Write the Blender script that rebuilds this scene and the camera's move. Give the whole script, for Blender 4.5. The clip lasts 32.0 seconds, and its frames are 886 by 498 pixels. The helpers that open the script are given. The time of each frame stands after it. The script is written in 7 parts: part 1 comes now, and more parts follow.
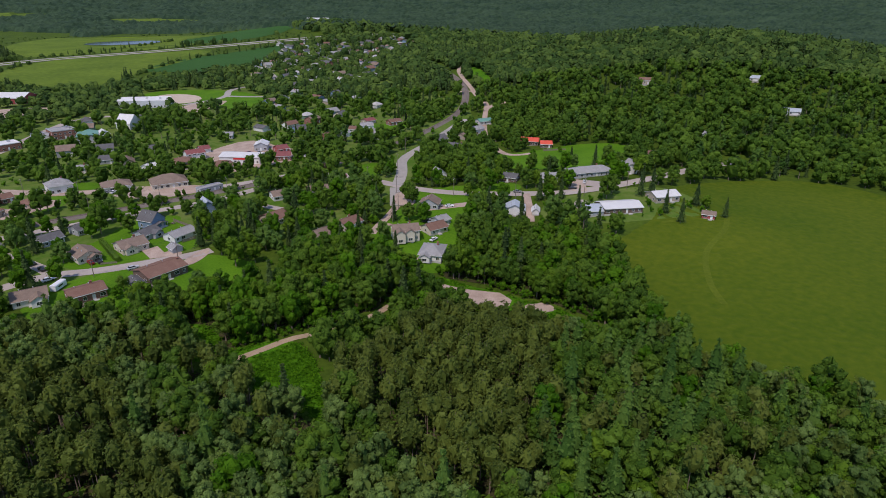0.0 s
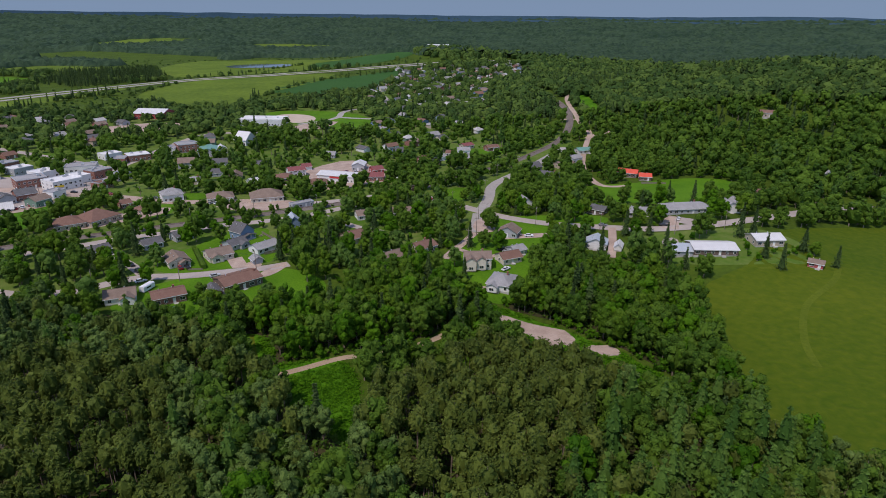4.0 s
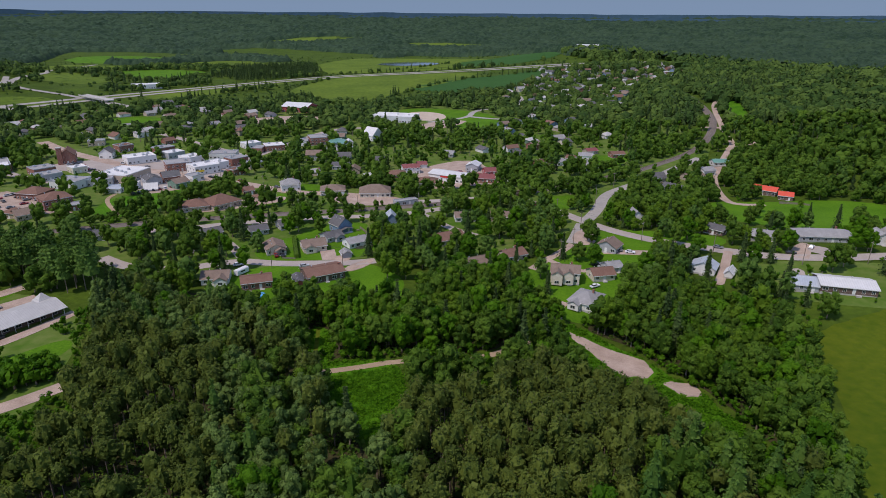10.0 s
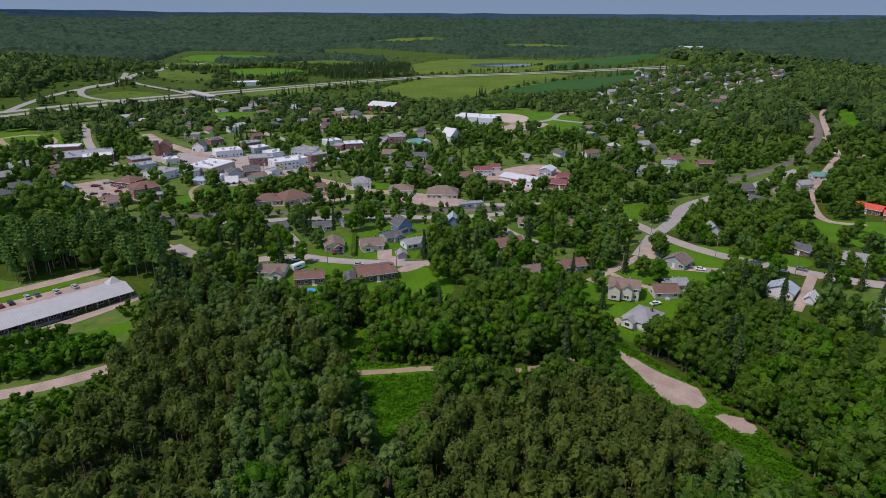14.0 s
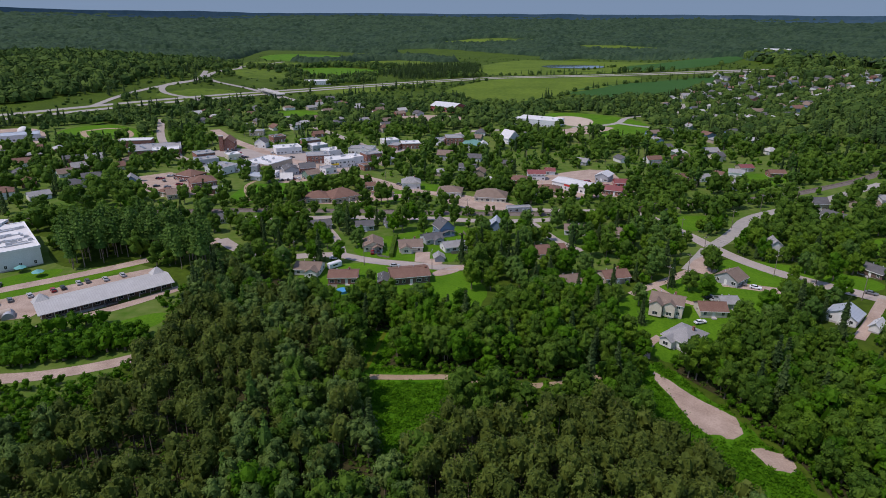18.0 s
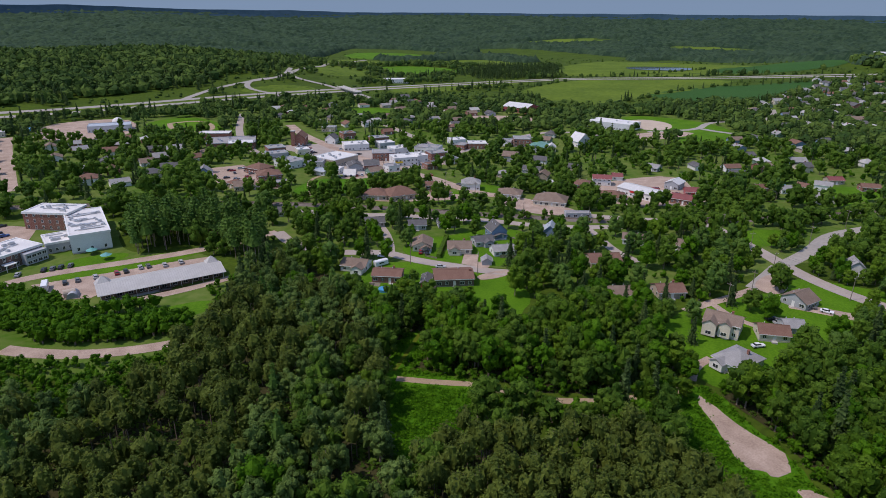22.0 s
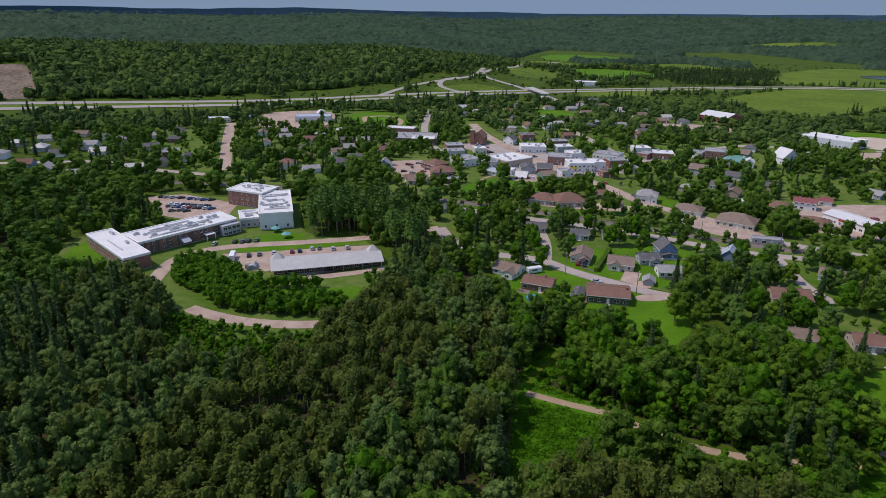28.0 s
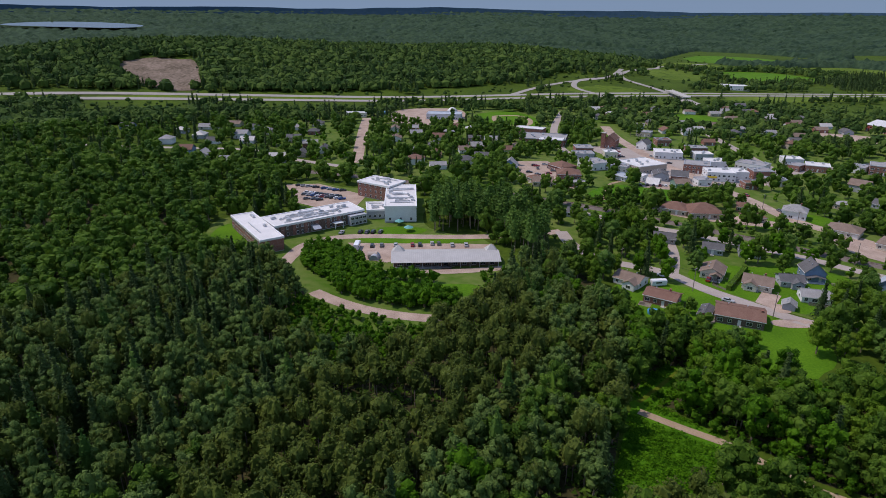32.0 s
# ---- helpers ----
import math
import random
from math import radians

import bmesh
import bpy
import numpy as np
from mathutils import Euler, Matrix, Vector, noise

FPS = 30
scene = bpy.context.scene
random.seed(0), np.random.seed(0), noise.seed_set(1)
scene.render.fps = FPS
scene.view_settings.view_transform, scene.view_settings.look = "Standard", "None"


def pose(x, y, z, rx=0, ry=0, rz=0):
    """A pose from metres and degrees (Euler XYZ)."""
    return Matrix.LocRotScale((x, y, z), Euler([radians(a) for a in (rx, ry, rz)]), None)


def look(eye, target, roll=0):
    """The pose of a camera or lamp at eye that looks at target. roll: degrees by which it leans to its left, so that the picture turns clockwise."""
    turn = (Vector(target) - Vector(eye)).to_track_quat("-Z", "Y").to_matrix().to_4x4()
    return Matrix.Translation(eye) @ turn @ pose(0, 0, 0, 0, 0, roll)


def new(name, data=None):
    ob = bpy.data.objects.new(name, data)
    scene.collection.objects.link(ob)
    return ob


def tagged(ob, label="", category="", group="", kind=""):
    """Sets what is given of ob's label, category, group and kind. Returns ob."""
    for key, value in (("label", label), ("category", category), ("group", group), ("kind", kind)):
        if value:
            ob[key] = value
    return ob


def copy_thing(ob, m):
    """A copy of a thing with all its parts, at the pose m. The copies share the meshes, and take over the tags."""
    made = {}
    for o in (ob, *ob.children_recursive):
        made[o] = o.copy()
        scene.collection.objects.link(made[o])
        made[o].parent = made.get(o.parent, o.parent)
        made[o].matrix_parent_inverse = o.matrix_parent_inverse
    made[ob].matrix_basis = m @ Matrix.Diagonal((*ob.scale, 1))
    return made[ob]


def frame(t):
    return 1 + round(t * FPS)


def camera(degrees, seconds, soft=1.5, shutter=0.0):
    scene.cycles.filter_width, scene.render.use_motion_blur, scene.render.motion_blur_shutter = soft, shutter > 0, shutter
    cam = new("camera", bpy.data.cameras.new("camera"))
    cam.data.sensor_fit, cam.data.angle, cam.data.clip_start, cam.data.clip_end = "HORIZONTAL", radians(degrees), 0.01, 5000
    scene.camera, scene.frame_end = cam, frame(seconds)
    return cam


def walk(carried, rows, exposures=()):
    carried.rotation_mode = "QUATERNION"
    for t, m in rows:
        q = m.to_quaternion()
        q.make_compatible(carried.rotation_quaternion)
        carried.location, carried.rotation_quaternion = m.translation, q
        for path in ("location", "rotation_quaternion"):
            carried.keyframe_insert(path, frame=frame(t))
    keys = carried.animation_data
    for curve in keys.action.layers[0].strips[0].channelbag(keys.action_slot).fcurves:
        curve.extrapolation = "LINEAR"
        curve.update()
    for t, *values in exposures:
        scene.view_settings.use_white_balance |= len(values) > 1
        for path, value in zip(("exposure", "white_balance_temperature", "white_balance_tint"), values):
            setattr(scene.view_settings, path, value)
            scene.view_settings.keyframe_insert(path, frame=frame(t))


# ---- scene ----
cam = camera(71.5, 32.0, soft=0.7)
PATH = [
    (0, (-52.48, -1.34, 104.50), (2.01, 73.21, 66.13), 0.57),
    (0.5, (-50.23, -2.10, 104.48), (2.47, 73.70, 66.04), 0.54),
    (1, (-48.02, -2.92, 104.56), (2.84, 74.16, 66.20), 0.52),
    (1.5, (-45.82, -3.59, 104.63), (3.18, 74.78, 66.48), 0.49),
    (2, (-43.58, -4.34, 104.82), (3.57, 75.48, 67.32), 0.49),
    (2.5, (-41.27, -4.88, 104.81), (4.08, 76.48, 68.43), 0.47),
    (3, (-39.01, -5.42, 104.77), (4.51, 77.36, 69.37), 0.48),
    (3.5, (-36.86, -5.79, 104.65), (4.79, 78.10, 69.61), 0.51),
    (5.5, (-27.80, -7.31, 104.41), (6.30, 79.92, 69.38), 0.52),
    (6, (-25.63, -7.62, 104.56), (6.66, 80.24, 69.37), 0.47),
    (6.5, (-23.45, -7.78, 104.68), (7.06, 80.67, 69.37), 0.43),
    (7, (-21.19, -7.77, 104.74), (7.54, 81.25, 69.39), 0.40),
    (7.5, (-18.94, -7.54, 104.80), (8.04, 82.06, 69.53), 0.40),
    (8, (-16.75, -7.15, 104.87), (8.49, 82.98, 69.65), 0.42),
    (8.5, (-14.67, -6.75, 104.88), (8.84, 83.86, 69.69), 0.45),
    (9, (-12.54, -6.40, 104.77), (9.19, 84.66, 69.62), 0.43),
    (9.5, (-10.43, -6.06, 104.78), (9.48, 85.40, 69.60), 0.42),
    (10, (-8.42, -5.68, 104.74), (9.68, 86.16, 69.56), 0.44),
    (10.5, (-6.53, -5.26, 104.66), (9.79, 86.92, 69.50), 0.48),
    (11, (-4.56, -4.86, 104.64), (9.92, 87.63, 69.48), 0.50),
    (11.5, (-2.60, -4.49, 104.77), (10.00, 88.27, 69.61), 0.51),
    (12, (-0.52, -4.10, 104.78), (10.18, 88.91, 69.63), 0.51),
    (12.5, (1.53, -3.58, 104.69), (10.38, 89.63, 69.57), 0.46),
    (13, (3.57, -3.09, 104.63), (10.63, 90.27, 69.50), 0.42),
    (13.5, (5.51, -2.61, 104.66), (10.88, 90.86, 69.53), 0.38),
    (14, (7.50, -2.09, 104.64), (11.26, 91.45, 69.47), 0.37),
    (14.5, (9.51, -1.42, 104.50), (11.76, 92.17, 69.33), 0.38),
    (16.5, (16.49, 1.50, 104.34), (13.02, 95.03, 69.13), 0.37),
    (17, (18.00, 2.21, 104.31), (13.23, 95.71, 69.16), 0.40),
    (17.5, (19.58, 2.97, 104.29), (13.53, 96.40, 69.16), 0.43),
    (18, (21.33, 3.77, 104.21), (14.01, 97.11, 69.09), 0.42),
    (18.5, (23.00, 4.55, 104.20), (14.46, 97.79, 69.08), 0.41),
    (19, (24.59, 5.30, 104.22), (14.90, 98.42, 69.08), 0.42),
    (19.5, (26.14, 6.10, 104.23), (15.24, 99.08, 69.06), 0.43),
    (20, (27.75, 6.84, 104.19), (15.47, 99.63, 69.00), 0.46),
    (20.5, (29.37, 7.64, 104.11), (15.46, 100.20, 68.91), 0.46),
    (21, (30.85, 8.37, 103.96), (15.13, 100.63, 68.75), 0.50),
    (21.5, (32.23, 9.24, 103.87), (14.60, 101.15, 68.63), 0.52),
    (22, (33.54, 10.08, 103.81), (13.97, 101.59, 68.55), 0.59),
    (22.5, (34.64, 11.06, 103.84), (13.05, 102.09, 68.53), 0.58),
    (23, (35.46, 11.86, 103.74), (11.74, 102.37, 68.45), 0.57),
    (23.5, (36.16, 12.49, 103.66), (10.21, 102.39, 68.38), 0.53),
    (24, (36.85, 13.09, 103.56), (8.66, 102.32, 68.29), 0.51),
    (24.5, (37.32, 13.78, 103.58), (6.88, 102.25, 68.30), 0.50),
    (25, (37.79, 14.61, 103.56), (5.07, 102.26, 68.26), 0.51),
    (25.5, (38.44, 15.45, 103.47), (3.37, 102.17, 68.14), 0.52),
    (27.5, (40.12, 18.55, 103.53), (-3.92, 101.08, 68.18), 0.56),
    (28, (40.73, 19.51, 103.29), (-5.54, 100.82, 67.97), 0.56),
    (28.5, (41.16, 20.13, 103.27), (-7.22, 100.18, 67.91), 0.61),
    (29, (41.27, 20.54, 103.26), (-9.14, 99.30, 67.82), 0.66),
    (29.5, (41.26, 20.73, 103.25), (-11.15, 98.15, 67.76), 0.68),
    (30, (41.22, 20.82, 103.22), (-13.18, 96.85, 67.73), 0.65),
    (30.5, (41.37, 20.91, 103.23), (-15.02, 95.47, 67.72), 0.61),
    (31, (41.32, 21.03, 103.10), (-17.00, 94.09, 67.58), 0.56),
    (31.5, (41.23, 21.23, 102.98), (-19.02, 92.70, 67.46), 0.52),
    (32, (41.04, 21.45, 103.02), (-21.11, 91.26, 67.47), 0.47),
]
walk(cam, [(t, look(eye, target, roll)) for t, eye, target, roll in PATH], ((0.0, 0.07, 6600, 22), (32.0, 0.07, 6600, 22)))

# ---------------------------------------------------------------- light
SUN_TO = Vector((-0.80, -0.42, 1.5)).normalized()
world = bpy.data.worlds.new("sky")
scene.world = world
world.use_nodes = True
wn = world.node_tree.nodes
sky = wn.new("ShaderNodeTexSky")
sky.sky_type = "NISHITA"
sky.sun_disc = False
sky.sun_elevation = math.asin(SUN_TO.z)
sky.sun_rotation = math.atan2(SUN_TO.x, SUN_TO.y)
sky.air_density, sky.dust_density, sky.ozone_density = 1.2, 0.3, 3.0
world.node_tree.links.new(sky.outputs[0], wn["Background"].inputs[0])
wn["Background"].inputs[1].default_value = 0.15
sun = new("sun", bpy.data.lights.new("sun", "SUN"))
sun.data.energy, sun.data.angle, sun.data.color = 2.8, radians(0.53), (1.0, 0.95, 0.87)
sun.matrix_world = look(SUN_TO * 500, (0, 0, 0))
scene.view_settings.exposure = 0.0


# ---------------------------------------------------------------- materials
def material(name, low, high, scale=1.0, rough=0.8, fine=8.0, bump=0.3, metal=0.0, island=0.0, space="world", leaf=0.0):
    """Two scales of variation between two colours, with a fine bump."""
    m = bpy.data.materials.new(name)
    m.use_nodes = True
    n, ln = m.node_tree.nodes, m.node_tree.links
    bsdf = n["Principled BSDF"]
    geo = n.new("ShaderNodeNewGeometry")
    tex = n.new("ShaderNodeTexCoord")
    where = geo.outputs["Position"] if space == "world" else tex.outputs["Object"]
    big, small = n.new("ShaderNodeTexNoise"), n.new("ShaderNodeTexNoise")
    big.inputs["Scale"].default_value, small.inputs["Scale"].default_value = scale, scale * fine
    big.inputs["Detail"].default_value, small.inputs["Detail"].default_value = 4.0, 3.0
    ln.new(where, big.inputs["Vector"])
    ln.new(where, small.inputs["Vector"])
    add = n.new("ShaderNodeMath")
    add.operation = "MULTIPLY_ADD"
    add.inputs[1].default_value = 0.6
    half = n.new("ShaderNodeMath")
    half.operation = "MULTIPLY_ADD"
    half.inputs[1].default_value, half.inputs[2].default_value = 0.6, -0.1
    ln.new(small.outputs["Fac"], half.inputs[0])
    ln.new(big.outputs["Fac"], add.inputs[0])
    ln.new(half.outputs[0], add.inputs[2])
    value = add.outputs[0]
    if leaf or island:
        att = n.new("ShaderNodeAttribute")
        att.attribute_name = "tint"
        shift = n.new("ShaderNodeMath")
        shift.operation = "MULTIPLY_ADD"
        shift.inputs[1].default_value = 0.5
        ln.new(att.outputs["Fac"], shift.inputs[0])
        ln.new(value, shift.inputs[2])
        lower = n.new("ShaderNodeMath")
        lower.operation = "SUBTRACT"
        lower.inputs[1].default_value = 0.25
        ln.new(shift.outputs[0], lower.inputs[0])
        value = lower.outputs[0]
    if island:
        isl = n.new("ShaderNodeMath")
        isl.operation = "MULTIPLY_ADD"
        isl.inputs[1].default_value = island
        ln.new(geo.outputs["Random Per Island"], isl.inputs[0])
        ln.new(value, isl.inputs[2])
        low_end = n.new("ShaderNodeMath")
        low_end.operation = "SUBTRACT"
        low_end.inputs[1].default_value = island / 2
        ln.new(isl.outputs[0], low_end.inputs[0])
        value = low_end.outputs[0]
    ramp = n.new("ShaderNodeValToRGB")
    ramp.color_ramp.elements[0].position, ramp.color_ramp.elements[1].position = 0.3, 0.7
    ramp.color_ramp.elements[0].color, ramp.color_ramp.elements[1].color = (*low, 1), (*high, 1)
    ln.new(value, ramp.inputs[0])
    ln.new(ramp.outputs[0], bsdf.inputs["Base Color"])
    bsdf.inputs["Roughness"].default_value, bsdf.inputs["Metallic"].default_value = rough, metal
    if leaf or rough >= 0.9:
        bsdf.inputs["Specular IOR Level"].default_value = 0.08
    if bump:
        b = n.new("ShaderNodeBump")
        b.inputs["Strength"].default_value, b.inputs["Distance"].default_value = bump, 0.3 / max(scale * fine, 0.02)
        ln.new(small.outputs["Fac"], b.inputs["Height"])
        ln.new(b.outputs[0], bsdf.inputs["Normal"])
    if leaf:
        tr, mix = n.new("ShaderNodeBsdfTranslucent"), n.new("ShaderNodeMixShader")
        ln.new(ramp.outputs[0], tr.inputs["Color"])
        mix.inputs[0].default_value = leaf
        ln.new(bsdf.outputs[0], mix.inputs[1])
        ln.new(tr.outputs[0], mix.inputs[2])
        ln.new(mix.outputs[0], n["Material Output"].inputs["Surface"])
    return m


def banded(name, low, high, pitch, axis="Z", rough=0.7, dark=0.6, mortar=None):
    """Siding, shingle courses or standing seams: bands of a given pitch along one axis of the object."""
    m = material(name, low, high, 0.35, rough, 10, 0.15, space="object")
    n, ln = m.node_tree.nodes, m.node_tree.links
    bsdf = n["Principled BSDF"]
    src = bsdf.inputs["Base Color"].links[0].from_socket
    tex = n.new("ShaderNodeTexCoord")
    sep = n.new("ShaderNodeSeparateXYZ")
    ln.new(tex.outputs["Object"], sep.inputs[0])
    div = n.new("ShaderNodeMath")
    div.operation = "DIVIDE"
    div.inputs[1].default_value = pitch
    ln.new(sep.outputs[axis], div.inputs[0])
    fr = n.new("ShaderNodeMath")
    fr.operation = "FRACT"
    ln.new(div.outputs[0], fr.inputs[0])
    lt = n.new("ShaderNodeMath")
    lt.operation = "LESS_THAN"
    lt.inputs[1].default_value = 0.16
    ln.new(fr.outputs[0], lt.inputs[0])
    mix = n.new("ShaderNodeMix")
    mix.data_type = "RGBA"
    ln.new(lt.outputs[0], mix.inputs[0])
    ln.new(src, mix.inputs[6])
    mid = [(a + b) / 2 * dark for a, b in zip(low, high)] if mortar is None else mortar
    mix.inputs[7].default_value = (*mid, 1)
    ln.new(mix.outputs[2], bsdf.inputs["Base Color"])
    return m


def glass(name, tint):
    m = bpy.data.materials.new(name)
    m.use_nodes = True
    b = m.node_tree.nodes["Principled BSDF"]
    b.inputs["Base Color"].default_value = (*tint, 1)
    b.inputs["Roughness"].default_value = 0.05
    b.inputs["Specular IOR Level"].default_value = 0.8
    return m


M = {
    "ground": material("ground_cover", (0.032, 0.058, 0.006), (0.066, 0.11, 0.009), 0.03, 0.95, 12, 0.6),
    "lawn": material("mown_grass", (0.042, 0.118, 0.004), (0.09, 0.2, 0.008), 0.06, 0.95, 20, 0.4),
    "meadow": material("meadow_grass", (0.04, 0.078, 0.003), (0.085, 0.112, 0.006), 0.011, 0.95, 30, 0.6),
    "rough": material("rough_growth", (0.03, 0.11, 0.003), (0.075, 0.19, 0.006), 0.1, 0.95, 8, 0.9),
    "crop": material("crop_field", (0.024, 0.075, 0.014), (0.036, 0.10, 0.02), 0.01, 0.95, 30, 0.5),
    "pasture": material("pasture", (0.055, 0.098, 0.009), (0.125, 0.18, 0.018), 0.012, 0.95, 12, 0.5),
    "gravel": material("pink_gravel", (0.27, 0.197, 0.15), (0.47, 0.362, 0.288), 0.16, 0.95, 14, 0.6),
    "dirt": material("sandy_track", (0.27, 0.195, 0.12), (0.39, 0.295, 0.195), 0.2, 0.95, 10, 0.4),
    "asphalt": material("worn_asphalt", (0.30, 0.255, 0.22), (0.40, 0.345, 0.30), 0.1, 0.9, 14, 0.2),
    "highway": material("pale_asphalt", (0.27, 0.25, 0.22), (0.36, 0.33, 0.29), 0.03, 0.9, 20, 0.2),
    "ballast": material("rail_ballast", (0.13, 0.11, 0.09), (0.2, 0.17, 0.145), 0.3, 0.95, 10, 0.5),
    "water": glass("pond_water", (0.10, 0.13, 0.15)),
    "sand": material("infield_sand", (0.4, 0.32, 0.24), (0.5, 0.41, 0.32), 0.1, 0.95, 10, 0.2),
    "broad": material("broad_leaves", (0.042, 0.096, 0.01), (0.104, 0.192, 0.02), 0.16, 0.65, 13, 0.5, island=0.4, leaf=0.4),
    "young": material("young_leaves", (0.036, 0.112, 0.004), (0.082, 0.2, 0.007), 0.2, 0.65, 13, 0.5, island=0.4, leaf=0.4),
    "lime": material("lime_leaves", (0.055, 0.12, 0.008), (0.125, 0.225, 0.016), 0.2, 0.65, 13, 0.5, island=0.4, leaf=0.42),
    "redpine": material("red_pine_needles", (0.056, 0.086, 0.014), (0.122, 0.162, 0.027), 0.2, 0.6, 13, 0.5, island=0.4, leaf=0.34),
    "whitepine": material("white_pine_needles", (0.046, 0.11, 0.018), (0.11, 0.2, 0.034), 0.18, 0.6, 13, 0.5, island=0.4, leaf=0.36),
    "scots": material("scots_pine_needles", (0.066, 0.118, 0.026), (0.145, 0.222, 0.05), 0.18, 0.6, 13, 0.5, island=0.4, leaf=0.34),
    "spruce": material("spruce_needles", (0.03, 0.06, 0.016), (0.066, 0.108, 0.028), 0.2, 0.6, 13, 0.5, island=0.35, leaf=0.24),
    "far": material("far_canopy", (0.026, 0.056, 0.012), (0.07, 0.115, 0.021), 0.006, 0.9, 120, 0.9, island=0.4),
    "pit": material("gravel_pit_face", (0.075, 0.06, 0.035), (0.27, 0.205, 0.155), 0.035, 0.95, 8, 0.8),
    "litter": material("forest_litter", (0.03, 0.03, 0.012), (0.06, 0.055, 0.022), 0.15, 0.95, 8, 0.6),
    # bluer than the nearer leaves: distance haze put into the canopy colour
    "horizon": material("haze_tinted_canopy", (0.017, 0.038, 0.02), (0.042, 0.074, 0.036), 0.006, 0.95, 22, 0.8, leaf=0.01),
    "yard": material("worn_yard_grass", (0.046, 0.115, 0.006), (0.135, 0.168, 0.042), 0.025, 0.95, 9, 0.4),
    "tramped": material("worn_grass", (0.065, 0.095, 0.006), (0.1, 0.13, 0.01), 0.05, 0.95, 15, 0.4),
    # wooded ridges coloured blue to stand in for the haze before them
    "backdrop": material("haze_blue_ridge", (0.03, 0.065, 0.09), (0.045, 0.085, 0.12), 0.004, 1.0, 8, 0.3),
    "weed": material("tall_weeds", (0.04, 0.13, 0.003), (0.085, 0.22, 0.006), 0.25, 0.9, 13, 0.9, island=0.4, leaf=0.4),
    "bark": material("grey_brown_bark", (0.15, 0.115, 0.085), (0.28, 0.22, 0.17), 1.5, 0.9, 6, 0.4),
    "glass": glass("window_glass", (0.03, 0.035, 0.04)),
    "frame": material("white_trim", (0.62, 0.61, 0.58), (0.75, 0.74, 0.71), 0.8, 0.5, 8, 0.05, space="object"),
    "metal": material("galvanised_metal", (0.42, 0.43, 0.44), (0.55, 0.56, 0.57), 0.5, 0.45, 10, 0.05, metal=0.5, space="object"),
    "concrete": material("concrete", (0.36, 0.34, 0.31), (0.48, 0.46, 0.42), 0.4, 0.9, 10, 0.2, space="object"),
    "membrane": material("white_roof_membrane", (0.52, 0.505, 0.48), (0.68, 0.665, 0.635), 0.12, 0.7, 12, 0.1),
    "tar": material("grey_roof_gravel", (0.24, 0.235, 0.23), (0.34, 0.33, 0.32), 0.2, 0.9, 12, 0.2),
    "pole": material("weathered_pole_wood", (0.16, 0.13, 0.10), (0.25, 0.21, 0.17), 1.0, 0.9, 8, 0.2, space="object"),
    "rubber": material("tyre_rubber", (0.02, 0.02, 0.02), (0.035, 0.035, 0.035), 2.0, 0.8, 6, 0.1, space="object"),
    "steel": material("rusty_rail_steel", (0.16, 0.10, 0.07), (0.26, 0.2, 0.16), 0.6, 0.6, 8, 0.1, metal=0.4),
    "poolblue": material("pool_liner", (0.04, 0.22, 0.42), (0.06, 0.3, 0.5), 0.5, 0.3, 6, 0.0, space="object"),
    "yellow": material("yellow_sign", (0.75, 0.5, 0.02), (0.8, 0.58, 0.05), 0.5, 0.5, 6, 0.0, space="object"),
    "teal": material("teal_canvas", (0.08, 0.28, 0.26), (0.12, 0.36, 0.33), 0.5, 0.7, 6, 0.0, space="object"),
    "redsign": material("red_sign", (0.55, 0.03, 0.03), (0.65, 0.06, 0.05), 0.5, 0.5, 6, 0.0, space="object"),
}
ROOFS = {
    "brown": banded("brown_shingles", (0.155, 0.085, 0.062), (0.225, 0.135, 0.1), 0.3, "Y", 0.9, 0.8),
    "tan": banded("tan_shingles", (0.165, 0.12, 0.092), (0.25, 0.188, 0.145), 0.3, "Y", 0.9, 0.82),
    "grey": banded("grey_shingles", (0.225, 0.22, 0.21), (0.335, 0.328, 0.315), 0.3, "Y", 0.9, 0.82),
    "dark": banded("charcoal_shingles", (0.088, 0.086, 0.085), (0.145, 0.142, 0.14), 0.3, "Y", 0.9, 0.8),
    "weathered": banded("weathered_pale_metal_roof", (0.34, 0.33, 0.305), (0.46, 0.445, 0.415), 0.9, "X", 0.6, 0.85),
    "pale": banded("pale_metal_roof", (0.5, 0.49, 0.465), (0.62, 0.61, 0.58), 0.9, "X", 0.5, 0.85),
    "bluemetal": banded("blue_grey_metal_roof", (0.31, 0.345, 0.375), (0.41, 0.445, 0.475), 0.9, "X", 0.5, 0.85),
    "red": banded("red_metal_roof", (0.55, 0.06, 0.03), (0.68, 0.11, 0.05), 0.9, "X", 0.5, 0.85),
    "maroon": banded("maroon_roof", (0.17, 0.045, 0.045), (0.25, 0.08, 0.07), 0.3, "Y", 0.8, 0.8),
    "green": banded("green_metal_roof", (0.10, 0.24, 0.18), (0.15, 0.32, 0.25), 0.9, "X", 0.5, 0.85),
    "membrane": M["membrane"],
    "tar": M["tar"],
}
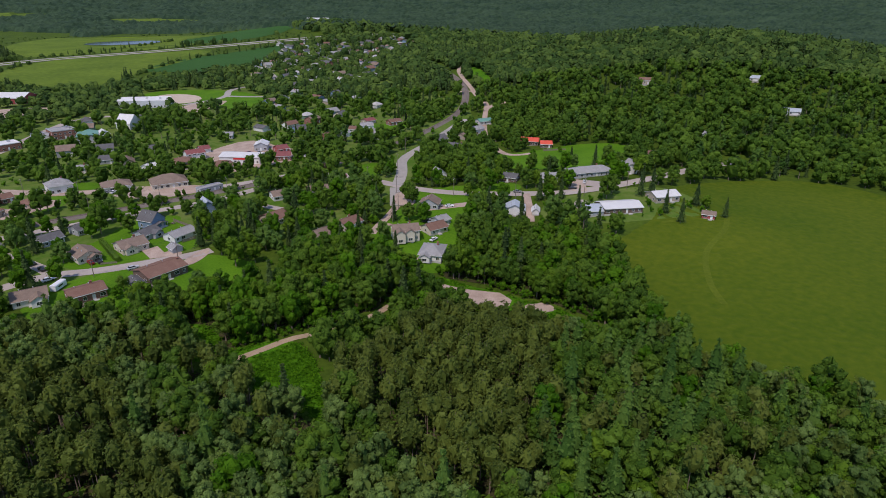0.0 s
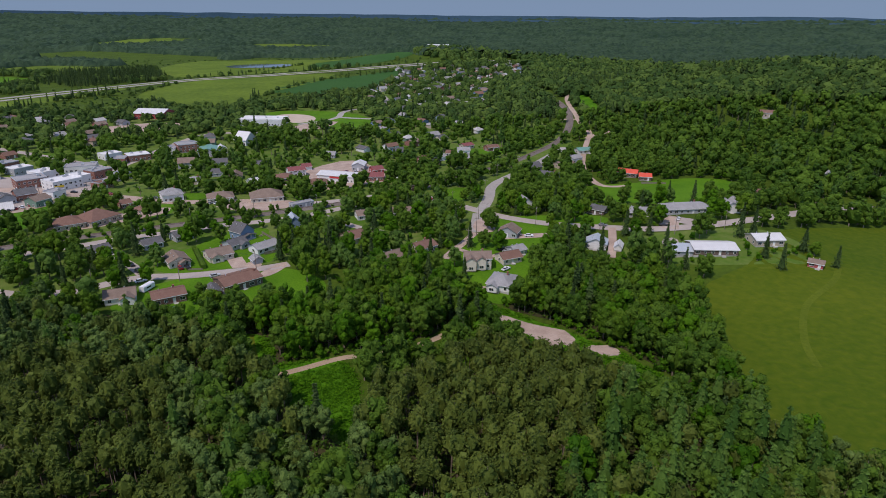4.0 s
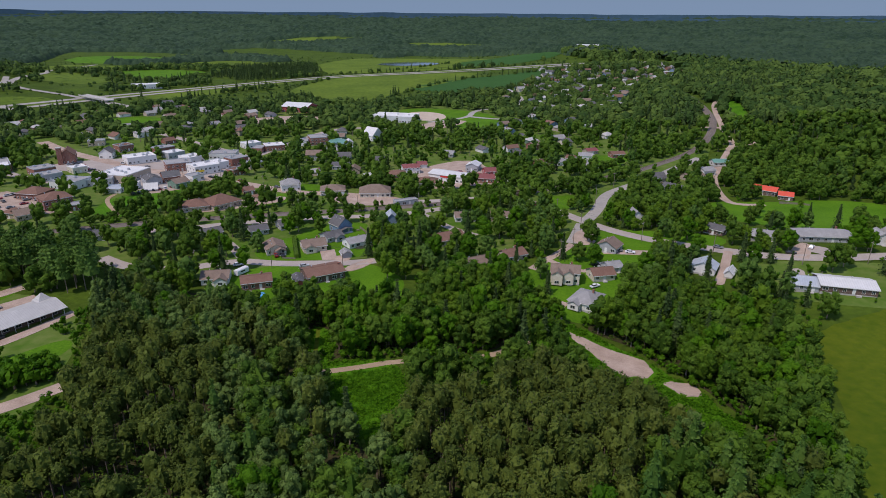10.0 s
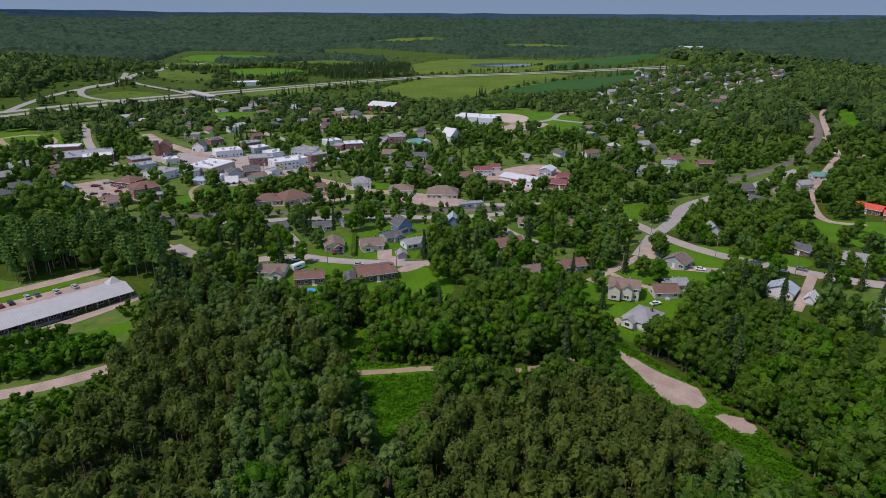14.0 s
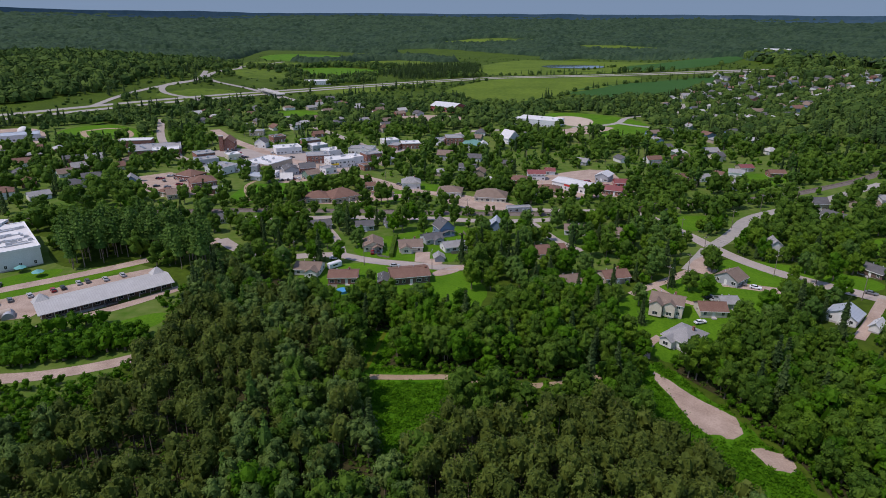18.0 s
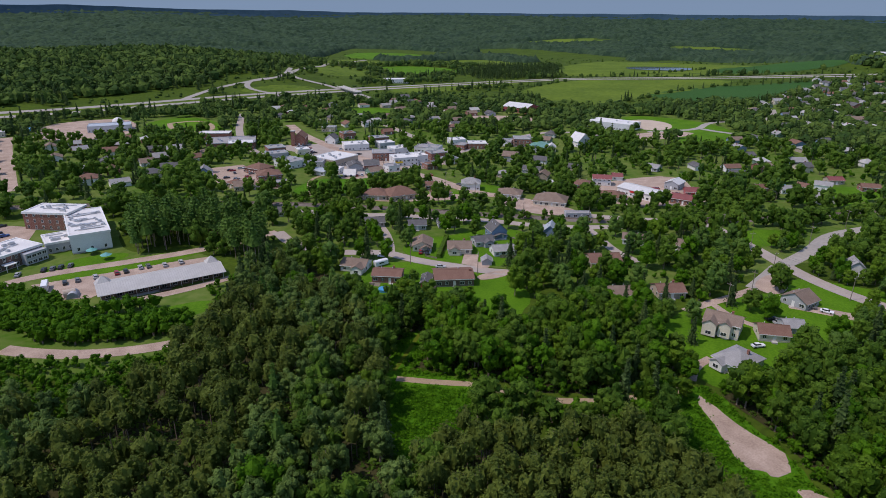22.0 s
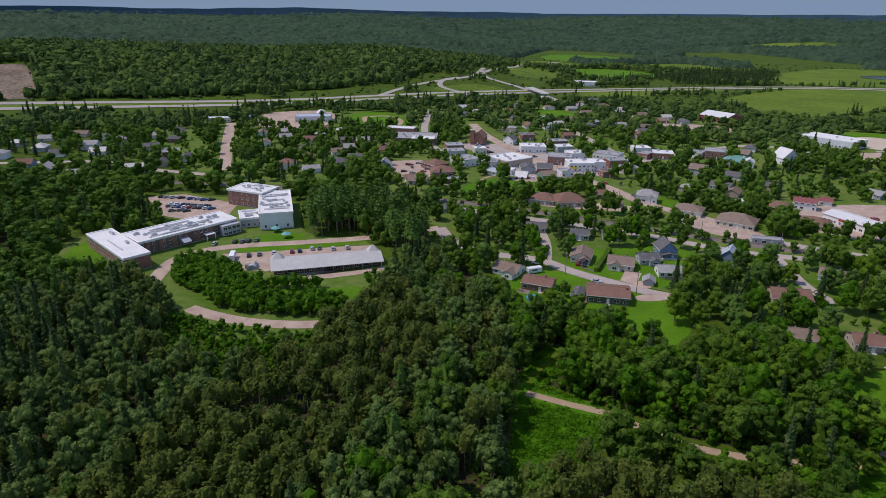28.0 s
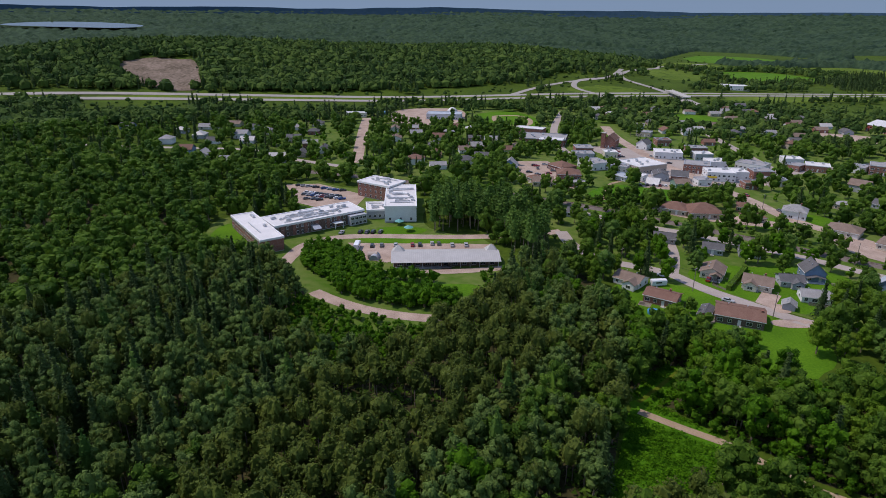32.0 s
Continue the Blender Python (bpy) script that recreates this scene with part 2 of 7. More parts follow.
WALLS = {
    "white": banded("white_siding", (0.62, 0.61, 0.58), (0.74, 0.73, 0.70), 0.22, "Z", 0.6, 0.85),
    "cream": banded("cream_siding", (0.55, 0.49, 0.38), (0.66, 0.60, 0.48), 0.22, "Z", 0.6, 0.85),
    "tan": banded("tan_siding", (0.36, 0.29, 0.22), (0.46, 0.38, 0.30), 0.22, "Z", 0.7, 0.85),
    "grey": banded("grey_siding", (0.30, 0.31, 0.32), (0.40, 0.41, 0.42), 0.22, "Z", 0.7, 0.85),
    "blue": banded("blue_siding", (0.14, 0.22, 0.32), (0.20, 0.29, 0.40), 0.22, "Z", 0.7, 0.85),
    "brick": banded("red_brick", (0.20, 0.085, 0.06), (0.30, 0.13, 0.095), 0.075, "Z", 0.9, 0.9, (0.30, 0.24, 0.2)),
    "darkbrick": banded("dark_brown_brick", (0.10, 0.065, 0.05), (0.17, 0.11, 0.085), 0.075, "Z", 0.9, 0.9, (0.2, 0.17, 0.15)),
    "redwood": banded("red_painted_boards", (0.30, 0.05, 0.05), (0.40, 0.09, 0.08), 0.25, "Z", 0.8, 0.85),
    "green": banded("green_siding", (0.12, 0.2, 0.15), (0.17, 0.27, 0.2), 0.22, "Z", 0.7, 0.85),
    "steelwall": banded("ribbed_steel_wall", (0.5, 0.51, 0.52), (0.62, 0.63, 0.64), 0.6, "X", 0.5, 0.85),
}


# ---------------------------------------------------------------- terrain
def bump_at(x, y, cx, cy, sx, height, sy=None):
    return height * np.exp(-(((x - cx) / sx) ** 2) - ((y - cy) / (sy or sx)) ** 2)


def ground_z(x, y):
    """Height of the land: the gentle town basin, the wooded hills round it and the rise to the horizon."""
    x, y = np.asarray(x, float), np.asarray(y, float)
    z = bump_at(x, y, 225, 212, 70, 7) + bump_at(x, y, 95, 165, 50, -6) + bump_at(x, y, -60, 480, 150, -4, 80)
    z = z + bump_at(x, y, -195, 210, 70, -2) + bump_at(x, y, 680, 1450, 420, 28) + bump_at(x, y, 615, 1415, 140, 13)
    # the wooded hill above the hay field, a long back running north-west to south-east
    u, w = (x - 626) * 0.9004 + (y - 410) * 0.435, (y - 410) * 0.9004 - (x - 626) * 0.435
    z = z + 61 * np.exp(-((u / 197) ** 2) - (w / 324) ** 2)
    z = z + bump_at(x, y, -1000, 350, 250, 42) + bump_at(x, y, -880, 640, 260, 40) + bump_at(x, y, -690, 1000, 260, 36)
    r = np.hypot(x, y)
    s = np.clip((r - 1700) / 3000, 0, 1)
    z = z + 70 * s * s * (3 - 2 * s) + 27 * np.clip((r - 2600) / 2000, 0, 1) ** 1.4
    w = np.clip((r - 1300) / 900, 0, 1) - 0.6 * np.clip((r - 3000) / 1200, 0, 1)
    z = z + w * (14 * np.sin(x / 310 + 1.3) * np.cos(y / 420) + 10 * np.sin((x + y) / 520 + 0.4))
    return z


def gz(x, y):
    return float(ground_z(x, y))


def mesh_object(name, verts, faces, mats, index=None, smooth=False, tint=None):
    """One mesh from arrays of vertices and triangles."""
    me = bpy.data.meshes.new(name)
    verts, faces = np.asarray(verts, np.float32), np.asarray(faces, np.int32)
    k = faces.shape[1]
    me.vertices.add(len(verts))
    me.vertices.foreach_set("co", verts.ravel())
    me.loops.add(faces.size)
    me.loops.foreach_set("vertex_index", faces.ravel())
    me.polygons.add(len(faces))
    me.polygons.foreach_set("loop_start", np.arange(0, faces.size, k, dtype=np.int32))
    for m in mats:
        me.materials.append(m)
    if index is not None:
        me.polygons.foreach_set("material_index", np.asarray(index, np.int32))
    me.polygons.foreach_set("use_smooth", np.full(len(faces), smooth))
    if tint is not None:
        me.attributes.new("tint", "FLOAT", "POINT").data.foreach_set("value", np.asarray(tint, np.float32))
    me.update(calc_edges=True)
    me.validate()
    return new(name, me)


def part(name, bm, mat, parent, label=""):
    me = bpy.data.meshes.new(name)
    bm.normal_update()
    bm.to_mesh(me)
    bm.free()
    me.materials.append(mat)
    ob = new(name, me)
    ob.parent = parent
    if label:
        tagged(ob, label)
    return ob


def shared(name, me, parent, m):
    ob = new(name, me)
    ob.parent = parent
    ob.matrix_basis = m
    return ob


def add_box(bm, x0, x1, y0, y1, z0, z1):
    v = [bm.verts.new(c) for c in ((x0, y0, z0), (x1, y0, z0), (x1, y1, z0), (x0, y1, z0), (x0, y0, z1), (x1, y0, z1), (x1, y1, z1), (x0, y1, z1))]
    for f in ((3, 2, 1, 0), (4, 5, 6, 7), (0, 1, 5, 4), (1, 2, 6, 5), (2, 3, 7, 6), (3, 0, 4, 7)):
        bm.faces.new([v[i] for i in f])
    return bm


def box(*c):
    return add_box(bmesh.new(), *c)


def prism(section, x0, x1):
    """A closed section of (y, z) points drawn out along x."""
    bm = bmesh.new()
    a = [bm.verts.new((x0, y, z)) for y, z in section]
    b = [bm.verts.new((x1, y, z)) for y, z in section]
    n = len(section)
    bm.faces.new(a[::-1])
    bm.faces.new(b)
    for i in range(n):
        bm.faces.new((a[i], a[(i + 1) % n], b[(i + 1) % n], b[i]))
    bmesh.ops.recalc_face_normals(bm, faces=bm.faces[:])
    return bm


def tube(bm, x, y, z0, z1, r0, r1, sides=8):
    a = [bm.verts.new((x + r0 * math.cos(i * math.tau / sides), y + r0 * math.sin(i * math.tau / sides), z0)) for i in range(sides)]
    b = [bm.verts.new((x + r1 * math.cos(i * math.tau / sides), y + r1 * math.sin(i * math.tau / sides), z1)) for i in range(sides)]
    bm.faces.new(a[::-1])
    bm.faces.new(b)
    for i in range(sides):
        bm.faces.new((a[i], a[(i + 1) % sides], b[(i + 1) % sides], b[i]))
    return bm


# the ground: one sheet out to the horizon, finer near the walk
def ground_sheet():
    rings = [20.0]
    while rings[-1] < 4850:
        rings.append(rings[-1] + max(7.0, rings[-1] * 0.03))
    rings = np.array(rings)
    n = 220
    ang = np.arange(n) * math.tau / n
    xx, yy = (rings[:, None] * np.cos(ang)).ravel(), (rings[:, None] * np.sin(ang) + 0).ravel()
    xx, yy = np.append(xx, 0.0), np.append(yy, 0.0)
    verts = np.stack([xx, yy, ground_z(xx, yy)], 1)
    i = np.arange((len(rings) - 1) * n)
    j = (i // n) * n + (i % n + 1) % n
    faces = np.concatenate([np.stack([i, j, j + n], 1)[:, ::1], np.stack([i, j + n, i + n], 1)])
    k = np.arange(n)
    faces = np.concatenate([faces[:, ::-1], np.stack([np.full(n, len(xx) - 1), k, (k + 1) % n], 1)])
    return tagged(mesh_object("ground", verts, faces, [M["ground"]], smooth=True), "green overgrown land rolling out to the wooded horizon", "ground", kind="structure")


ground_sheet()

PATCHES = {}
OPEN, SEGMENTS, SPOTS = [], [], []  # where no tree stands: polygons, road lines, round spots


def inside(poly, x, y):
    poly = np.asarray(poly, float)
    c = np.zeros(np.shape(x), bool)
    j = len(poly) - 1
    for i in range(len(poly)):
        (xi, yi), (xj, yj) = poly[i], poly[j]
        if yi != yj:
            c ^= ((yi > y) != (yj > y)) & (x < (xj - xi) * (y - yi) / (yj - yi) + xi)
        j = i
    return c


def rounded(poly, closed=True, times=2):
    p = np.asarray(poly, float)
    for _ in range(times):
        q = np.roll(p, -1, 0) if closed else p[1:]
        a = p if closed else p[:-1]
        new_p = np.stack([a * 0.75 + q * 0.25, a * 0.25 + q * 0.75], 1).reshape(-1, 2)
        p = new_p if closed else np.concatenate([p[:1], new_p, p[-1:]])
    return p


def patch(name, poly, mat, label, category, lift=0.06, step=9.0, open_=True, soft=2, ragged=0.0):
    """A piece of ground cover with a rounded outline, laid over the land."""
    from mathutils.geometry import delaunay_2d_cdt
    p = rounded(poly, True, soft)
    if ragged:
        p = p + np.random.default_rng(int(abs(p.sum()))).normal(0, ragged, p.shape)
    (x0, y0), (x1, y1) = p.min(0), p.max(0)
    gx, gy = np.meshgrid(np.arange(x0 + step / 2, x1, step), np.arange(y0 + step / 2, y1, step))
    gx, gy = gx.ravel(), gy.ravel()
    ok = inside(p, gx, gy)
    pts = [Vector(c) for c in p] + [Vector(c) for c in zip(gx[ok], gy[ok])]
    edges = [(i, (i + 1) % len(p)) for i in range(len(p))]
    v, _, f, *_ = delaunay_2d_cdt(pts, edges, [], 1, 1e-4)
    v = np.array([tuple(c) for c in v])
    ob = mesh_object(name, np.column_stack([v, ground_z(v[:, 0], v[:, 1]) + lift]), [t for t in f if len(t) == 3], [mat], smooth=True)
    PATCHES.setdefault(name, []).append(p)
    if open_:
        OPEN.append(p)
    return tagged(ob, label, category, kind="structure")


def along(points, step):
    p = rounded(points, False, 2)
    d = np.concatenate([[0], np.cumsum(np.hypot(*np.diff(p, axis=0).T))])
    s = np.linspace(0, d[-1], max(2, int(d[-1] / step)))
    return np.stack([np.interp(s, d, p[:, 0]), np.interp(s, d, p[:, 1])], 1)


def ribbon(name, points, width, mat, label, category="road", lift=0.12, step=4.0, clear=2.5, rows=((-0.5, 0.0), (0.5, 0.0)), shift=0.0):
    c = along(points, step)
    t = np.gradient(c, axis=0)
    t /= np.linalg.norm(t, axis=1)[:, None]
    nrm = np.stack([-t[:, 1], t[:, 0]], 1)
    c = c + nrm * shift
    k = len(rows)
    base = ground_z(c[:, 0], c[:, 1])
    v = []
    for off, up in rows:
        q = c + nrm * width * off
        v.append(np.column_stack([q, np.maximum(ground_z(q[:, 0], q[:, 1]), base - 9) + lift + up]))
    v = np.stack(v, 1).reshape(-1, 3)
    f = []
    for i in range(len(c) - 1):
        for j in range(k - 1):
            a = i * k + j
            f.append((a + 1, a, a + k))
            f.append((a + 1, a + k, a + k + 1))
    ob = mesh_object(name, v, f, [mat])
    SEGMENTS.append((c, width / 2 + clear))
    return tagged(ob, label, category, kind="structure")


# ---------------------------------------------------------------- ground cover, roads, rail
patch("town_ground", [(-300, 300), (-160, 300), (-112, 285), (-84, 262), (-62, 250), (-20, 262), (20, 262), (50, 250), (90, 262), (140, 300), (220, 330), (300, 440), (330, 560), (420, 800), (300, 960), (200, 790), (60, 780), (-100, 800), (-250, 760), (-380, 640), (-470, 500), (-500, 380), (-400, 300)], M["yard"], "worn grass and bare earth of yards and lots", "ground", 0.04, 9.0, open_=False, soft=0)
patch("hay_field", [(122, 48), (114, 66), (108, 82), (116, 96), (129, 112), (142, 130), (150, 146), (158, 158), (168, 163), (205, 168), (240, 192), (300, 182), (352, 150), (330, 60), (250, 0), (160, 20)], M["meadow"], "wide olive-green hay field with faint mown tracks", "field", ragged=0.5)
ribbon("field_track", [(150, 100), (158, 110), (166, 117), (178, 126), (190, 133), (217, 140), (232, 149)], 2.6, M["tramped"], "faint pale wheel track worn across the hay field", "track", 0.1)
patch("clearing", [(-19, 173), (-15, 160), (-3, 129), (2, 122), (6, 134), (11, 148), (12, 173)], M["rough"], "bright green overgrown clearing beside the dirt track", "clearing", ragged=0.6)
patch("clearing", [(-20, 196), (-10, 197), (-8, 172), (-20, 170)], M["rough"], "bright green brush beside the dirt track", "clearing", ragged=0.6)
patch("verge", [(70, 190), (80, 190), (92, 172), (98, 158), (102, 144), (103, 130), (102, 112), (98, 100), (92, 99), (88, 104), (83, 113), (76, 130), (70, 150)], M["rough"], "bright green grass verge round the gravel turning area", "verge", ragged=0.5)
patch("lawn", [(-60, 250), (-58, 226), (-42, 216), (-24, 216), (-16, 224), (0, 212), (20, 216), (22, 236), (14, 250), (4, 258), (-30, 262)], M["lawn"], "mown green lawn behind the brick bungalows", "lawn", ragged=0.4)
patch("lawn", [(-44, 268), (-20, 264), (4, 262), (16, 274), (10, 300), (14, 316), (-10, 318), (-26, 296), (-42, 294)], M["lawn"], "mown green front lawns along the street", "lawn")
patch("lawn", [(64, 216), (76, 196), (86, 188), (104, 196), (112, 216), (134, 226), (160, 236), (140, 258), (112, 262), (84, 244)], M["lawn"], "mown green lawn round the tan houses", "lawn")
patch("lawn", [(150, 200), (176, 176), (196, 166), (230, 152), (242, 176), (236, 196), (204, 206), (176, 218)], M["yard"], "rough green grass round the metal-roofed house", "lawn")
patch("lawn", [(196, 296), (214, 260), (232, 246), (262, 246), (290, 246), (322, 280), (290, 304), (246, 306), (222, 318)], M["lawn"], "broad mown lawn below the red-roofed barns", "lawn")
patch("lawn", [(166, 402), (196, 404), (214, 424), (234, 434), (230, 452), (200, 452), (172, 446)], M["lawn"], "back lawns of the houses beyond the railway", "lawn")
patch("lawn", [(118, 262), (140, 250), (176, 236), (186, 252), (150, 276), (128, 280)], M["lawn"], "mown green lawn along the main road", "lawn")
patch("lawn", [(112, 318), (128, 318), (146, 330), (148, 350), (124, 346)], M["lawn"], "mown grass triangle beside the road junction", "lawn")
patch("lawn", [(-250, 160), (-200, 150), (-170, 150), (-150, 146), (-120, 140), (-92, 150), (-95, 215), (-112, 236), (-136, 252), (-165, 240), (-190, 262), (-192, 280), (-236, 284), (-258, 262), (-290, 262), (-292, 240), (-252, 220), (-238, 204), (-262, 186)], M["yard"], "uneven grass grounds round the hospital and the motel", "lawn", lift=0.03, open_=False)
patch("lawn", [(-246, 166), (-250, 182), (-214, 172), (-194, 160), (-200, 148), (-224, 150)], M["lawn"], "mown green lawn beside the hospital wing", "lawn")
patch("lawn", [(-194, 214), (-176, 226), (-142, 252), (-130, 252), (-150, 226), (-176, 206)], M["lawn"], "mown grass strip between the hospital drive and the car park", "lawn", lift=0.05)
patch("lawn", [(-190, 226), (-180, 238), (-166, 244), (-164, 234), (-178, 222)], M["lawn"], "small mown lawn at the hospital entrance", "lawn", lift=0.08)
patch("lawn", [(-138, 182), (-118, 190), (-100, 206), (-94, 196), (-108, 180), (-128, 174)], M["lawn"], "green grass bank below the motel", "lawn")
patch("lawn", [(-140, 394), (-122, 398), (-100, 416), (-84, 402), (-92, 382), (-118, 346), (-140, 352)], M["rough"], "open green lot with worn tracks behind the shops", "lot")
patch("lawn", [(-56, 352), (-34, 360), (-24, 384), (-44, 388), (-60, 376)], M["lawn"], "mown grass round the brown-roofed clinic", "lawn")
patch("lawn", [(-36, 386), (-12, 386), (-10, 410), (-34, 412)], M["lawn"], "front lawns on the main street", "lawn")
patch("school_field", [(-392, 560), (-372, 606), (-318, 580), (-290, 520), (-338, 512), (-372, 530)], M["lawn"], "green school sports field", "field")
patch("lawn", [(-250, 700), (-205, 740), (-150, 690), (-190, 640)], M["lawn"], "open mown green by the highway side of town", "lawn")
patch("pasture", [(-60, 980), (20, 1170), (140, 1185), (300, 1185), (242, 1080), (108, 925), (66, 830), (10, 850), (-30, 900)], M["pasture"], "yellow-green pasture beside the highway", "field", step=40, soft=1)
patch("crop_field", [(115, 960), (212, 1073), (325, 1117), (418, 1186), (399, 1110), (284, 927), (229, 873), (164, 915)], M["crop"], "dark green crop field on the valley floor", "field", step=40, soft=1)
patch("pasture", [(-30, 1250), (0, 1640), (140, 1900), (400, 1480), (362, 1350), (265, 1250), (90, 1240)], M["pasture"], "pale green marshy pasture beyond the highway", "field", step=50, soft=1)
patch("crop_field", [(284, 1397), (393, 1444), (481, 1517), (552, 1431), (522, 1346), (396, 1287), (293, 1271)], M["crop"], "bluish green crop field beyond the highway", "field", lift=0.3, step=50, soft=1)
patch("pond", [(118, 1491), (172, 1556), (268, 1443), (242, 1355), (151, 1406)], M["water"], "shallow pale pond in the marshy pasture", "pond", lift=0.9, step=60)
patch("pasture", [(-470, 1110), (-500, 1240), (-430, 1260), (-330, 1150), (-350, 1040), (-400, 1030)], M["pasture"], "yellow-green farmland beyond the interchange", "field", step=40, soft=1)
patch("crop_field", [(-320, 1160), (-410, 1290), (-330, 1400), (-210, 1330), (-200, 1200)], M["lawn"], "bright green hay meadow on the valley floor", "field", step=50, soft=1)
patch("pasture", [(-520, 1290), (-560, 1500), (-420, 1480), (-360, 1420), (-430, 1300)], M["pasture"], "pale green farmland strip in the valley", "field", step=50, soft=1)
patch("crop_field", [(-580, 1560), (-600, 1800), (-420, 1850), (-330, 1640), (-420, 1530)], M["lawn"], "bright green field far up the valley", "field", step=60, soft=1)
patch("pasture", [(-280, 1480), (-330, 1600), (-200, 1750), (-100, 1560), (-150, 1400)], M["pasture"], "pale green field far up the valley", "field", step=60, soft=1)
patch("building_site", [(-470, 1285), (-500, 1340), (-440, 1360), (-400, 1310)], M["dirt"], "bare brown earthworks beside the road", "earthworks", lift=0.4, step=30, ragged=3)
patch("pasture", [(-250, 880), (-180, 900), (-60, 1060), (-80, 1130), (-220, 1010)], M["pasture"], "rough green verge beside the highway", "field", step=40, soft=1)
patch("pasture", [(-430, 790), (-400, 880), (-340, 880), (-330, 820), (-370, 780)], M["pasture"], "grass inside the highway ramp loop", "field", step=30, soft=1)
patch("pasture", [(-1080, 1560), (-1000, 1800), (-700, 1900), (-720, 1700)], M["pasture"], "distant pale clearing on the wooded slope", "field", step=80, soft=1)
patch("pasture", [(200, 2300), (420, 2500), (700, 2350), (520, 2200)], M["pasture"], "distant pale fields in the woods", "field", step=80, soft=1)
patch("pasture", [(-300, 2500), (0, 2800), (260, 2600), (0, 2400)], M["pasture"], "distant pale fields in the woods", "field", step=80, soft=1)
patch("pasture", [(-1600, 700), (-1800, 1000), (-1500, 1150), (-1400, 850)], M["pasture"], "distant pale clearing by the lake", "field", step=80, soft=1)
patch("quarry", [(-672, 372), (-700, 408), (-760, 436), (-806, 455), (-845, 408), (-848, 366), (-790, 345), (-730, 345)], M["pit"], "bare brown gravel pit cut into the wooded hill", "quarry", lift=0.4, step=30, ragged=3)
patch("lake", [(-2900, 700), (-3000, 1000), (-2720, 1260), (-2600, 1120), (-2720, 880)], M["water"], "pale lake beyond the wooded ridge", "lake", lift=18, step=150)
patch("ball_diamond", [(84, 712), (108, 728), (132, 702), (126, 660), (94, 652)], M["sand"], "sandy baseball infield", "ballfield", lift=0.12, step=20)
patch("lawn", [(70, 690), (90, 760), (160, 730), (190, 660), (150, 620), (110, 636)], M["lawn"], "mown outfield grass beside the arena", "lawn", step=20)
patch("gravel_lot", [(77, 185), (77, 178), (79, 172), (81, 165), (83, 156), (87, 151), (93, 153), (96, 156), (96, 162), (94, 166), (87, 172), (82, 179), (79, 183)], M["gravel"], "pale pink gravel turning area at the track end", "gravel lot", 0.13, ragged=0.25, soft=1)
patch("gravel_lot", [(94, 148), (95, 142), (98, 138), (102, 138), (104, 143), (101, 147), (98, 149)], M["gravel"], "small pink gravel patch in the grass", "gravel lot", 0.13, ragged=0.3)
patch("parking_lot", [(-10, 370), (6, 379), (24, 372), (38, 360), (42, 350), (24, 346), (6, 350), (-4, 360)], M["gravel"], "wide pinkish gravel parking lot", "parking lot", 0.14, soft=1)
patch("parking_lot", [(-98, 352), (-72, 350), (-52, 358), (-34, 366), (-32, 380), (-50, 376), (-66, 372), (-90, 364)], M["gravel"], "pinkish paved lot round the clinic", "parking lot", 0.13, soft=1)
patch("parking_lot", [(-224, 402), (-208, 420), (-188, 408), (-172, 392), (-150, 362), (-168, 362), (-196, 366)], M["gravel"], "pinkish paved parking lot behind the brick shops", "parking lot", 0.13, soft=0)
patch("parking_lot", [(-208, 500), (-194, 512), (-172, 482), (-180, 470), (-196, 482)], M["asphalt"], "worn asphalt parking lot beside the supermarket", "parking lot", 0.14, soft=0)
patch("parking_lot", [(-292, 242), (-278, 258), (-236, 262), (-226, 246), (-232, 228), (-254, 224)], M["gravel"], "pinkish asphalt hospital car park", "parking lot", 0.13, soft=0)
patch("parking_lot", [(-182, 202), (-162, 218), (-140, 236), (-126, 246), (-118, 236), (-146, 206), (-148, 196), (-164, 190)], M["gravel"], "pinkish asphalt motel car park", "parking lot", 0.13, soft=0)
patch("parking_lot", [(-128, 405), (-100, 430), (-90, 420), (-118, 398)], M["gravel"], "gravel yard behind the shops", "parking lot", 0.13, soft=1)
patch("parking_lot", [(66, 412), (92, 440), (120, 426), (112, 388), (90, 386)], M["gravel"], "dusty yard round the white warehouse", "parking lot", 0.13, soft=1)
patch("parking_lot", [(-462, 527), (-425, 570), (-382, 539), (-360, 478), (-421, 448), (-458, 493)], M["gravel"], "pinkish yard of the works garage", "parking lot", 0.13, soft=1)
patch("parking_lot", [(-110, 690), (-40, 720), (10, 690), (-50, 650)], M["gravel"], "pinkish lot beside the red barn", "parking lot", 0.13, soft=1)
patch("parking_lot", [(60, 610), (130, 660), (150, 640), (90, 590)], M["gravel"], "pinkish lot beside the arena", "parking lot", 0.13, soft=1)
patch("town_pavement", [(-222, 492), (-196, 478), (-172, 470), (-150, 424), (-122, 408), (-90, 438), (-62, 470), (-72, 500), (-120, 500), (-150, 520), (-190, 514)], M["asphalt"], "pinkish worn paving round the shops", "pavement", 0.09, soft=1)
patch("driveway", [(-4, 250), (4, 258), (12, 262), (10, 254), (0, 246)], M["gravel"], "pinkish gravel driveway beside the bungalow", "driveway", 0.13, open_=False)
patch("driveway", [(-8, 266), (-2, 268), (2, 262), (-4, 258)], M["gravel"], "pinkish gravel driveway", "driveway", 0.13, open_=False)
patch("driveway", [(-13, 275), (-6, 276), (-5, 261), (-12, 263)], M["gravel"], "pinkish gravel driveway before the cream bungalow", "driveway", 0.13, open_=False, soft=0)
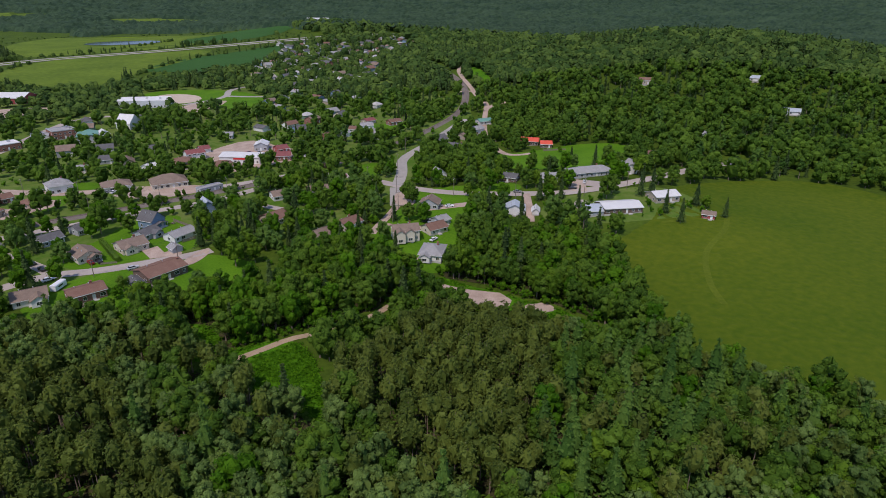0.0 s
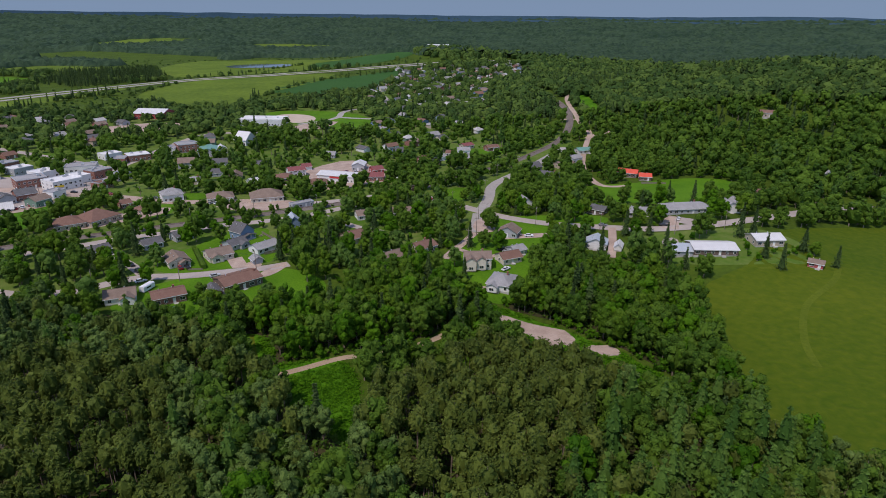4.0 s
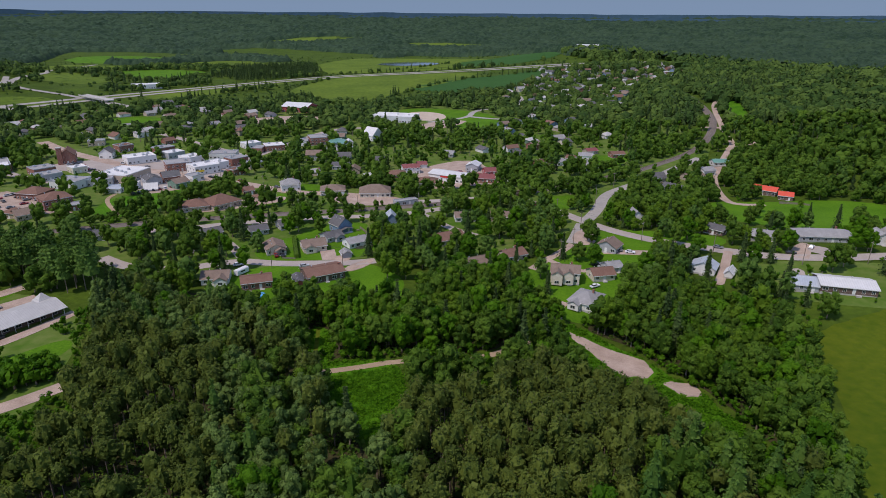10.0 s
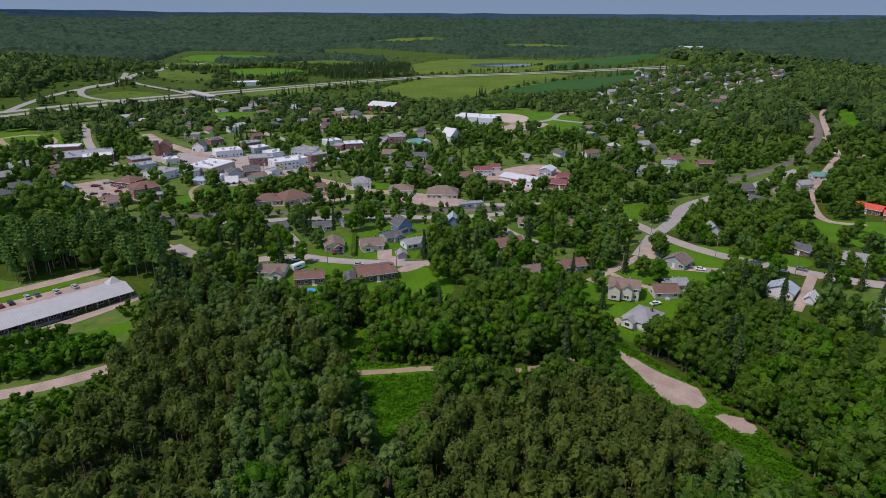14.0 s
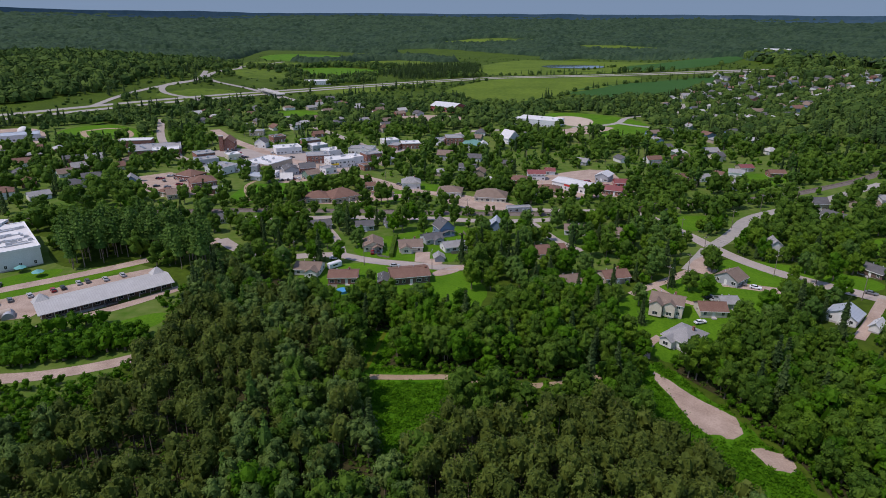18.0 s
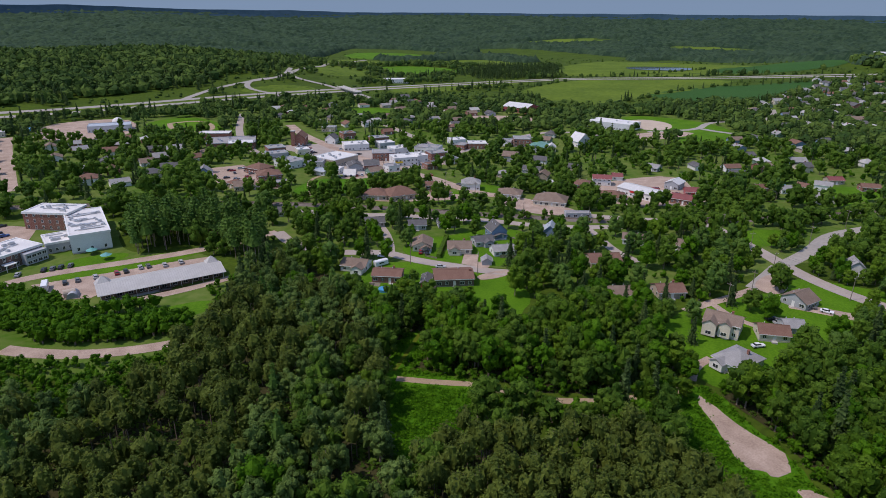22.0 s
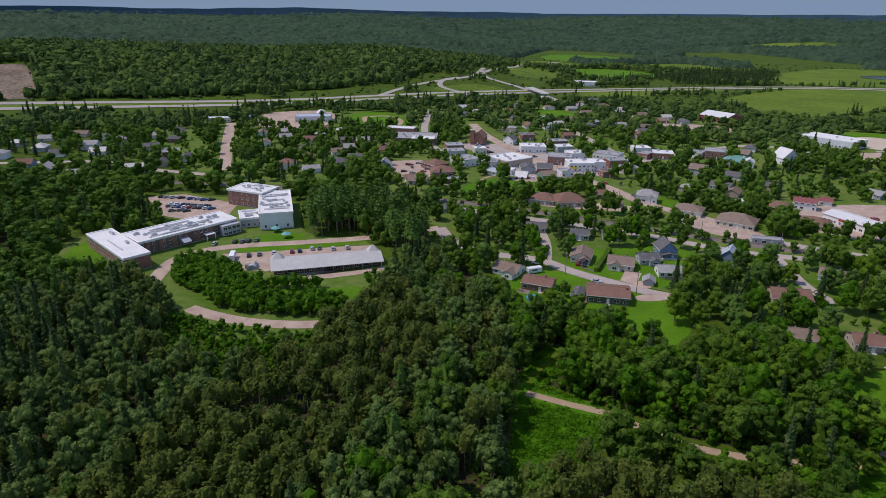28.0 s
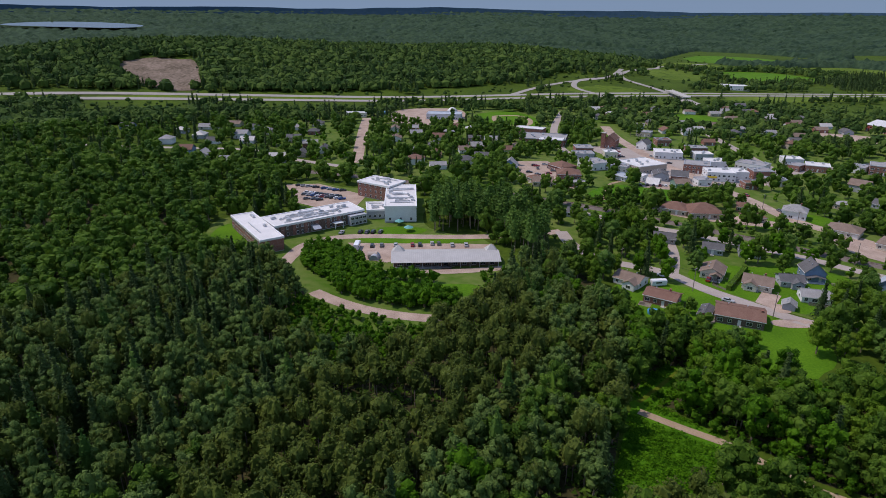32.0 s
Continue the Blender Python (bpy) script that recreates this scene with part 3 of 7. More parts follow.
patch("driveway", [(204, 220), (212, 226), (218, 216), (210, 210)], M["asphalt"], "grey paved forecourt of the ranch house", "driveway", 0.13, open_=False, soft=1)
patch("driveway", [(182, 206), (190, 204), (184, 194), (176, 196)], M["asphalt"], "grey paved driveway before the garage", "driveway", 0.13, open_=False, soft=1)
patch("driveway", [(118, 280), (110, 266), (116, 258), (124, 264), (128, 284)], M["gravel"], "pinkish gravel lot at the junction", "driveway", 0.13, open_=False)
patch("garden", [(197, 163), (210, 158), (209, 156), (196, 161)], M["tramped"], "bare vegetable garden rows at the field edge", "garden", 0.14, open_=False)

ROAD = "worn pale asphalt village road"
ribbon("road", [(110, 345), (117, 328), (124, 313), (129, 298), (136, 280), (147, 262), (160, 247), (173, 233), (185, 220), (200, 212), (222, 206), (260, 206), (300, 212), (345, 206)], 7.5, M["asphalt"], ROAD)
ribbon("road", [(130, 295), (138, 304), (150, 320), (164, 344), (188, 361), (217, 378), (240, 395), (278, 420)], 7.0, M["highway"], "pale beige gravel-shouldered road", clear=6.5)
ribbon("road", [(127, 292), (118, 277), (110, 264)], 6.0, M["highway"], "short pinkish gravel lane")
ribbon("driveway", [(174, 232), (166, 222), (158, 212), (150, 203)], 4.0, M["gravel"], "pinkish gravel driveway", "driveway")
ribbon("driveway", [(246, 302), (236, 303), (229, 309), (232, 322), (243, 346), (255, 366), (279, 396)], 5.0, M["gravel"], "pinkish gravel lane past the red barns")
ribbon("road", [(279, 396), (310, 431), (327, 449), (338, 480), (357, 513), (381, 561), (403, 596), (418, 606)], 4.5, M["gravel"], "pale gravel road along the foot of the hill")
ribbon("road", [(312, 434), (324, 440), (341, 439)], 6.0, M["gravel"], "short pale gravel spur at the foot of the hill")
patch("lawn", [(360, 500), (386, 552), (408, 590), (420, 584), (404, 548), (380, 500)], M["rough"], "bright green grass strip below the wooded hill", "verge")
ribbon("road", [(336, 511), (342, 503), (348, 495)], 4.5, M["gravel"], "gravel level crossing over the railway")
ribbon("street", [(102, 646), (130, 656), (155, 674), (166, 708), (183, 724), (205, 727), (232, 740)], 7.0, M["highway"], "pale winding subdivision road", lift=0.14)
ribbon("street", [(155, 674), (170, 657), (200, 636), (211, 603)], 7.0, M["highway"], "pale winding subdivision road", lift=0.15)
patch("lawn", [(123, 596), (132, 633), (160, 662), (190, 636), (168, 604), (134, 578)], M["lawn"], "mown green park beside the school", "lawn", step=20)
patch("parking_lot", [(45, 429), (89, 464), (110, 460), (113, 410), (106, 384), (92, 384), (70, 376), (47, 388)], M["gravel"], "dusty gravel yard between the sheds", "parking lot", 0.11, soft=1)
ribbon("driveway", [(196, 214), (206, 224), (212, 226)], 8.0, M["gravel"], "pinkish paved forecourt", "driveway")
ribbon("driveway", [(120, 250), (132, 246), (150, 238)], 6.0, M["gravel"], "pinkish driveway beside the gabled house", "driveway")
ribbon("driveway", [(110, 263), (97, 251), (90, 246), (80, 237)], 4.0, M["gravel"], "pinkish driveway", "driveway")
ribbon("driveway", [(91, 246), (96, 236), (103, 230), (107, 232)], 3.0, M["gravel"], "pinkish driveway to the cream bungalow", "driveway")
ribbon("driveway", [(76, 192), (78, 200), (84, 206)], 3.0, M["gravel"], "sandy path from the gravel lot", "driveway")
ribbon("dirt_track", [(-14, 166), (0, 167), (10, 169), (20, 167), (30, 166), (44, 170), (60, 178), (72, 186)], 2.8, M["dirt"], "sandy two-wheel dirt track", "track")
ribbon("dirt_track", [(-124, 352), (-128, 362), (-135, 375), (-141, 391), (-139, 404)], 2.6, M["dirt"], "sandy track across the green lot", "track")
ribbon("dirt_track", [(-16, 170), (-15, 180), (-14, 196)], 1.4, M["tramped"], "sandy path leading to the lawns", "track")
ribbon("street", [(-112, 284), (-96, 268), (-74, 262), (-58, 267), (-47, 268), (-38, 264), (-28, 261), (-12, 259), (2, 257), (12, 258)], 6.5, M["asphalt"], "worn pale residential street", lift=0.13)
ribbon("street", [(-47, 268), (-51, 280), (-58, 296), (-72, 318)], 5.0, M["asphalt"], "worn pale residential street", lift=0.14)
ribbon("street", [(-130, 318), (-104, 320), (-77, 322), (-61, 326), (-28, 327), (-7, 329), (12, 326), (40, 328), (70, 338)], 6.5, M["asphalt"], ROAD, lift=0.12)
ribbon("street", [(44, 326), (49, 314), (56, 296), (66, 284)], 5.0, M["asphalt"], "narrow residential lane")
ribbon("street", [(-250, 590), (-218, 547), (-176, 509), (-134, 473), (-112, 462), (-86, 438), (-62, 422), (-40, 398), (-24, 386), (-8, 381), (8, 374)], 9.5, M["gravel"], "wide pinkish main street", lift=0.12, clear=9)
ribbon("street", [(42, 352), (60, 350), (84, 352), (108, 348)], 7.0, M["asphalt"], ROAD, lift=0.12)
ribbon("street", [(-306, 314), (-340, 346), (-374, 378), (-410, 412), (-450, 452)], 9.0, M["gravel"], "straight pinkish street running up to the highway")
ribbon("street", [(-300, 300), (-360, 285), (-402, 288), (-440, 256), (-480, 224), (-540, 180)], 6.5, M["asphalt"], ROAD)
ribbon("street", [(-180, 436), (-230, 470), (-280, 540), (-330, 640)], 7.0, M["asphalt"], ROAD)
ribbon("street", [(-112, 462), (-70, 505), (-30, 570), (10, 630), (60, 610)], 7.0, M["asphalt"], ROAD)
ribbon("street", [(232, 740), (250, 776), (262, 830)], 7.0, M["highway"], "pale winding subdivision road")
ribbon("street", [(-60, 505), (-110, 560), (-160, 620)], 7.0, M["asphalt"], ROAD)
ribbon("hospital_drive", [(-180, 163), (-186, 171), (-196, 186), (-193, 204), (-180, 218), (-162, 231), (-138, 250), (-122, 268), (-112, 284)], 6.5, M["gravel"], "pinkish asphalt drive curving round the hospital")
ribbon("dirt_track", [(-146, 154), (-135, 154), (-120, 156), (-107, 161), (-98, 166), (-90, 172)], 6.0, M["gravel"], "pinkish gravel service road in the brush", "track", clear=3.5)
ribbon("driveway", [(-140, 186), (-137, 191), (-126, 200), (-115, 211), (-104, 226)], 5.0, M["gravel"], "paved lane behind the motel", "driveway")
ribbon("running_track", [(-366, 560), (-352, 584), (-326, 572), (-306, 540), (-318, 524), (-346, 534), (-366, 560)], 5.0, M["dirt"], "tan oval running track on the school field", "track", step=3)
HW = "pale divided highway carriageway"
HWY = [(-1150, -420), (-900, 40), (-720, 285), (-660, 362), (-597, 445), (-505, 560), (-430, 690), (-354, 806), (-225, 968), (-110, 1085), (-14, 1160), (65, 1196), (260, 1212), (453, 1222), (700, 1200)]
ribbon("highway", HWY, 11.0, M["highway"], HW, lift=0.5, step=15, clear=11, shift=11)
ribbon("highway", HWY, 11.0, M["highway"], HW, lift=0.5, step=15, clear=14, shift=-11)
patch("verge", [(-720, 290), (-600, 455), (-430, 700), (-354, 815), (-225, 980), (-14, 1172), (65, 1205), (453, 1232), (453, 1212), (65, 1186), (-14, 1148), (-220, 955), (-350, 795), (-420, 678), (-590, 435), (-700, 280)], M["pasture"], "grass median between the carriageways", "verge", 0.25, 25, soft=1)
ribbon("ramp", [(-440, 690), (-452, 770), (-446, 850), (-428, 930), (-440, 980), (-470, 1060)], 8.0, M["highway"], "pale highway ramp", lift=0.5, step=12, clear=6)
ribbon("ramp", [(-430, 930), (-446, 880), (-436, 840), (-412, 806), (-360, 790)], 8.0, M["highway"], "pale curving highway ramp", lift=0.5, step=12, clear=6)
ribbon("ramp", [(-210, 770), (-242, 800), (-262, 826)], 9.0, M["highway"], "pale approach road to the overpass", lift=0.6, step=6, clear=6, rows=((-0.9, 0), (-0.5, 3.0), (0.5, 3.0), (0.9, 0)))
ribbon("ramp", [(-308, 880), (-346, 914), (-430, 958), (-453, 1054), (-471, 1224), (-507, 1290), (-480, 1500)], 9.0, M["highway"], "pale road beyond the overpass", lift=0.6, step=12, clear=6)
overpass = tagged(new("overpass"), "pale concrete road bridge over the highway", "bridge", kind="structure")
overpass.matrix_basis = pose(-285, 853, gz(-285, 853), 0, 0, 129)
part("deck", box(-40, 40, -5, 5, 4.6, 5.6), M["concrete"], overpass)
for s in (-1, 1):
    part("parapet", box(-40, 40, s * 4.9 - 0.2, s * 4.9 + 0.2, 5.6, 6.5), M["concrete"], overpass)
for px_ in (-24, 0, 24):
    part("pier", box(px_ - 0.6, px_ + 0.6, -4, 4, -1, 4.6), M["concrete"], overpass)

# railway: embankment, sleepers and two rails
RAIL = [(-480, 160), (-353, 248), (-297, 279), (-262, 292), (-200, 316), (-130, 332), (-60, 338), (30, 340), (80, 346), (126, 361), (158, 376), (184, 386), (210, 396), (241, 414), (279, 436), (304, 457), (327, 482), (350, 513), (367, 545), (383, 584), (402, 630), (421, 674), (450, 760)]
ribbon("railway", RAIL, 3.2, M["ballast"], "single railway line on grey-brown ballast", "railway", 0.0, 5, 2.0, ((-1.1, 0.0), (-0.5, 0.9), (0.5, 0.9), (1.1, 0.0)))
SEGMENTS.append((along(RAIL[9:], 5.0), 7.5))
for s in (-0.75, 0.75):
    ribbon("rail", RAIL, 0.16, M["steel"], "rusty steel rail", "rail", 0.9, 5, 1.0, ((-0.5, 0.0), (-0.5, 0.2), (0.5, 0.2), (0.5, 0.0)), shift=s)
sleepers = along(RAIL, 3.0)
st = np.gradient(sleepers, axis=0)
bm = bmesh.new()
for (x, y), (tx, ty) in zip(sleepers, st):
    if -60 < x < 320:
        m = Matrix.Translation((x, y, gz(x, y) + 0.92)) @ Matrix.Rotation(math.atan2(ty, tx), 4, "Z")
        k0 = len(bm.verts)
        add_box(bm, -0.13, 0.13, -1.3, 1.3, -0.08, 0.06)
        bm.verts.ensure_lookup_table()
        for v in bm.verts[k0:]:
            v.co = m @ v.co
me = bpy.data.meshes.new("sleepers")
bm.to_mesh(me)
bm.free()
me.materials.append(M["pole"])
tagged(new("sleepers", me), "weathered timber railway sleepers", "sleepers", kind="stuff")
bridge = tagged(new("rail_bridge"), "rust-red steel plate-girder railway bridge over the road", "bridge", kind="structure")
bridge.matrix_basis = pose(111, 355, gz(111, 355), 0, 0, 22)
for s in (-2.2, 2.2):
    part("girder", box(-9, 9, s - 0.25, s + 0.25, 0.4, 2.2), M["steel"], bridge)
    part("abutment", box(s * 4.4 - 1.2, s * 4.4 + 1.2, -3, 3, -3, 0.9), M["concrete"], bridge)
part("deck", box(-9, 9, -2, 2, 0.3, 0.75), M["ballast"], bridge)

# open ground with only low growth on it
OPEN.append(np.array([(-258, 158), (-215, 150), (-194, 156), (-180, 166), (-160, 160), (-144, 150), (-124, 135), (-112, 129), (-95, 125), (-82, 145), (-89, 199), (-97, 222), (-112, 238), (-136, 254), (-160, 236), (-172, 242), (-186, 262), (-192, 285), (-240, 288), (-262, 266), (-292, 264), (-296, 238), (-256, 222), (-240, 205), (-234, 190), (-252, 186)], float))
LOW_GROUND = len(OPEN) - 1


# ---------------------------------------------------------------- buildings
def window_meshes(w, h):
    bm = bmesh.new()
    e = 0.09
    add_box(bm, -w / 2 - e, w / 2 + e, -0.06, 0.0, h, h + e)
    add_box(bm, -w / 2 - e, w / 2 + e, -0.08, 0.0, -e, 0)
    add_box(bm, -w / 2 - e, -w / 2, -0.06, 0.0, 0, h)
    add_box(bm, w / 2, w / 2 + e, -0.06, 0.0, 0, h)
    add_box(bm, -0.03, 0.03, -0.05, 0.0, 0, h)
    fm = bpy.data.meshes.new("window")
    bm.to_mesh(fm)
    bm.free()
    fm.materials.append(M["frame"])
    bm = box(-w / 2, w / 2, -0.03, -0.004, 0, h)
    pm = bpy.data.meshes.new("pane")
    bm.to_mesh(pm)
    bm.free()
    pm.materials.append(M["glass"])
    return fm, pm


WIN = {k: window_meshes(*k) for k in ((1.1, 1.2), (1.8, 1.2), (1.0, 1.5), (2.6, 1.6))}
bm = box(-0.45, 0.45, -0.05, 0.0, 0, 2.03)
add_box(bm, -0.55, -0.45, -0.08, 0, 0, 2.1)
add_box(bm, 0.45, 0.55, -0.08, 0, 0, 2.1)
add_box(bm, -0.55, 0.55, -0.08, 0, 2.03, 2.13)
DOOR = bpy.data.meshes.new("door")
bm.to_mesh(DOOR)
bm.free()
DOOR.materials.append(M["frame"])
GARAGE = bpy.data.meshes.new("garage_door")
bm = bmesh.new()
for i in range(4):
    add_box(bm, -1.25, 1.25, -0.05, 0, i * 0.53, i * 0.53 + 0.5)
bm.to_mesh(GARAGE)
bm.free()
GARAGE.materials.append(M["frame"])
bm = box(-0.35, 0.35, -0.35, 0.35, -0.6, 1.0)
add_box(bm, -0.42, 0.42, -0.42, 0.42, 1.0, 1.12)
CHIMNEY = bpy.data.meshes.new("chimney")
bm.to_mesh(CHIMNEY)
bm.free()
CHIMNEY.materials.append(WALLS["brick"])
VENT = bpy.data.meshes.new("roof_vent")
bm = tube(bmesh.new(), 0, 0, -0.2, 0.45, 0.14, 0.14, 8)
tube(bm, 0, 0, 0.45, 0.6, 0.24, 0.16, 8)
bm.to_mesh(VENT)
bm.free()
VENT.materials.append(M["metal"])


def add_window(parent, kind, m):
    fm, pm = WIN[kind]
    w = shared("window", fm, parent, m)
    shared("pane", pm, w, Matrix())


def side(hw, hd, which, u, z):
    """A place on the front, an end or the back of a block, facing out."""
    if which == "front":
        return pose(u, -hd, z)
    if which == "back":
        return pose(u, hd, z, 0, 0, 180)
    return pose(hw, u, z, 0, 0, 90) if which == "right" else pose(-hw, u, z, 0, 0, -90)


def hip_mesh(w, d, rise, over=0.5, thick=0.16):
    bm = bmesh.new()
    x, y = w / 2 + over, d / 2 + over
    r = max(w / 2 - d / 2 + 0.2, 0.15) if w >= d else 0.15
    top = [bm.verts.new(c) for c in ((-x, -y, 0), (x, -y, 0), (x, y, 0), (-x, y, 0))]
    low = [bm.verts.new((v.co.x, v.co.y, -thick)) for v in top]
    a, b = bm.verts.new((-r, 0, rise)), bm.verts.new((r, 0, rise))
    for f in ((top[0], top[1], b, a), (top[1], top[2], b), (top[2], top[3], a, b), (top[3], top[0], a), tuple(low[::-1])):
        bm.faces.new(f)
    for i in range(4):
        bm.faces.new((low[i], low[(i + 1) % 4], top[(i + 1) % 4], top[i]))
    return bm


def gable_mesh(w, d, rise, over=0.45, thick=0.16):
    y, k = d / 2 + over, rise / (d / 2)
    e = -over * k
    return prism([(-y, e), (0, rise), (y, e), (y, e - thick), (0, rise - thick), (-y, e - thick)], -w / 2 - over, w / 2 + over)


def house(name, x, y, ang, w, d, h, roof, wall, cover, label, category="house", slope=0.42, turn=False, windows=True, chimney=False, garage=0, storeys=1, units=0, group="", plain=False):
    """One building. Local x runs along its length w, y away from the walk; turn lays the ridge along y."""
    if len(label.split()) < 4:
        label += " on a green plot"
    ob = tagged(new(name), label, category, group)
    a, b = (w, d) if not turn else (d, w)
    zs = [gz(x + i * w / 2.5, y + j * d / 2.5) for i in (-1, 0, 1) for j in (-1, 0, 1)]
    base = sum(zs) / len(zs)
    ob.matrix_basis = pose(x, y, base, 0, 0, ang)
    hw, hd = w / 2, d / 2
    SPOTS.append((x, y, max(w, d) / 2 + 2.5))
    part("foundation", box(-hw + 0.05, hw - 0.05, -hd + 0.05, hd - 0.05, -2.5, 0.25), M["concrete"], ob)
    lay = pose(0, 0, 0, 0, 0, 90 if turn else 0)
    trim = None
    if not plain and roof != "flat":
        e = 0.45 if roof == "gable" else 0.5
        drop = -e * slope * (1 if roof == "gable" else 0)
        trim = [bmesh.new(), bmesh.new()]
        for q, t_ in zip((-1, 1), trim):
            add_box(t_, -a / 2 - e, a / 2 + e, q * (b / 2 + e) - 0.05, q * (b / 2 + e) + 0.05, h + 0.1 + drop - 0.3, h + 0.1 + drop - 0.04)
    if roof == "gable":
        rise = slope * b / 2
        body = prism([(-b / 2, 0.25), (b / 2, 0.25), (b / 2, h), (0, h + rise - 0.06), (-b / 2, h)], -a / 2, a / 2)
        top = gable_mesh(a, b, rise)
        for q, m_ in ((body, lay), (top, lay @ pose(0, 0, h + 0.1))):
            bmesh.ops.transform(q, matrix=m_, verts=q.verts[:])
        part("wall", body, WALLS[wall], ob)
        r = part("roof", top, ROOFS[cover], ob)
        cap = box(-a / 2 - 0.46, a / 2 + 0.46, -0.14, 0.14, h + rise + 0.06, h + rise + 0.15)
        bmesh.ops.transform(cap, matrix=lay, verts=cap.verts[:])
        part("ridge_cap", cap, ROOFS[cover], r)
    elif roof == "hip":
        rise = slope * min(w, d) / 2
        part("wall", box(-hw, hw, -hd, hd, 0.25, h), WALLS[wall], ob)
        top = hip_mesh(a, b, rise)
        bmesh.ops.transform(top, matrix=lay @ pose(0, 0, h + 0.16), verts=top.verts[:])
        r = part("roof", top, ROOFS[cover], ob)
    else:
        rise = 0
        part("wall", box(-hw, hw, -hd, hd, 0.25, h), WALLS[wall], ob)
        r = part("roof", box(-hw + 0.3, hw - 0.3, -hd + 0.3, hd - 0.3, h, h + 0.08), ROOFS[cover], ob)
        for q in ((-hw - 0.05, hw + 0.05, -hd - 0.05, -hd + 0.3), (-hw - 0.05, hw + 0.05, hd - 0.3, hd + 0.05), (-hw - 0.05, -hw + 0.3, -hd + 0.3, hd - 0.3), (hw - 0.3, hw + 0.05, -hd + 0.3, hd - 0.3)):
            part("parapet", box(*q, h, h + 0.5), M["frame"] if cover == "membrane" else M["metal"], r)
        rng = random.Random(int(x * 7 + y))
        for _ in range(units):
            ux, uy = rng.uniform(-hw * 0.75, hw * 0.75), rng.uniform(-hd * 0.6, hd * 0.6)
            bm = box(ux - 0.9, ux + 0.9, uy - 0.7, uy + 0.7, h + 0.05, h + 1.2)
            add_box(bm, ux - 0.5, ux + 0.5, uy - 0.4, uy + 0.4, h + 1.2, h + 1.45)
            part("roof_unit", bm, M["metal"], r)
    if trim:
        for t_ in trim:
            bmesh.ops.transform(t_, matrix=lay, verts=t_.verts[:])
            part("gutter", t_, M["frame"], r, "white eaves gutter")
    if windows and not plain and roof != "flat":
        part("front_step", box(-0.9 + (0 if int(w / 3) % 2 else w / 6), 0.9 + (0 if int(w / 3) % 2 else w / 6), -hd - 1.3, -hd, -0.4, 0.22), M["concrete"], ob)
    if windows:
        n = 2 if plain else max(2, int(w / 3.0))
        for lev in range(storeys):
            z = 0.95 + lev * 2.7
            for i in range(n):
                u = (i + 0.5) / n * w - hw
                if lev == 0 and i == n // 2:
                    shared("door", DOOR, ob, side(hw, hd, "front", u, 0.25))
                    continue
                if garage and lev == 0 and i >= n - 1:
                    shared("garage_door", GARAGE, ob, side(hw, hd, "front", u - 0.2, 0.25))
                    continue
                add_window(ob, (1.8, 1.2) if (i + int(x)) % 3 == 0 else (1.1, 1.2), side(hw, hd, "front", u, z))
            for which in () if plain else ("left", "right"):
                k = 1 if plain else max(1, int(d / 4.5))
                for i in range(k):
                    add_window(ob, (1.1, 1.2), side(hw, hd, which, (i + 0.5) / k * d - hd, z))
    if roof != "flat":
        if chimney:
            shared("chimney", CHIMNEY, ob, lay @ pose(a * 0.2, b * 0.12, h + rise * 0.85))
        for i in range(0 if plain else 2):
            shared("roof_vent", VENT, r, lay @ pose(a * (-0.25 + 0.4 * i), b * 0.18, h + rise * 0.72))
    return ob


def bay(ob, x, w, d, h, rise, front, wall, cover, open_=False):
    """A gabled bay or, left open on posts, a porch, standing out of the front of a house."""
    y0, y1 = front - d, front + 1.0
    bm = bmesh.new()
    if open_:
        for px in (x - w / 2 + 0.1, x + w / 2 - 0.1):
            part("porch_post", box(px - 0.07, px + 0.07, y0 + 0.1, y0 + 0.24, 0.0, h), M["frame"], ob)
        add_box(bm, x - w / 2, x + w / 2, y0, front, -0.3, 0.3)
        part("porch_floor", bm, M["frame"], ob)
    else:
        bm.free()
        bm = prism([(-w / 2, 0.2), (w / 2, 0.2), (w / 2, h), (0, h + rise - 0.08), (-w / 2, h)], y0, y1)
        bmesh.ops.transform(bm, matrix=pose(x, 0, 0) @ Matrix(((0, 1, 0, 0), (1, 0, 0, 0), (0, 0, 1, 0), (0, 0, 0, 1))), verts=bm.verts[:])
        bmesh.ops.recalc_face_normals(bm, faces=bm.faces[:])
        part("bay", bm, WALLS[wall], ob)
        add_window(ob, (1.8, 1.2), pose(x, y0, 0.95))
    o, t = 0.35, 0.14
    k = rise / (w / 2)
    bm = prism([(-w / 2 - o, h - o * k), (0, h + rise), (w / 2 + o, h - o * k), (w / 2 + o, h - o * k - t), (0, h + rise - t), (-w / 2 - o, h - o * k - t)], y0 - o, front + w * 0.45)
    bmesh.ops.transform(bm, matrix=pose(x, 0, 0.1) @ Matrix(((0, 1, 0, 0), (1, 0, 0, 0), (0, 0, 1, 0), (0, 0, 0, 1))), verts=bm.verts[:])
    bmesh.ops.recalc_face_normals(bm, faces=bm.faces[:])
    part("bay_roof", bm, ROOFS[cover], ob)
    return ob


H = house
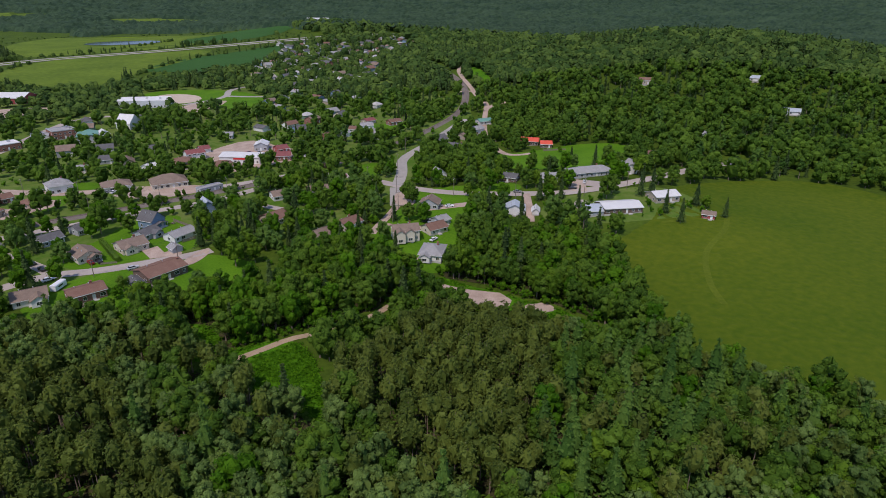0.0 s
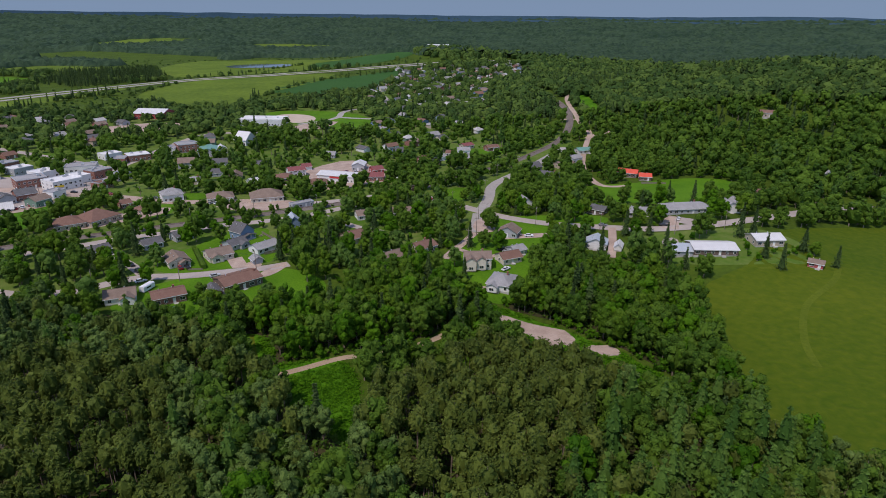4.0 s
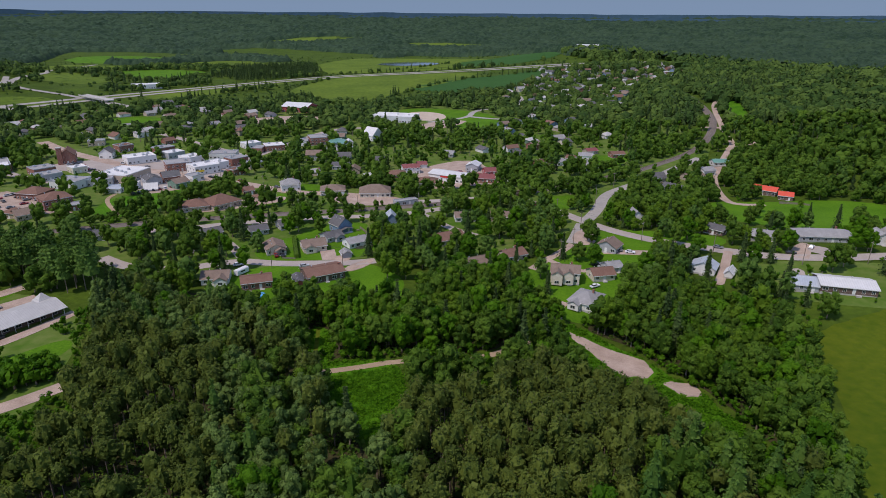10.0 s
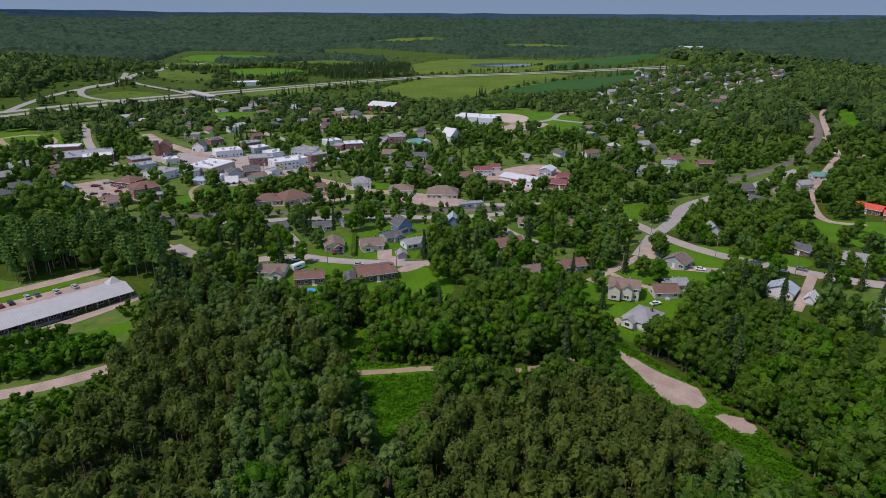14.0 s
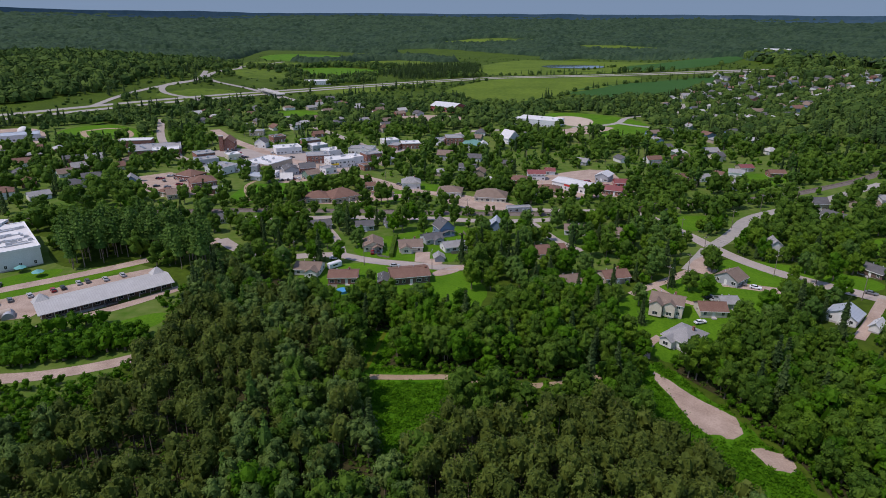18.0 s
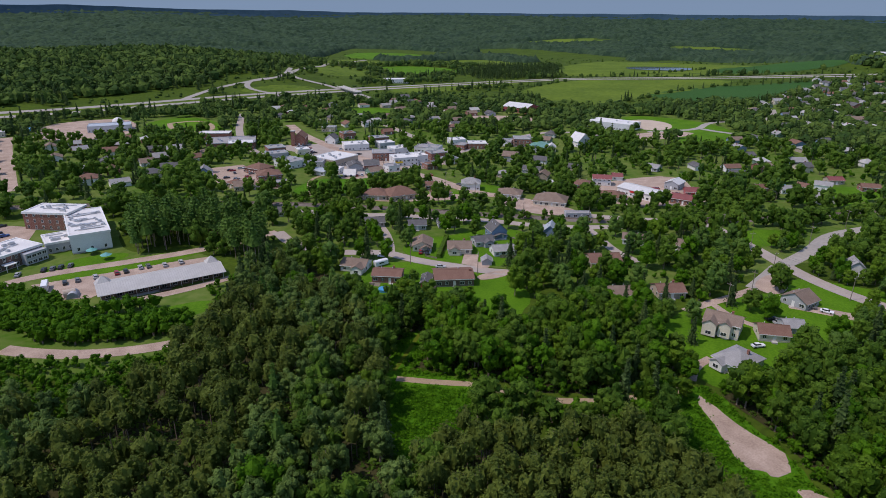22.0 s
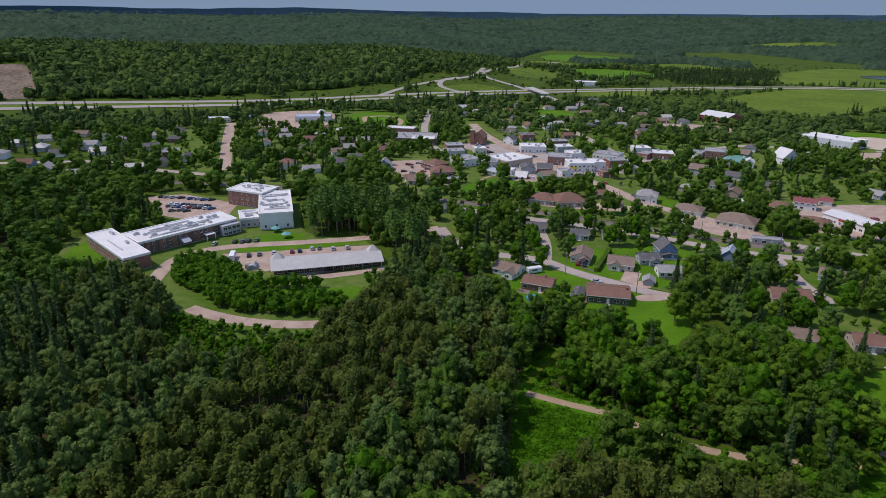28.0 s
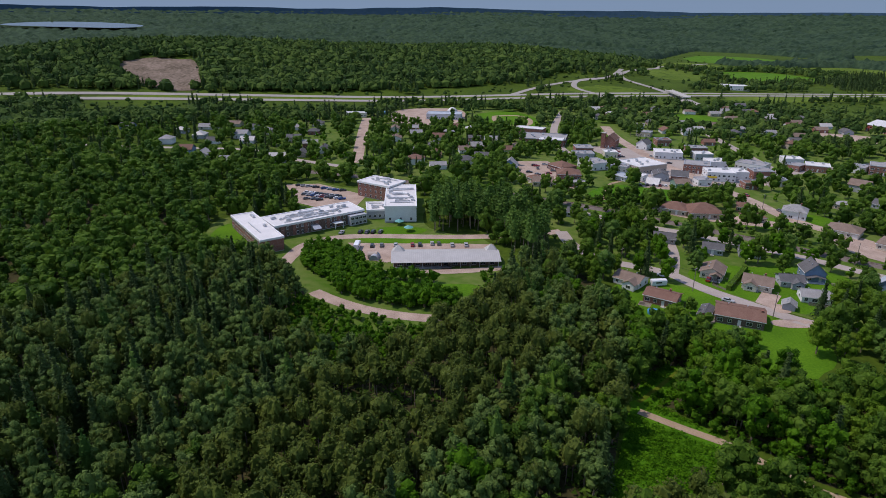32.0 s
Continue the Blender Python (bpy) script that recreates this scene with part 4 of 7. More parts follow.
# houses by the gravel turning area and the road junction
bay(H("house", 92, 204, -46, 10, 13, 3, "hip", "white", "grey", "white bungalow with a light grey shingled hip roof", slope=0.5, chimney=True), -2, 4.5, 2.5, 2.8, 1.2, -6.5, "white", "grey")
tan_house = H("house", 91, 225, -22, 12, 9, 5.2, "gable", "cream", "tan", "two-storey cream house with a tan cross-gabled roof", storeys=2, chimney=True)
bay(tan_house, -3.4, 4.6, 3.0, 5.0, 1.5, -4.5, "cream", "tan")
bay(tan_house, 1.4, 4.0, 1.6, 5.0, 1.3, -4.5, "cream", "tan")
H("house", 107, 224, 1, 10, 8, 2.8, "gable", "cream", "brown", "low cream bungalow with an orange-brown roof", slope=0.5)
H("garage", 115, 230, 8, 7, 7, 2.6, "gable", "grey", "grey", "grey garage with a grey shingled roof beside the bungalow", "garage", garage=1)
H("house", 75, 251, 17, 11, 9, 2.9, "gable", "tan", "brown", "tan bungalow with a red-brown shingled roof", chimney=True)
H("house", 56, 244, 18, 11, 9, 2.9, "gable", "cream", "tan", "cream bungalow with a tan roof among trees")
H("house", 124, 252, -46, 10, 9, 2.9, "gable", "grey", "tan", "grey gabled house with a tan roof at the road junction", turn=True, slope=0.55)
H("house", 152, 217, -43, 10, 9, 2.9, "gable", "white", "bluemetal", "white house with a blue-grey roof", turn=True, slope=0.5)
H("car_shelter", 159, 209, -45, 3.4, 7, 2.0, "gable", "white", "pale", "white fabric car shelter on the gravel drive", "shelter", slope=0.9, turn=True, windows=False)
H("house", 185, 258, -60, 10, 8, 2.8, "gable", "darkbrick", "dark", "dark brick house with a charcoal roof")
H("garage", 198, 241, -30, 12, 9, 2.8, "gable", "grey", "grey", "grey double garage with a grey roof", "garage", garage=1)
H("house", 224, 232, -17, 26, 11, 3, "hip", "grey", "grey", "long ranch house with a grey hip roof", chimney=True)
H("barn", 263, 325, -50, 15, 9, 3.2, "gable", "darkbrick", "red", "barn with a bright red metal roof", "barn")
H("barn", 267, 311, -37, 8, 8, 2.8, "gable", "darkbrick", "red", "small shed with a bright red metal roof", "barn")
H("house", 192, 184, -26, 20, 12, 3, "gable", "darkbrick", "pale", "long dark brick house with a pale metal roof", slope=0.25)
H("garage", 179, 190, -27, 8.5, 10, 2.7, "gable", "grey", "bluemetal", "grey garage with a pale blue metal roof", "garage", slope=0.4)
H("house", 222, 180, -20, 14, 10, 3.2, "gable", "tan", "pale", "tan house with a pale metal roof at the field edge", slope=0.35)
H("shed", 222, 153, -60, 6, 5, 2.4, "gable", "redwood", "tan", "red wooden shed at the field edge", "shed")
H("house", 156, 289, -7, 7, 8, 4.4, "gable", "white", "grey", "small white two-storey house", turn=True, slope=0.8, storeys=1)
H("house", 211, 343, -60, 13, 9, 3.4, "gable", "grey", "dark", "grey house with a dark gabled roof", chimney=True)
H("house", 212, 366, 7, 9, 8, 4.4, "gable", "tan", "dark", "tan house with a dark roof", slope=0.7)
H("house", 255, 376, 10, 10, 8, 4.2, "gable", "white", "grey", "white house with a grey roof")
H("house", 280, 396, -7, 14, 8, 3, "gable", "white", "green", "white house with a green-grey metal roof")
H("house", 240, 368, 5, 14, 8, 3, "gable", "tan", "tan", "low tan house with a light roof beside the road")
H("house", 66, 311, -5, 11, 9, 2.9, "gable", "white", "tan", "white bungalow with a grey-tan roof")
H("house", 86, 308, -13, 11, 9, 2.9, "gable", "tan", "tan", "tan bungalow among trees")
H("house", 181, 441, -42, 7, 8, 3, "gable", "cream", "brown", "small cream house")
H("house", 193, 442, -20, 10, 8, 4.2, "gable", "white", "grey", "white house with a pale grey roof")
H("house", 183, 409, 6, 9, 8, 4.2, "gable", "white", "grey", "tall white gabled house", turn=True, slope=0.8)
H("house", 221, 445, 2, 11, 8, 3, "gable", "brick", "brown", "brick house with a brown roof")
H("house", 206, 462, 12, 10, 8, 3, "gable", "tan", "maroon", "tan house with a maroon roof")
H("house", 300, 245, -25, 11, 8, 3, "gable", "redwood", "brown", "red cottage with a brown roof")
H("house", 246, 223, -20, 10, 9, 3.2, "gable", "white", "grey", "white house with a grey roof", turn=True, slope=0.6)
H("house", 258, 228, -20, 7, 8, 3.2, "gable", "white", "grey", "small white house with a steep grey roof", turn=True, slope=0.7)
H("house", 453, 367, -45, 15, 9, 4, "gable", "tan", "brown", "brown house on the wooded hillside")
H("house", 370, 251, -39, 6, 8, 4.4, "gable", "white", "grey", "small white house at the forest edge", turn=True, slope=0.7)
H("house", 469, 238, -53, 12, 9, 3, "gable", "white", "bluemetal", "low house with a pale blue roof on the hill")
H("house", 515, 298, -49, 10, 9, 3, "gable", "white", "bluemetal", "house with a pale blue roof on the hill")
# the residential street with the brick bungalows
brick = H("house", -12, 243.5, 18, 16, 12, 3.4, "gable", "darkbrick", "brown", "large dark brick bungalow with a low brown roof", slope=0.28)
bm = box(-9.5, -8, -8, 2, 0, 0.9)
part("deck", bm, M["pole"], brick, "weathered timber deck")
shared("chimney", CHIMNEY, brick, pose(7, -1, 4.4))
H("house", -39, 239, 7, 12, 9, 3.3, "gable", "brick", "brown", "red brick bungalow with a brown roof", chimney=True, slope=0.3)
bay(H("house", -56, 247, -1, 11, 9, 2.9, "gable", "white", "tan", "white bungalow with a grey-tan cross-gabled roof"), 2.6, 5, 3, 2.9, 1.4, -4.5, "white", "tan")
H("shed", -32, 213, 1, 4.5, 5, 2.3, "gable", "tan", "brown", "garden shed with a red-brown roof on the lawn", "shed", windows=False)
H("shed", -22, 238, 9, 4, 9, 2.4, "gable", "redwood", "dark", "narrow dark red carport shed beside the bungalow", "shed", windows=False, turn=True)
bay(H("house", -34, 279, 12, 9, 11, 3, "gable", "cream", "tan", "cream bungalow with a tan cross-gabled roof", turn=True, slope=0.45), 1.8, 4.4, 2.4, 2.6, 1.2, -5.5, "cream", "tan", True)
bay(H("house", -16, 279, 12, 11, 10, 3, "gable", "cream", "tan", "cream bungalow with a tan roof and open porch", chimney=True), -2.4, 4.8, 1.8, 2.9, 1.3, -5, "cream", "tan")
bay(H("house", -7, 291, 30, 9, 8, 2.8, "gable", "grey", "dark", "grey cottage with a charcoal cross-gabled roof"), 1.5, 4.5, 2.2, 2.6, 1.2, -4, "grey", "dark")
bay(H("house", -2, 304, 30, 8, 9, 4.4, "gable", "blue", "dark", "dark blue storey-and-a-half house with a white porch", slope=0.9, turn=True), 0, 7, 2, 2.4, 0.9, -4.5, "blue", "dark", True)
H("shed", -1, 266, 12, 4.4, 5, 2.2, "gable", "grey", "grey", "small carport shed with a grey gabled roof", "shed", windows=False, turn=True, slope=0.6)
H("house", 25, 308, -2, 7, 9, 4.8, "gable", "blue", "bluemetal", "tall light blue house with a steep blue roof", turn=True, slope=0.9)
H("house", 5, 281, 25, 12, 8, 2.8, "gable", "white", "grey", "white bungalow with a pale grey roof among trees")
H("house", 50, 278, 18, 14, 11, 3, "gable", "tan", "brown", "tan bungalow with a red-brown roof")
H("house", -44, 307, 18, 9, 8, 3, "gable", "grey", "dark", "grey house with a dark roof among trees")
H("house", -67, 306, 24, 10, 8, 3, "gable", "grey", "dark", "grey house with a dark roof among trees")
H("house", -30, 314, 23, 9, 8, 3, "gable", "grey", "dark", "grey house with a dark roof among trees")
H("house", -120, 313, 24, 10, 8, 3, "gable", "grey", "dark", "dark-roofed house among trees")
H("rail_shed", 38, 347, 15, 14, 5, 2.7, "flat", "grey", "tar", "long low grey trackside shed", "shed")
# clinic and main street
H("clinic", -83, 359, 11, 14, 14, 3.1, "hip", "tan", "brown", "low tan clinic with a brown hip roof", "clinic")
H("clinic", -70, 363, 40, 18, 16, 3.3, "hip", "tan", "brown", "clinic wing with a broad brown hip roof", "clinic", slope=0.5)
H("house", -57, 391, 19, 6, 8, 3, "gable", "brick", "brown", "small brick house")
H("house", -46, 373, 40, 11, 9, 2.8, "hip", "tan", "brown", "low tan office with a brown hip roof")
H("house", -31, 397, 9, 12, 10, 4.6, "hip", "white", "grey", "large white house with a grey-green hip roof", slope=0.6, chimney=True)
H("house", -4, 382, -2, 15, 12, 3.1, "hip", "cream", "tan", "cream bungalow with a tan hip roof and garage", garage=1)
H("church_hall", 22, 372, -5, 19, 14, 3.1, "hip", "cream", "tan", "broad hall with a large tan hip roof", "hall", slope=0.55)
H("house", 22, 416, 18, 8, 9, 3, "gable", "white", "pale", "white house with a pale roof")
H("house", 41, 411, -5, 11, 12, 4.8, "hip", "brick", "brown", "two-storey brick house", storeys=2)
H("warehouse", -171, 357, 35, 13, 11, 3.2, "gable", "tan", "tan", "low tan hall with a brown-grey roof", "hall")
H("shop", -164, 377, 36, 15, 14, 6.2, "hip", "brick", "brown", "two-storey red brick building with a brown roof", "shop", storeys=2)
H("shop", -152, 369, 27, 9, 8, 3.2, "flat", "brick", "tar", "small brick annex with a dark flat roof", "shop")
H("supermarket", -147, 452, 67, 26, 24, 5.2, "flat", "tan", "membrane", "large tan shop with a bright white flat roof", "shop", units=6)
H("shop", -173, 428, -24, 18, 16, 5, "flat", "white", "tar", "pale flat-roofed workshop", "shop", units=3)
H("shop", -160, 434, 10, 22, 12, 4.2, "flat", "grey", "tar", "grey flat-roofed shop", "shop", units=3)
H("shop", -184, 402, -20, 15, 14, 4, "hip", "brick", "brown", "low brick building with a brown roof", "shop")
H("shop", -141, 411, -9, 11, 11, 3.2, "gable", "white", "bluemetal", "white workshop with a pale blue metal roof", "shop", slope=0.2)
H("shop", -133, 419, 0, 8, 9, 3.4, "flat", "white", "membrane", "small white flat-roofed shop", "shop")
H("shop", -124, 432, 30, 10, 12, 4.2, "gable", "grey", "dark", "grey gabled shop", "shop", turn=True)
H("shop", -114, 441, 22, 11, 12, 4.2, "gable", "brick", "dark", "brick gabled shop with a dark roof", "shop")
H("quonset_shed", -120, 412, 11, 8, 8, 1.6, "gable", "white", "pale", "small rounded white storage shelter", "shelter", slope=0.8, windows=False)
H("shop", -150, 506, 29, 21, 16, 5, "flat", "white", "membrane", "white flat-roofed shop", "shop", units=4)
H("shop", -116, 478, 19, 18, 16, 6.2, "flat", "brick", "tar", "two-storey brown brick block", "shop", storeys=2, units=2)
bank = H("shop", -96, 466, 32, 19, 16, 6.2, "flat", "white", "membrane", "two-storey white shop with a yellow corner sign", "shop", storeys=2, units=3)
part("sign", box(-9.4, -3.0, -8.4, -8.1, 2.6, 3.9), M["yellow"], bank, "yellow shop sign")
H("house", -104, 418, 44, 10, 10, 4.2, "gable", "green", "tan", "green house with a tan roof")
H("shop", -111, 502, 40, 14, 14, 5, "flat", "white", "membrane", "white flat-roofed shop", "shop", units=3)
H("shop", -88, 515, -3, 21, 14, 4.4, "flat", "white", "tar", "long pale flat-roofed shop", "shop", units=2)
church = H("church", -201, 508, 14, 10, 16, 7, "gable", "brick", "brown", "red brick church with a square tower", "church", turn=True, slope=0.8)
part("tower", box(-6.5, -3.2, -9, -5.6, 0, 12.5), WALLS["brick"], church, "square brick tower")
part("tower_cap", box(-6.7, -3.0, -9.2, -5.4, 12.5, 13.0), M["concrete"], church)
H("house", -177, 521, -6, 10, 9, 4.8, "gable", "white", "dark", "white two-storey house with a dark roof", turn=True, slope=0.7)
H("barn", -33, 754, -30, 34, 26, 6, "gable", "redwood", "pale", "large red barn-like hall with a pale metal roof", "barn", slope=0.3)
H("arena", 70, 662, -25, 46, 26, 6.5, "flat", "steelwall", "membrane", "long white-roofed ice arena", "arena", units=2)
H("shop", 3, 536, -11, 14, 20, 5, "gable", "grey", "green", "grey-green workshop with a low metal roof", "shop", turn=True, slope=0.2)
H("house", 14, 537, 2, 7, 10, 4.2, "gable", "white", "pale", "white house with a pale roof", turn=True, slope=0.7)
H("church", 37, 563, -49, 13, 14, 5, "gable", "white", "pale", "white church with a steep pale roof", "church", slope=0.9)
H("shop", -27, 552, -5, 12, 14, 4.2, "flat", "white", "tar", "pale flat-roofed shop", "shop", units=2)
H("shop", -12, 556, 10, 17, 16, 6.2, "flat", "brick", "tar", "two-storey brick shop", "shop", storeys=2, units=2)
H("shop", -50, 538, 15, 16, 14, 4.4, "flat", "brick", "membrane", "brick shop with a pale flat roof", "shop", units=2)
H("shop", -62, 531, -13, 9, 12, 4.2, "flat", "brick", "tar", "small brick shop", "shop")
H("house", 53, 431, 3, 12, 9, 4.8, "gable", "white", "maroon", "white farmhouse with a maroon roof", storeys=2)
H("house", 64, 448, 2, 7, 8, 3, "gable", "white", "maroon", "small white outbuilding with a maroon roof")
ware = H("warehouse", 77, 403, -40, 27, 14, 4.6, "gable", "white", "pale", "long white warehouse with a pale metal roof", "warehouse", slope=0.2)
part("sign", box(-4, 4, -7.3, -7.05, 2.9, 4.0), M["redsign"], ware, "red sign band")
H("shop", 58, 390, -6, 15, 13, 3.3, "hip", "cream", "brown", "cream shop with a brown hip roof", "shop")
H("warehouse", 100, 430, -28, 9, 12, 4.2, "gable", "grey", "pale", "grey warehouse with a pale roof", "warehouse", turn=True)
H("shed", 100, 394, -20, 12, 12, 3.3, "gable", "brick", "maroon", "low building with a rusty red roof", "shed", slope=0.3)
H("shed", 108, 414, 3, 8, 9, 3, "gable", "redwood", "maroon", "small shed with a rust-red roof", "shed")
H("house", 4, 460, -10, 13, 10, 3, "gable", "grey", "dark", "grey house with a dark roof")
H("house", 92, 482, -29, 9, 9, 3, "gable", "grey", "grey", "grey house among trees")
H("house", 152, 432, 26, 9, 8, 3, "gable", "brick", "brown", "brick house with a brown roof")
H("house", 167, 432, 25, 9, 8, 3, "gable", "white", "grey", "white house with a grey roof")
H("school", -253, 484, 27, 39, 30, 4.6, "flat", "brick", "tar", "low brick school with grey flat roofs", "school", units=5)
H("school", -240, 476, 27, 20, 14, 5.4, "flat", "brick", "membrane", "school wing with a white flat roof", "school", units=3)
H("school", -280, 503, 17, 26, 12, 6.2, "flat", "brick", "membrane", "school gymnasium with a white flat roof", "school")
H("house", -211, 376, 29, 10, 10, 4.4, "gable", "blue", "grey", "blue-grey house with a steep roof", turn=True, slope=0.8)
H("shop", -200, 571, 11, 13, 10, 4.2, "flat", "tan", "tar", "tan flat-roofed office", "shop")
H("house", -178, 360, -26, 10, 9, 3, "hip", "tan", "brown", "tan bungalow with a brown hip roof")
H("shed", -464, 450, 42, 22, 10, 4.2, "flat", "cream", "membrane", "pale flat-roofed depot", "depot")
H("works_garage", -395, 512, 36, 36, 20, 5.2, "flat", "steelwall", "bluemetal", "long works garage with a blue-grey roof", "garage")
H("shed", -263, 1011, 20, 40, 24, 6, "flat", "white", "membrane", "white farm supply building among the fields", "warehouse")
H("hall", 615, 1415, -20, 54, 28, 9, "gable", "white", "pale", "long white hall on the wooded ridge", "hall", slope=0.15, windows=False)
dome = tagged(new("salt_dome"), "white rounded salt storage dome", "storage dome")
dome.matrix_basis = pose(-413, 545, gz(-413, 545))
bm = bmesh.new()
bmesh.ops.create_uvsphere(bm, u_segments=20, v_segments=12, radius=5.6)
bmesh.ops.delete(bm, geom=[v for v in bm.verts if v.co.z < -1.5], context="VERTS")
part("shell", bm, M["membrane"], dome)
part("base_ring", tube(bmesh.new(), 0, 0, -1, 1.2, 5.8, 5.8, 20), M["concrete"], dome)

for tx_, ty_, tl_ in ((-474, 478, 11), (-461, 482, 12)):
    tarp = tagged(new("tarpaulin_stack"), "long stack of goods under a bright blue tarpaulin", "tarpaulin")
    tarp.matrix_basis = pose(tx_, ty_, gz(tx_, ty_) + 0.12, 0, 0, 20)
    part("cover", prism([(-3, 0), (3, 0), (2.6, 1.5), (0.6, 2.6), (-0.9, 2.5), (-2.7, 1.3)], -tl_ / 2, tl_ / 2), M["poolblue"], tarp)
for sx, sy, sa, sw, sd, sh, swl, scv, slb in ((-196, 452, 40, 16, 12, 4.4, "grey", "tar", "grey flat-roofed shop on the main street"), (-206, 470, 40, 14, 14, 5.0, "brick", "tar", "brick flat-roofed shop on the main street"),
                                     (-184, 474, 40, 10, 10, 4.2, "cream", "membrane", "cream shop with a white flat roof"), (-76, 492, 38, 14, 12, 5.6, "brick", "tar", "brick shop block on the main street"),
                                     (-88, 482, 38, 10, 14, 5.0, "white", "membrane", "white shop with a pale flat roof"), (-62, 478, 38, 12, 11, 4.4, "tan", "tar", "tan flat-roofed shop on the corner"),
                                     (-128, 520, 40, 14, 12, 4.6, "grey", "membrane", "grey shop with a white flat roof"), (-140, 538, 40, 16, 12, 4.4, "brick", "tar", "brick shop with a grey flat roof"),
                                     (-70, 548, 30, 14, 12, 4.4, "white", "membrane", "white shop with a bright flat roof"), (-172, 546, 40, 12, 12, 5.0, "brick", "brown", "brown brick hall with a flat roof"),
                                     (-98, 440, 45, 9, 9, 4.0, "white", "tar", "small white shop beside the road"), (-72, 456, 40, 10, 9, 4.2, "brick", "brown", "small brick shop beside the road")):
    H("shop", sx, sy, sa, sw, sd, sh, "flat", swl, scv, slb, "shop", units=2)

# more houses of the town, set out along its streets
rng = random.Random(7)
ROOF_MIX, WALL_MIX = ["grey", "dark", "tan", "brown", "grey", "dark", "dark", "weathered"], ["white", "cream", "tan", "grey", "white", "blue", "brick", "green"]
ROOF_WORDS = {"grey": "grey", "dark": "charcoal", "tan": "tan", "brown": "brown", "maroon": "maroon", "pale": "pale metal", "weathered": "weathered metal"}


def fill_houses(poly, step, ang, chance, seed):
    rng = random.Random(seed)
    p = np.array(poly, float)
    (x0, y0), (x1, y1) = p.min(0), p.max(0)
    y = y0
    while y < y1:
        x = x0
        while x < x1:
            hx, hy = x + rng.uniform(-4, 4), y + rng.uniform(-4, 4)
            x += step
            if rng.random() > chance or not inside(p, np.array([hx]), np.array([hy]))[0]:
                continue
            if any(math.hypot(hx - sx, hy - sy) < sr + 7 for sx, sy, sr in SPOTS) or any(inside(q, np.array([hx]), np.array([hy]))[0] for q in OPEN):
                continue
            if any(np.hypot(c[:, 0] - hx, c[:, 1] - hy).min() < k + 6 for c, k in SEGMENTS):
                continue
            rf, wl = rng.choice(ROOF_MIX), rng.choice(WALL_MIX)
            H("house", hx, hy, ang + rng.choice((0, 0, 90, -8, 8)), rng.uniform(9, 13), rng.uniform(8, 10), rng.choice((2.8, 3.0, 3.2, 4.6)), rng.choice(("gable", "gable", "gable", "hip")), wl, rf,
              f"{wl if wl not in ('brick', 'cream') else wl} house with a {ROOF_WORDS[rf]} roof among trees", chimney=rng.random() < 0.3, slope=rng.uniform(0.4, 0.65), plain=True)
        y += step


fill_houses([(-480, 250), (-420, 330), (-340, 330), (-300, 300), (-340, 260), (-420, 220)], 26, 42, 0.8, 1)
fill_houses([(-560, 250), (-480, 380), (-420, 400), (-360, 350), (-470, 250)], 28, 42, 0.75, 2)
fill_houses([(-400, 420), (-330, 380), (-290, 320), (-230, 340), (-240, 440), (-330, 500)], 25, 42, 0.75, 3)
fill_houses([(-330, 660), (-240, 560), (-130, 520), (-60, 590), (0, 700), (-200, 820)], 27, 40, 0.7, 4)
fill_houses([(-40, 430), (0, 420), (40, 470), (60, 560), (20, 620), (-40, 570)], 25, -8, 0.6, 5)
fill_houses([(130, 440), (230, 470), (270, 560), (250, 680), (170, 620), (120, 500)], 25, 20, 0.55, 6)
fill_houses([(210, 690), (320, 640), (400, 760), (420, 960), (300, 960), (220, 800)], 24, 10, 0.8, 8)
fill_houses([(420, 960), (300, 960), (380, 1150), (520, 1200), (520, 1050)], 27, 10, 0.75, 9)
fill_houses([(430, 810), (420, 960), (520, 1050), (540, 1110), (680, 1160), (650, 1060), (500, 900)], 25, 30, 0.75, 10)


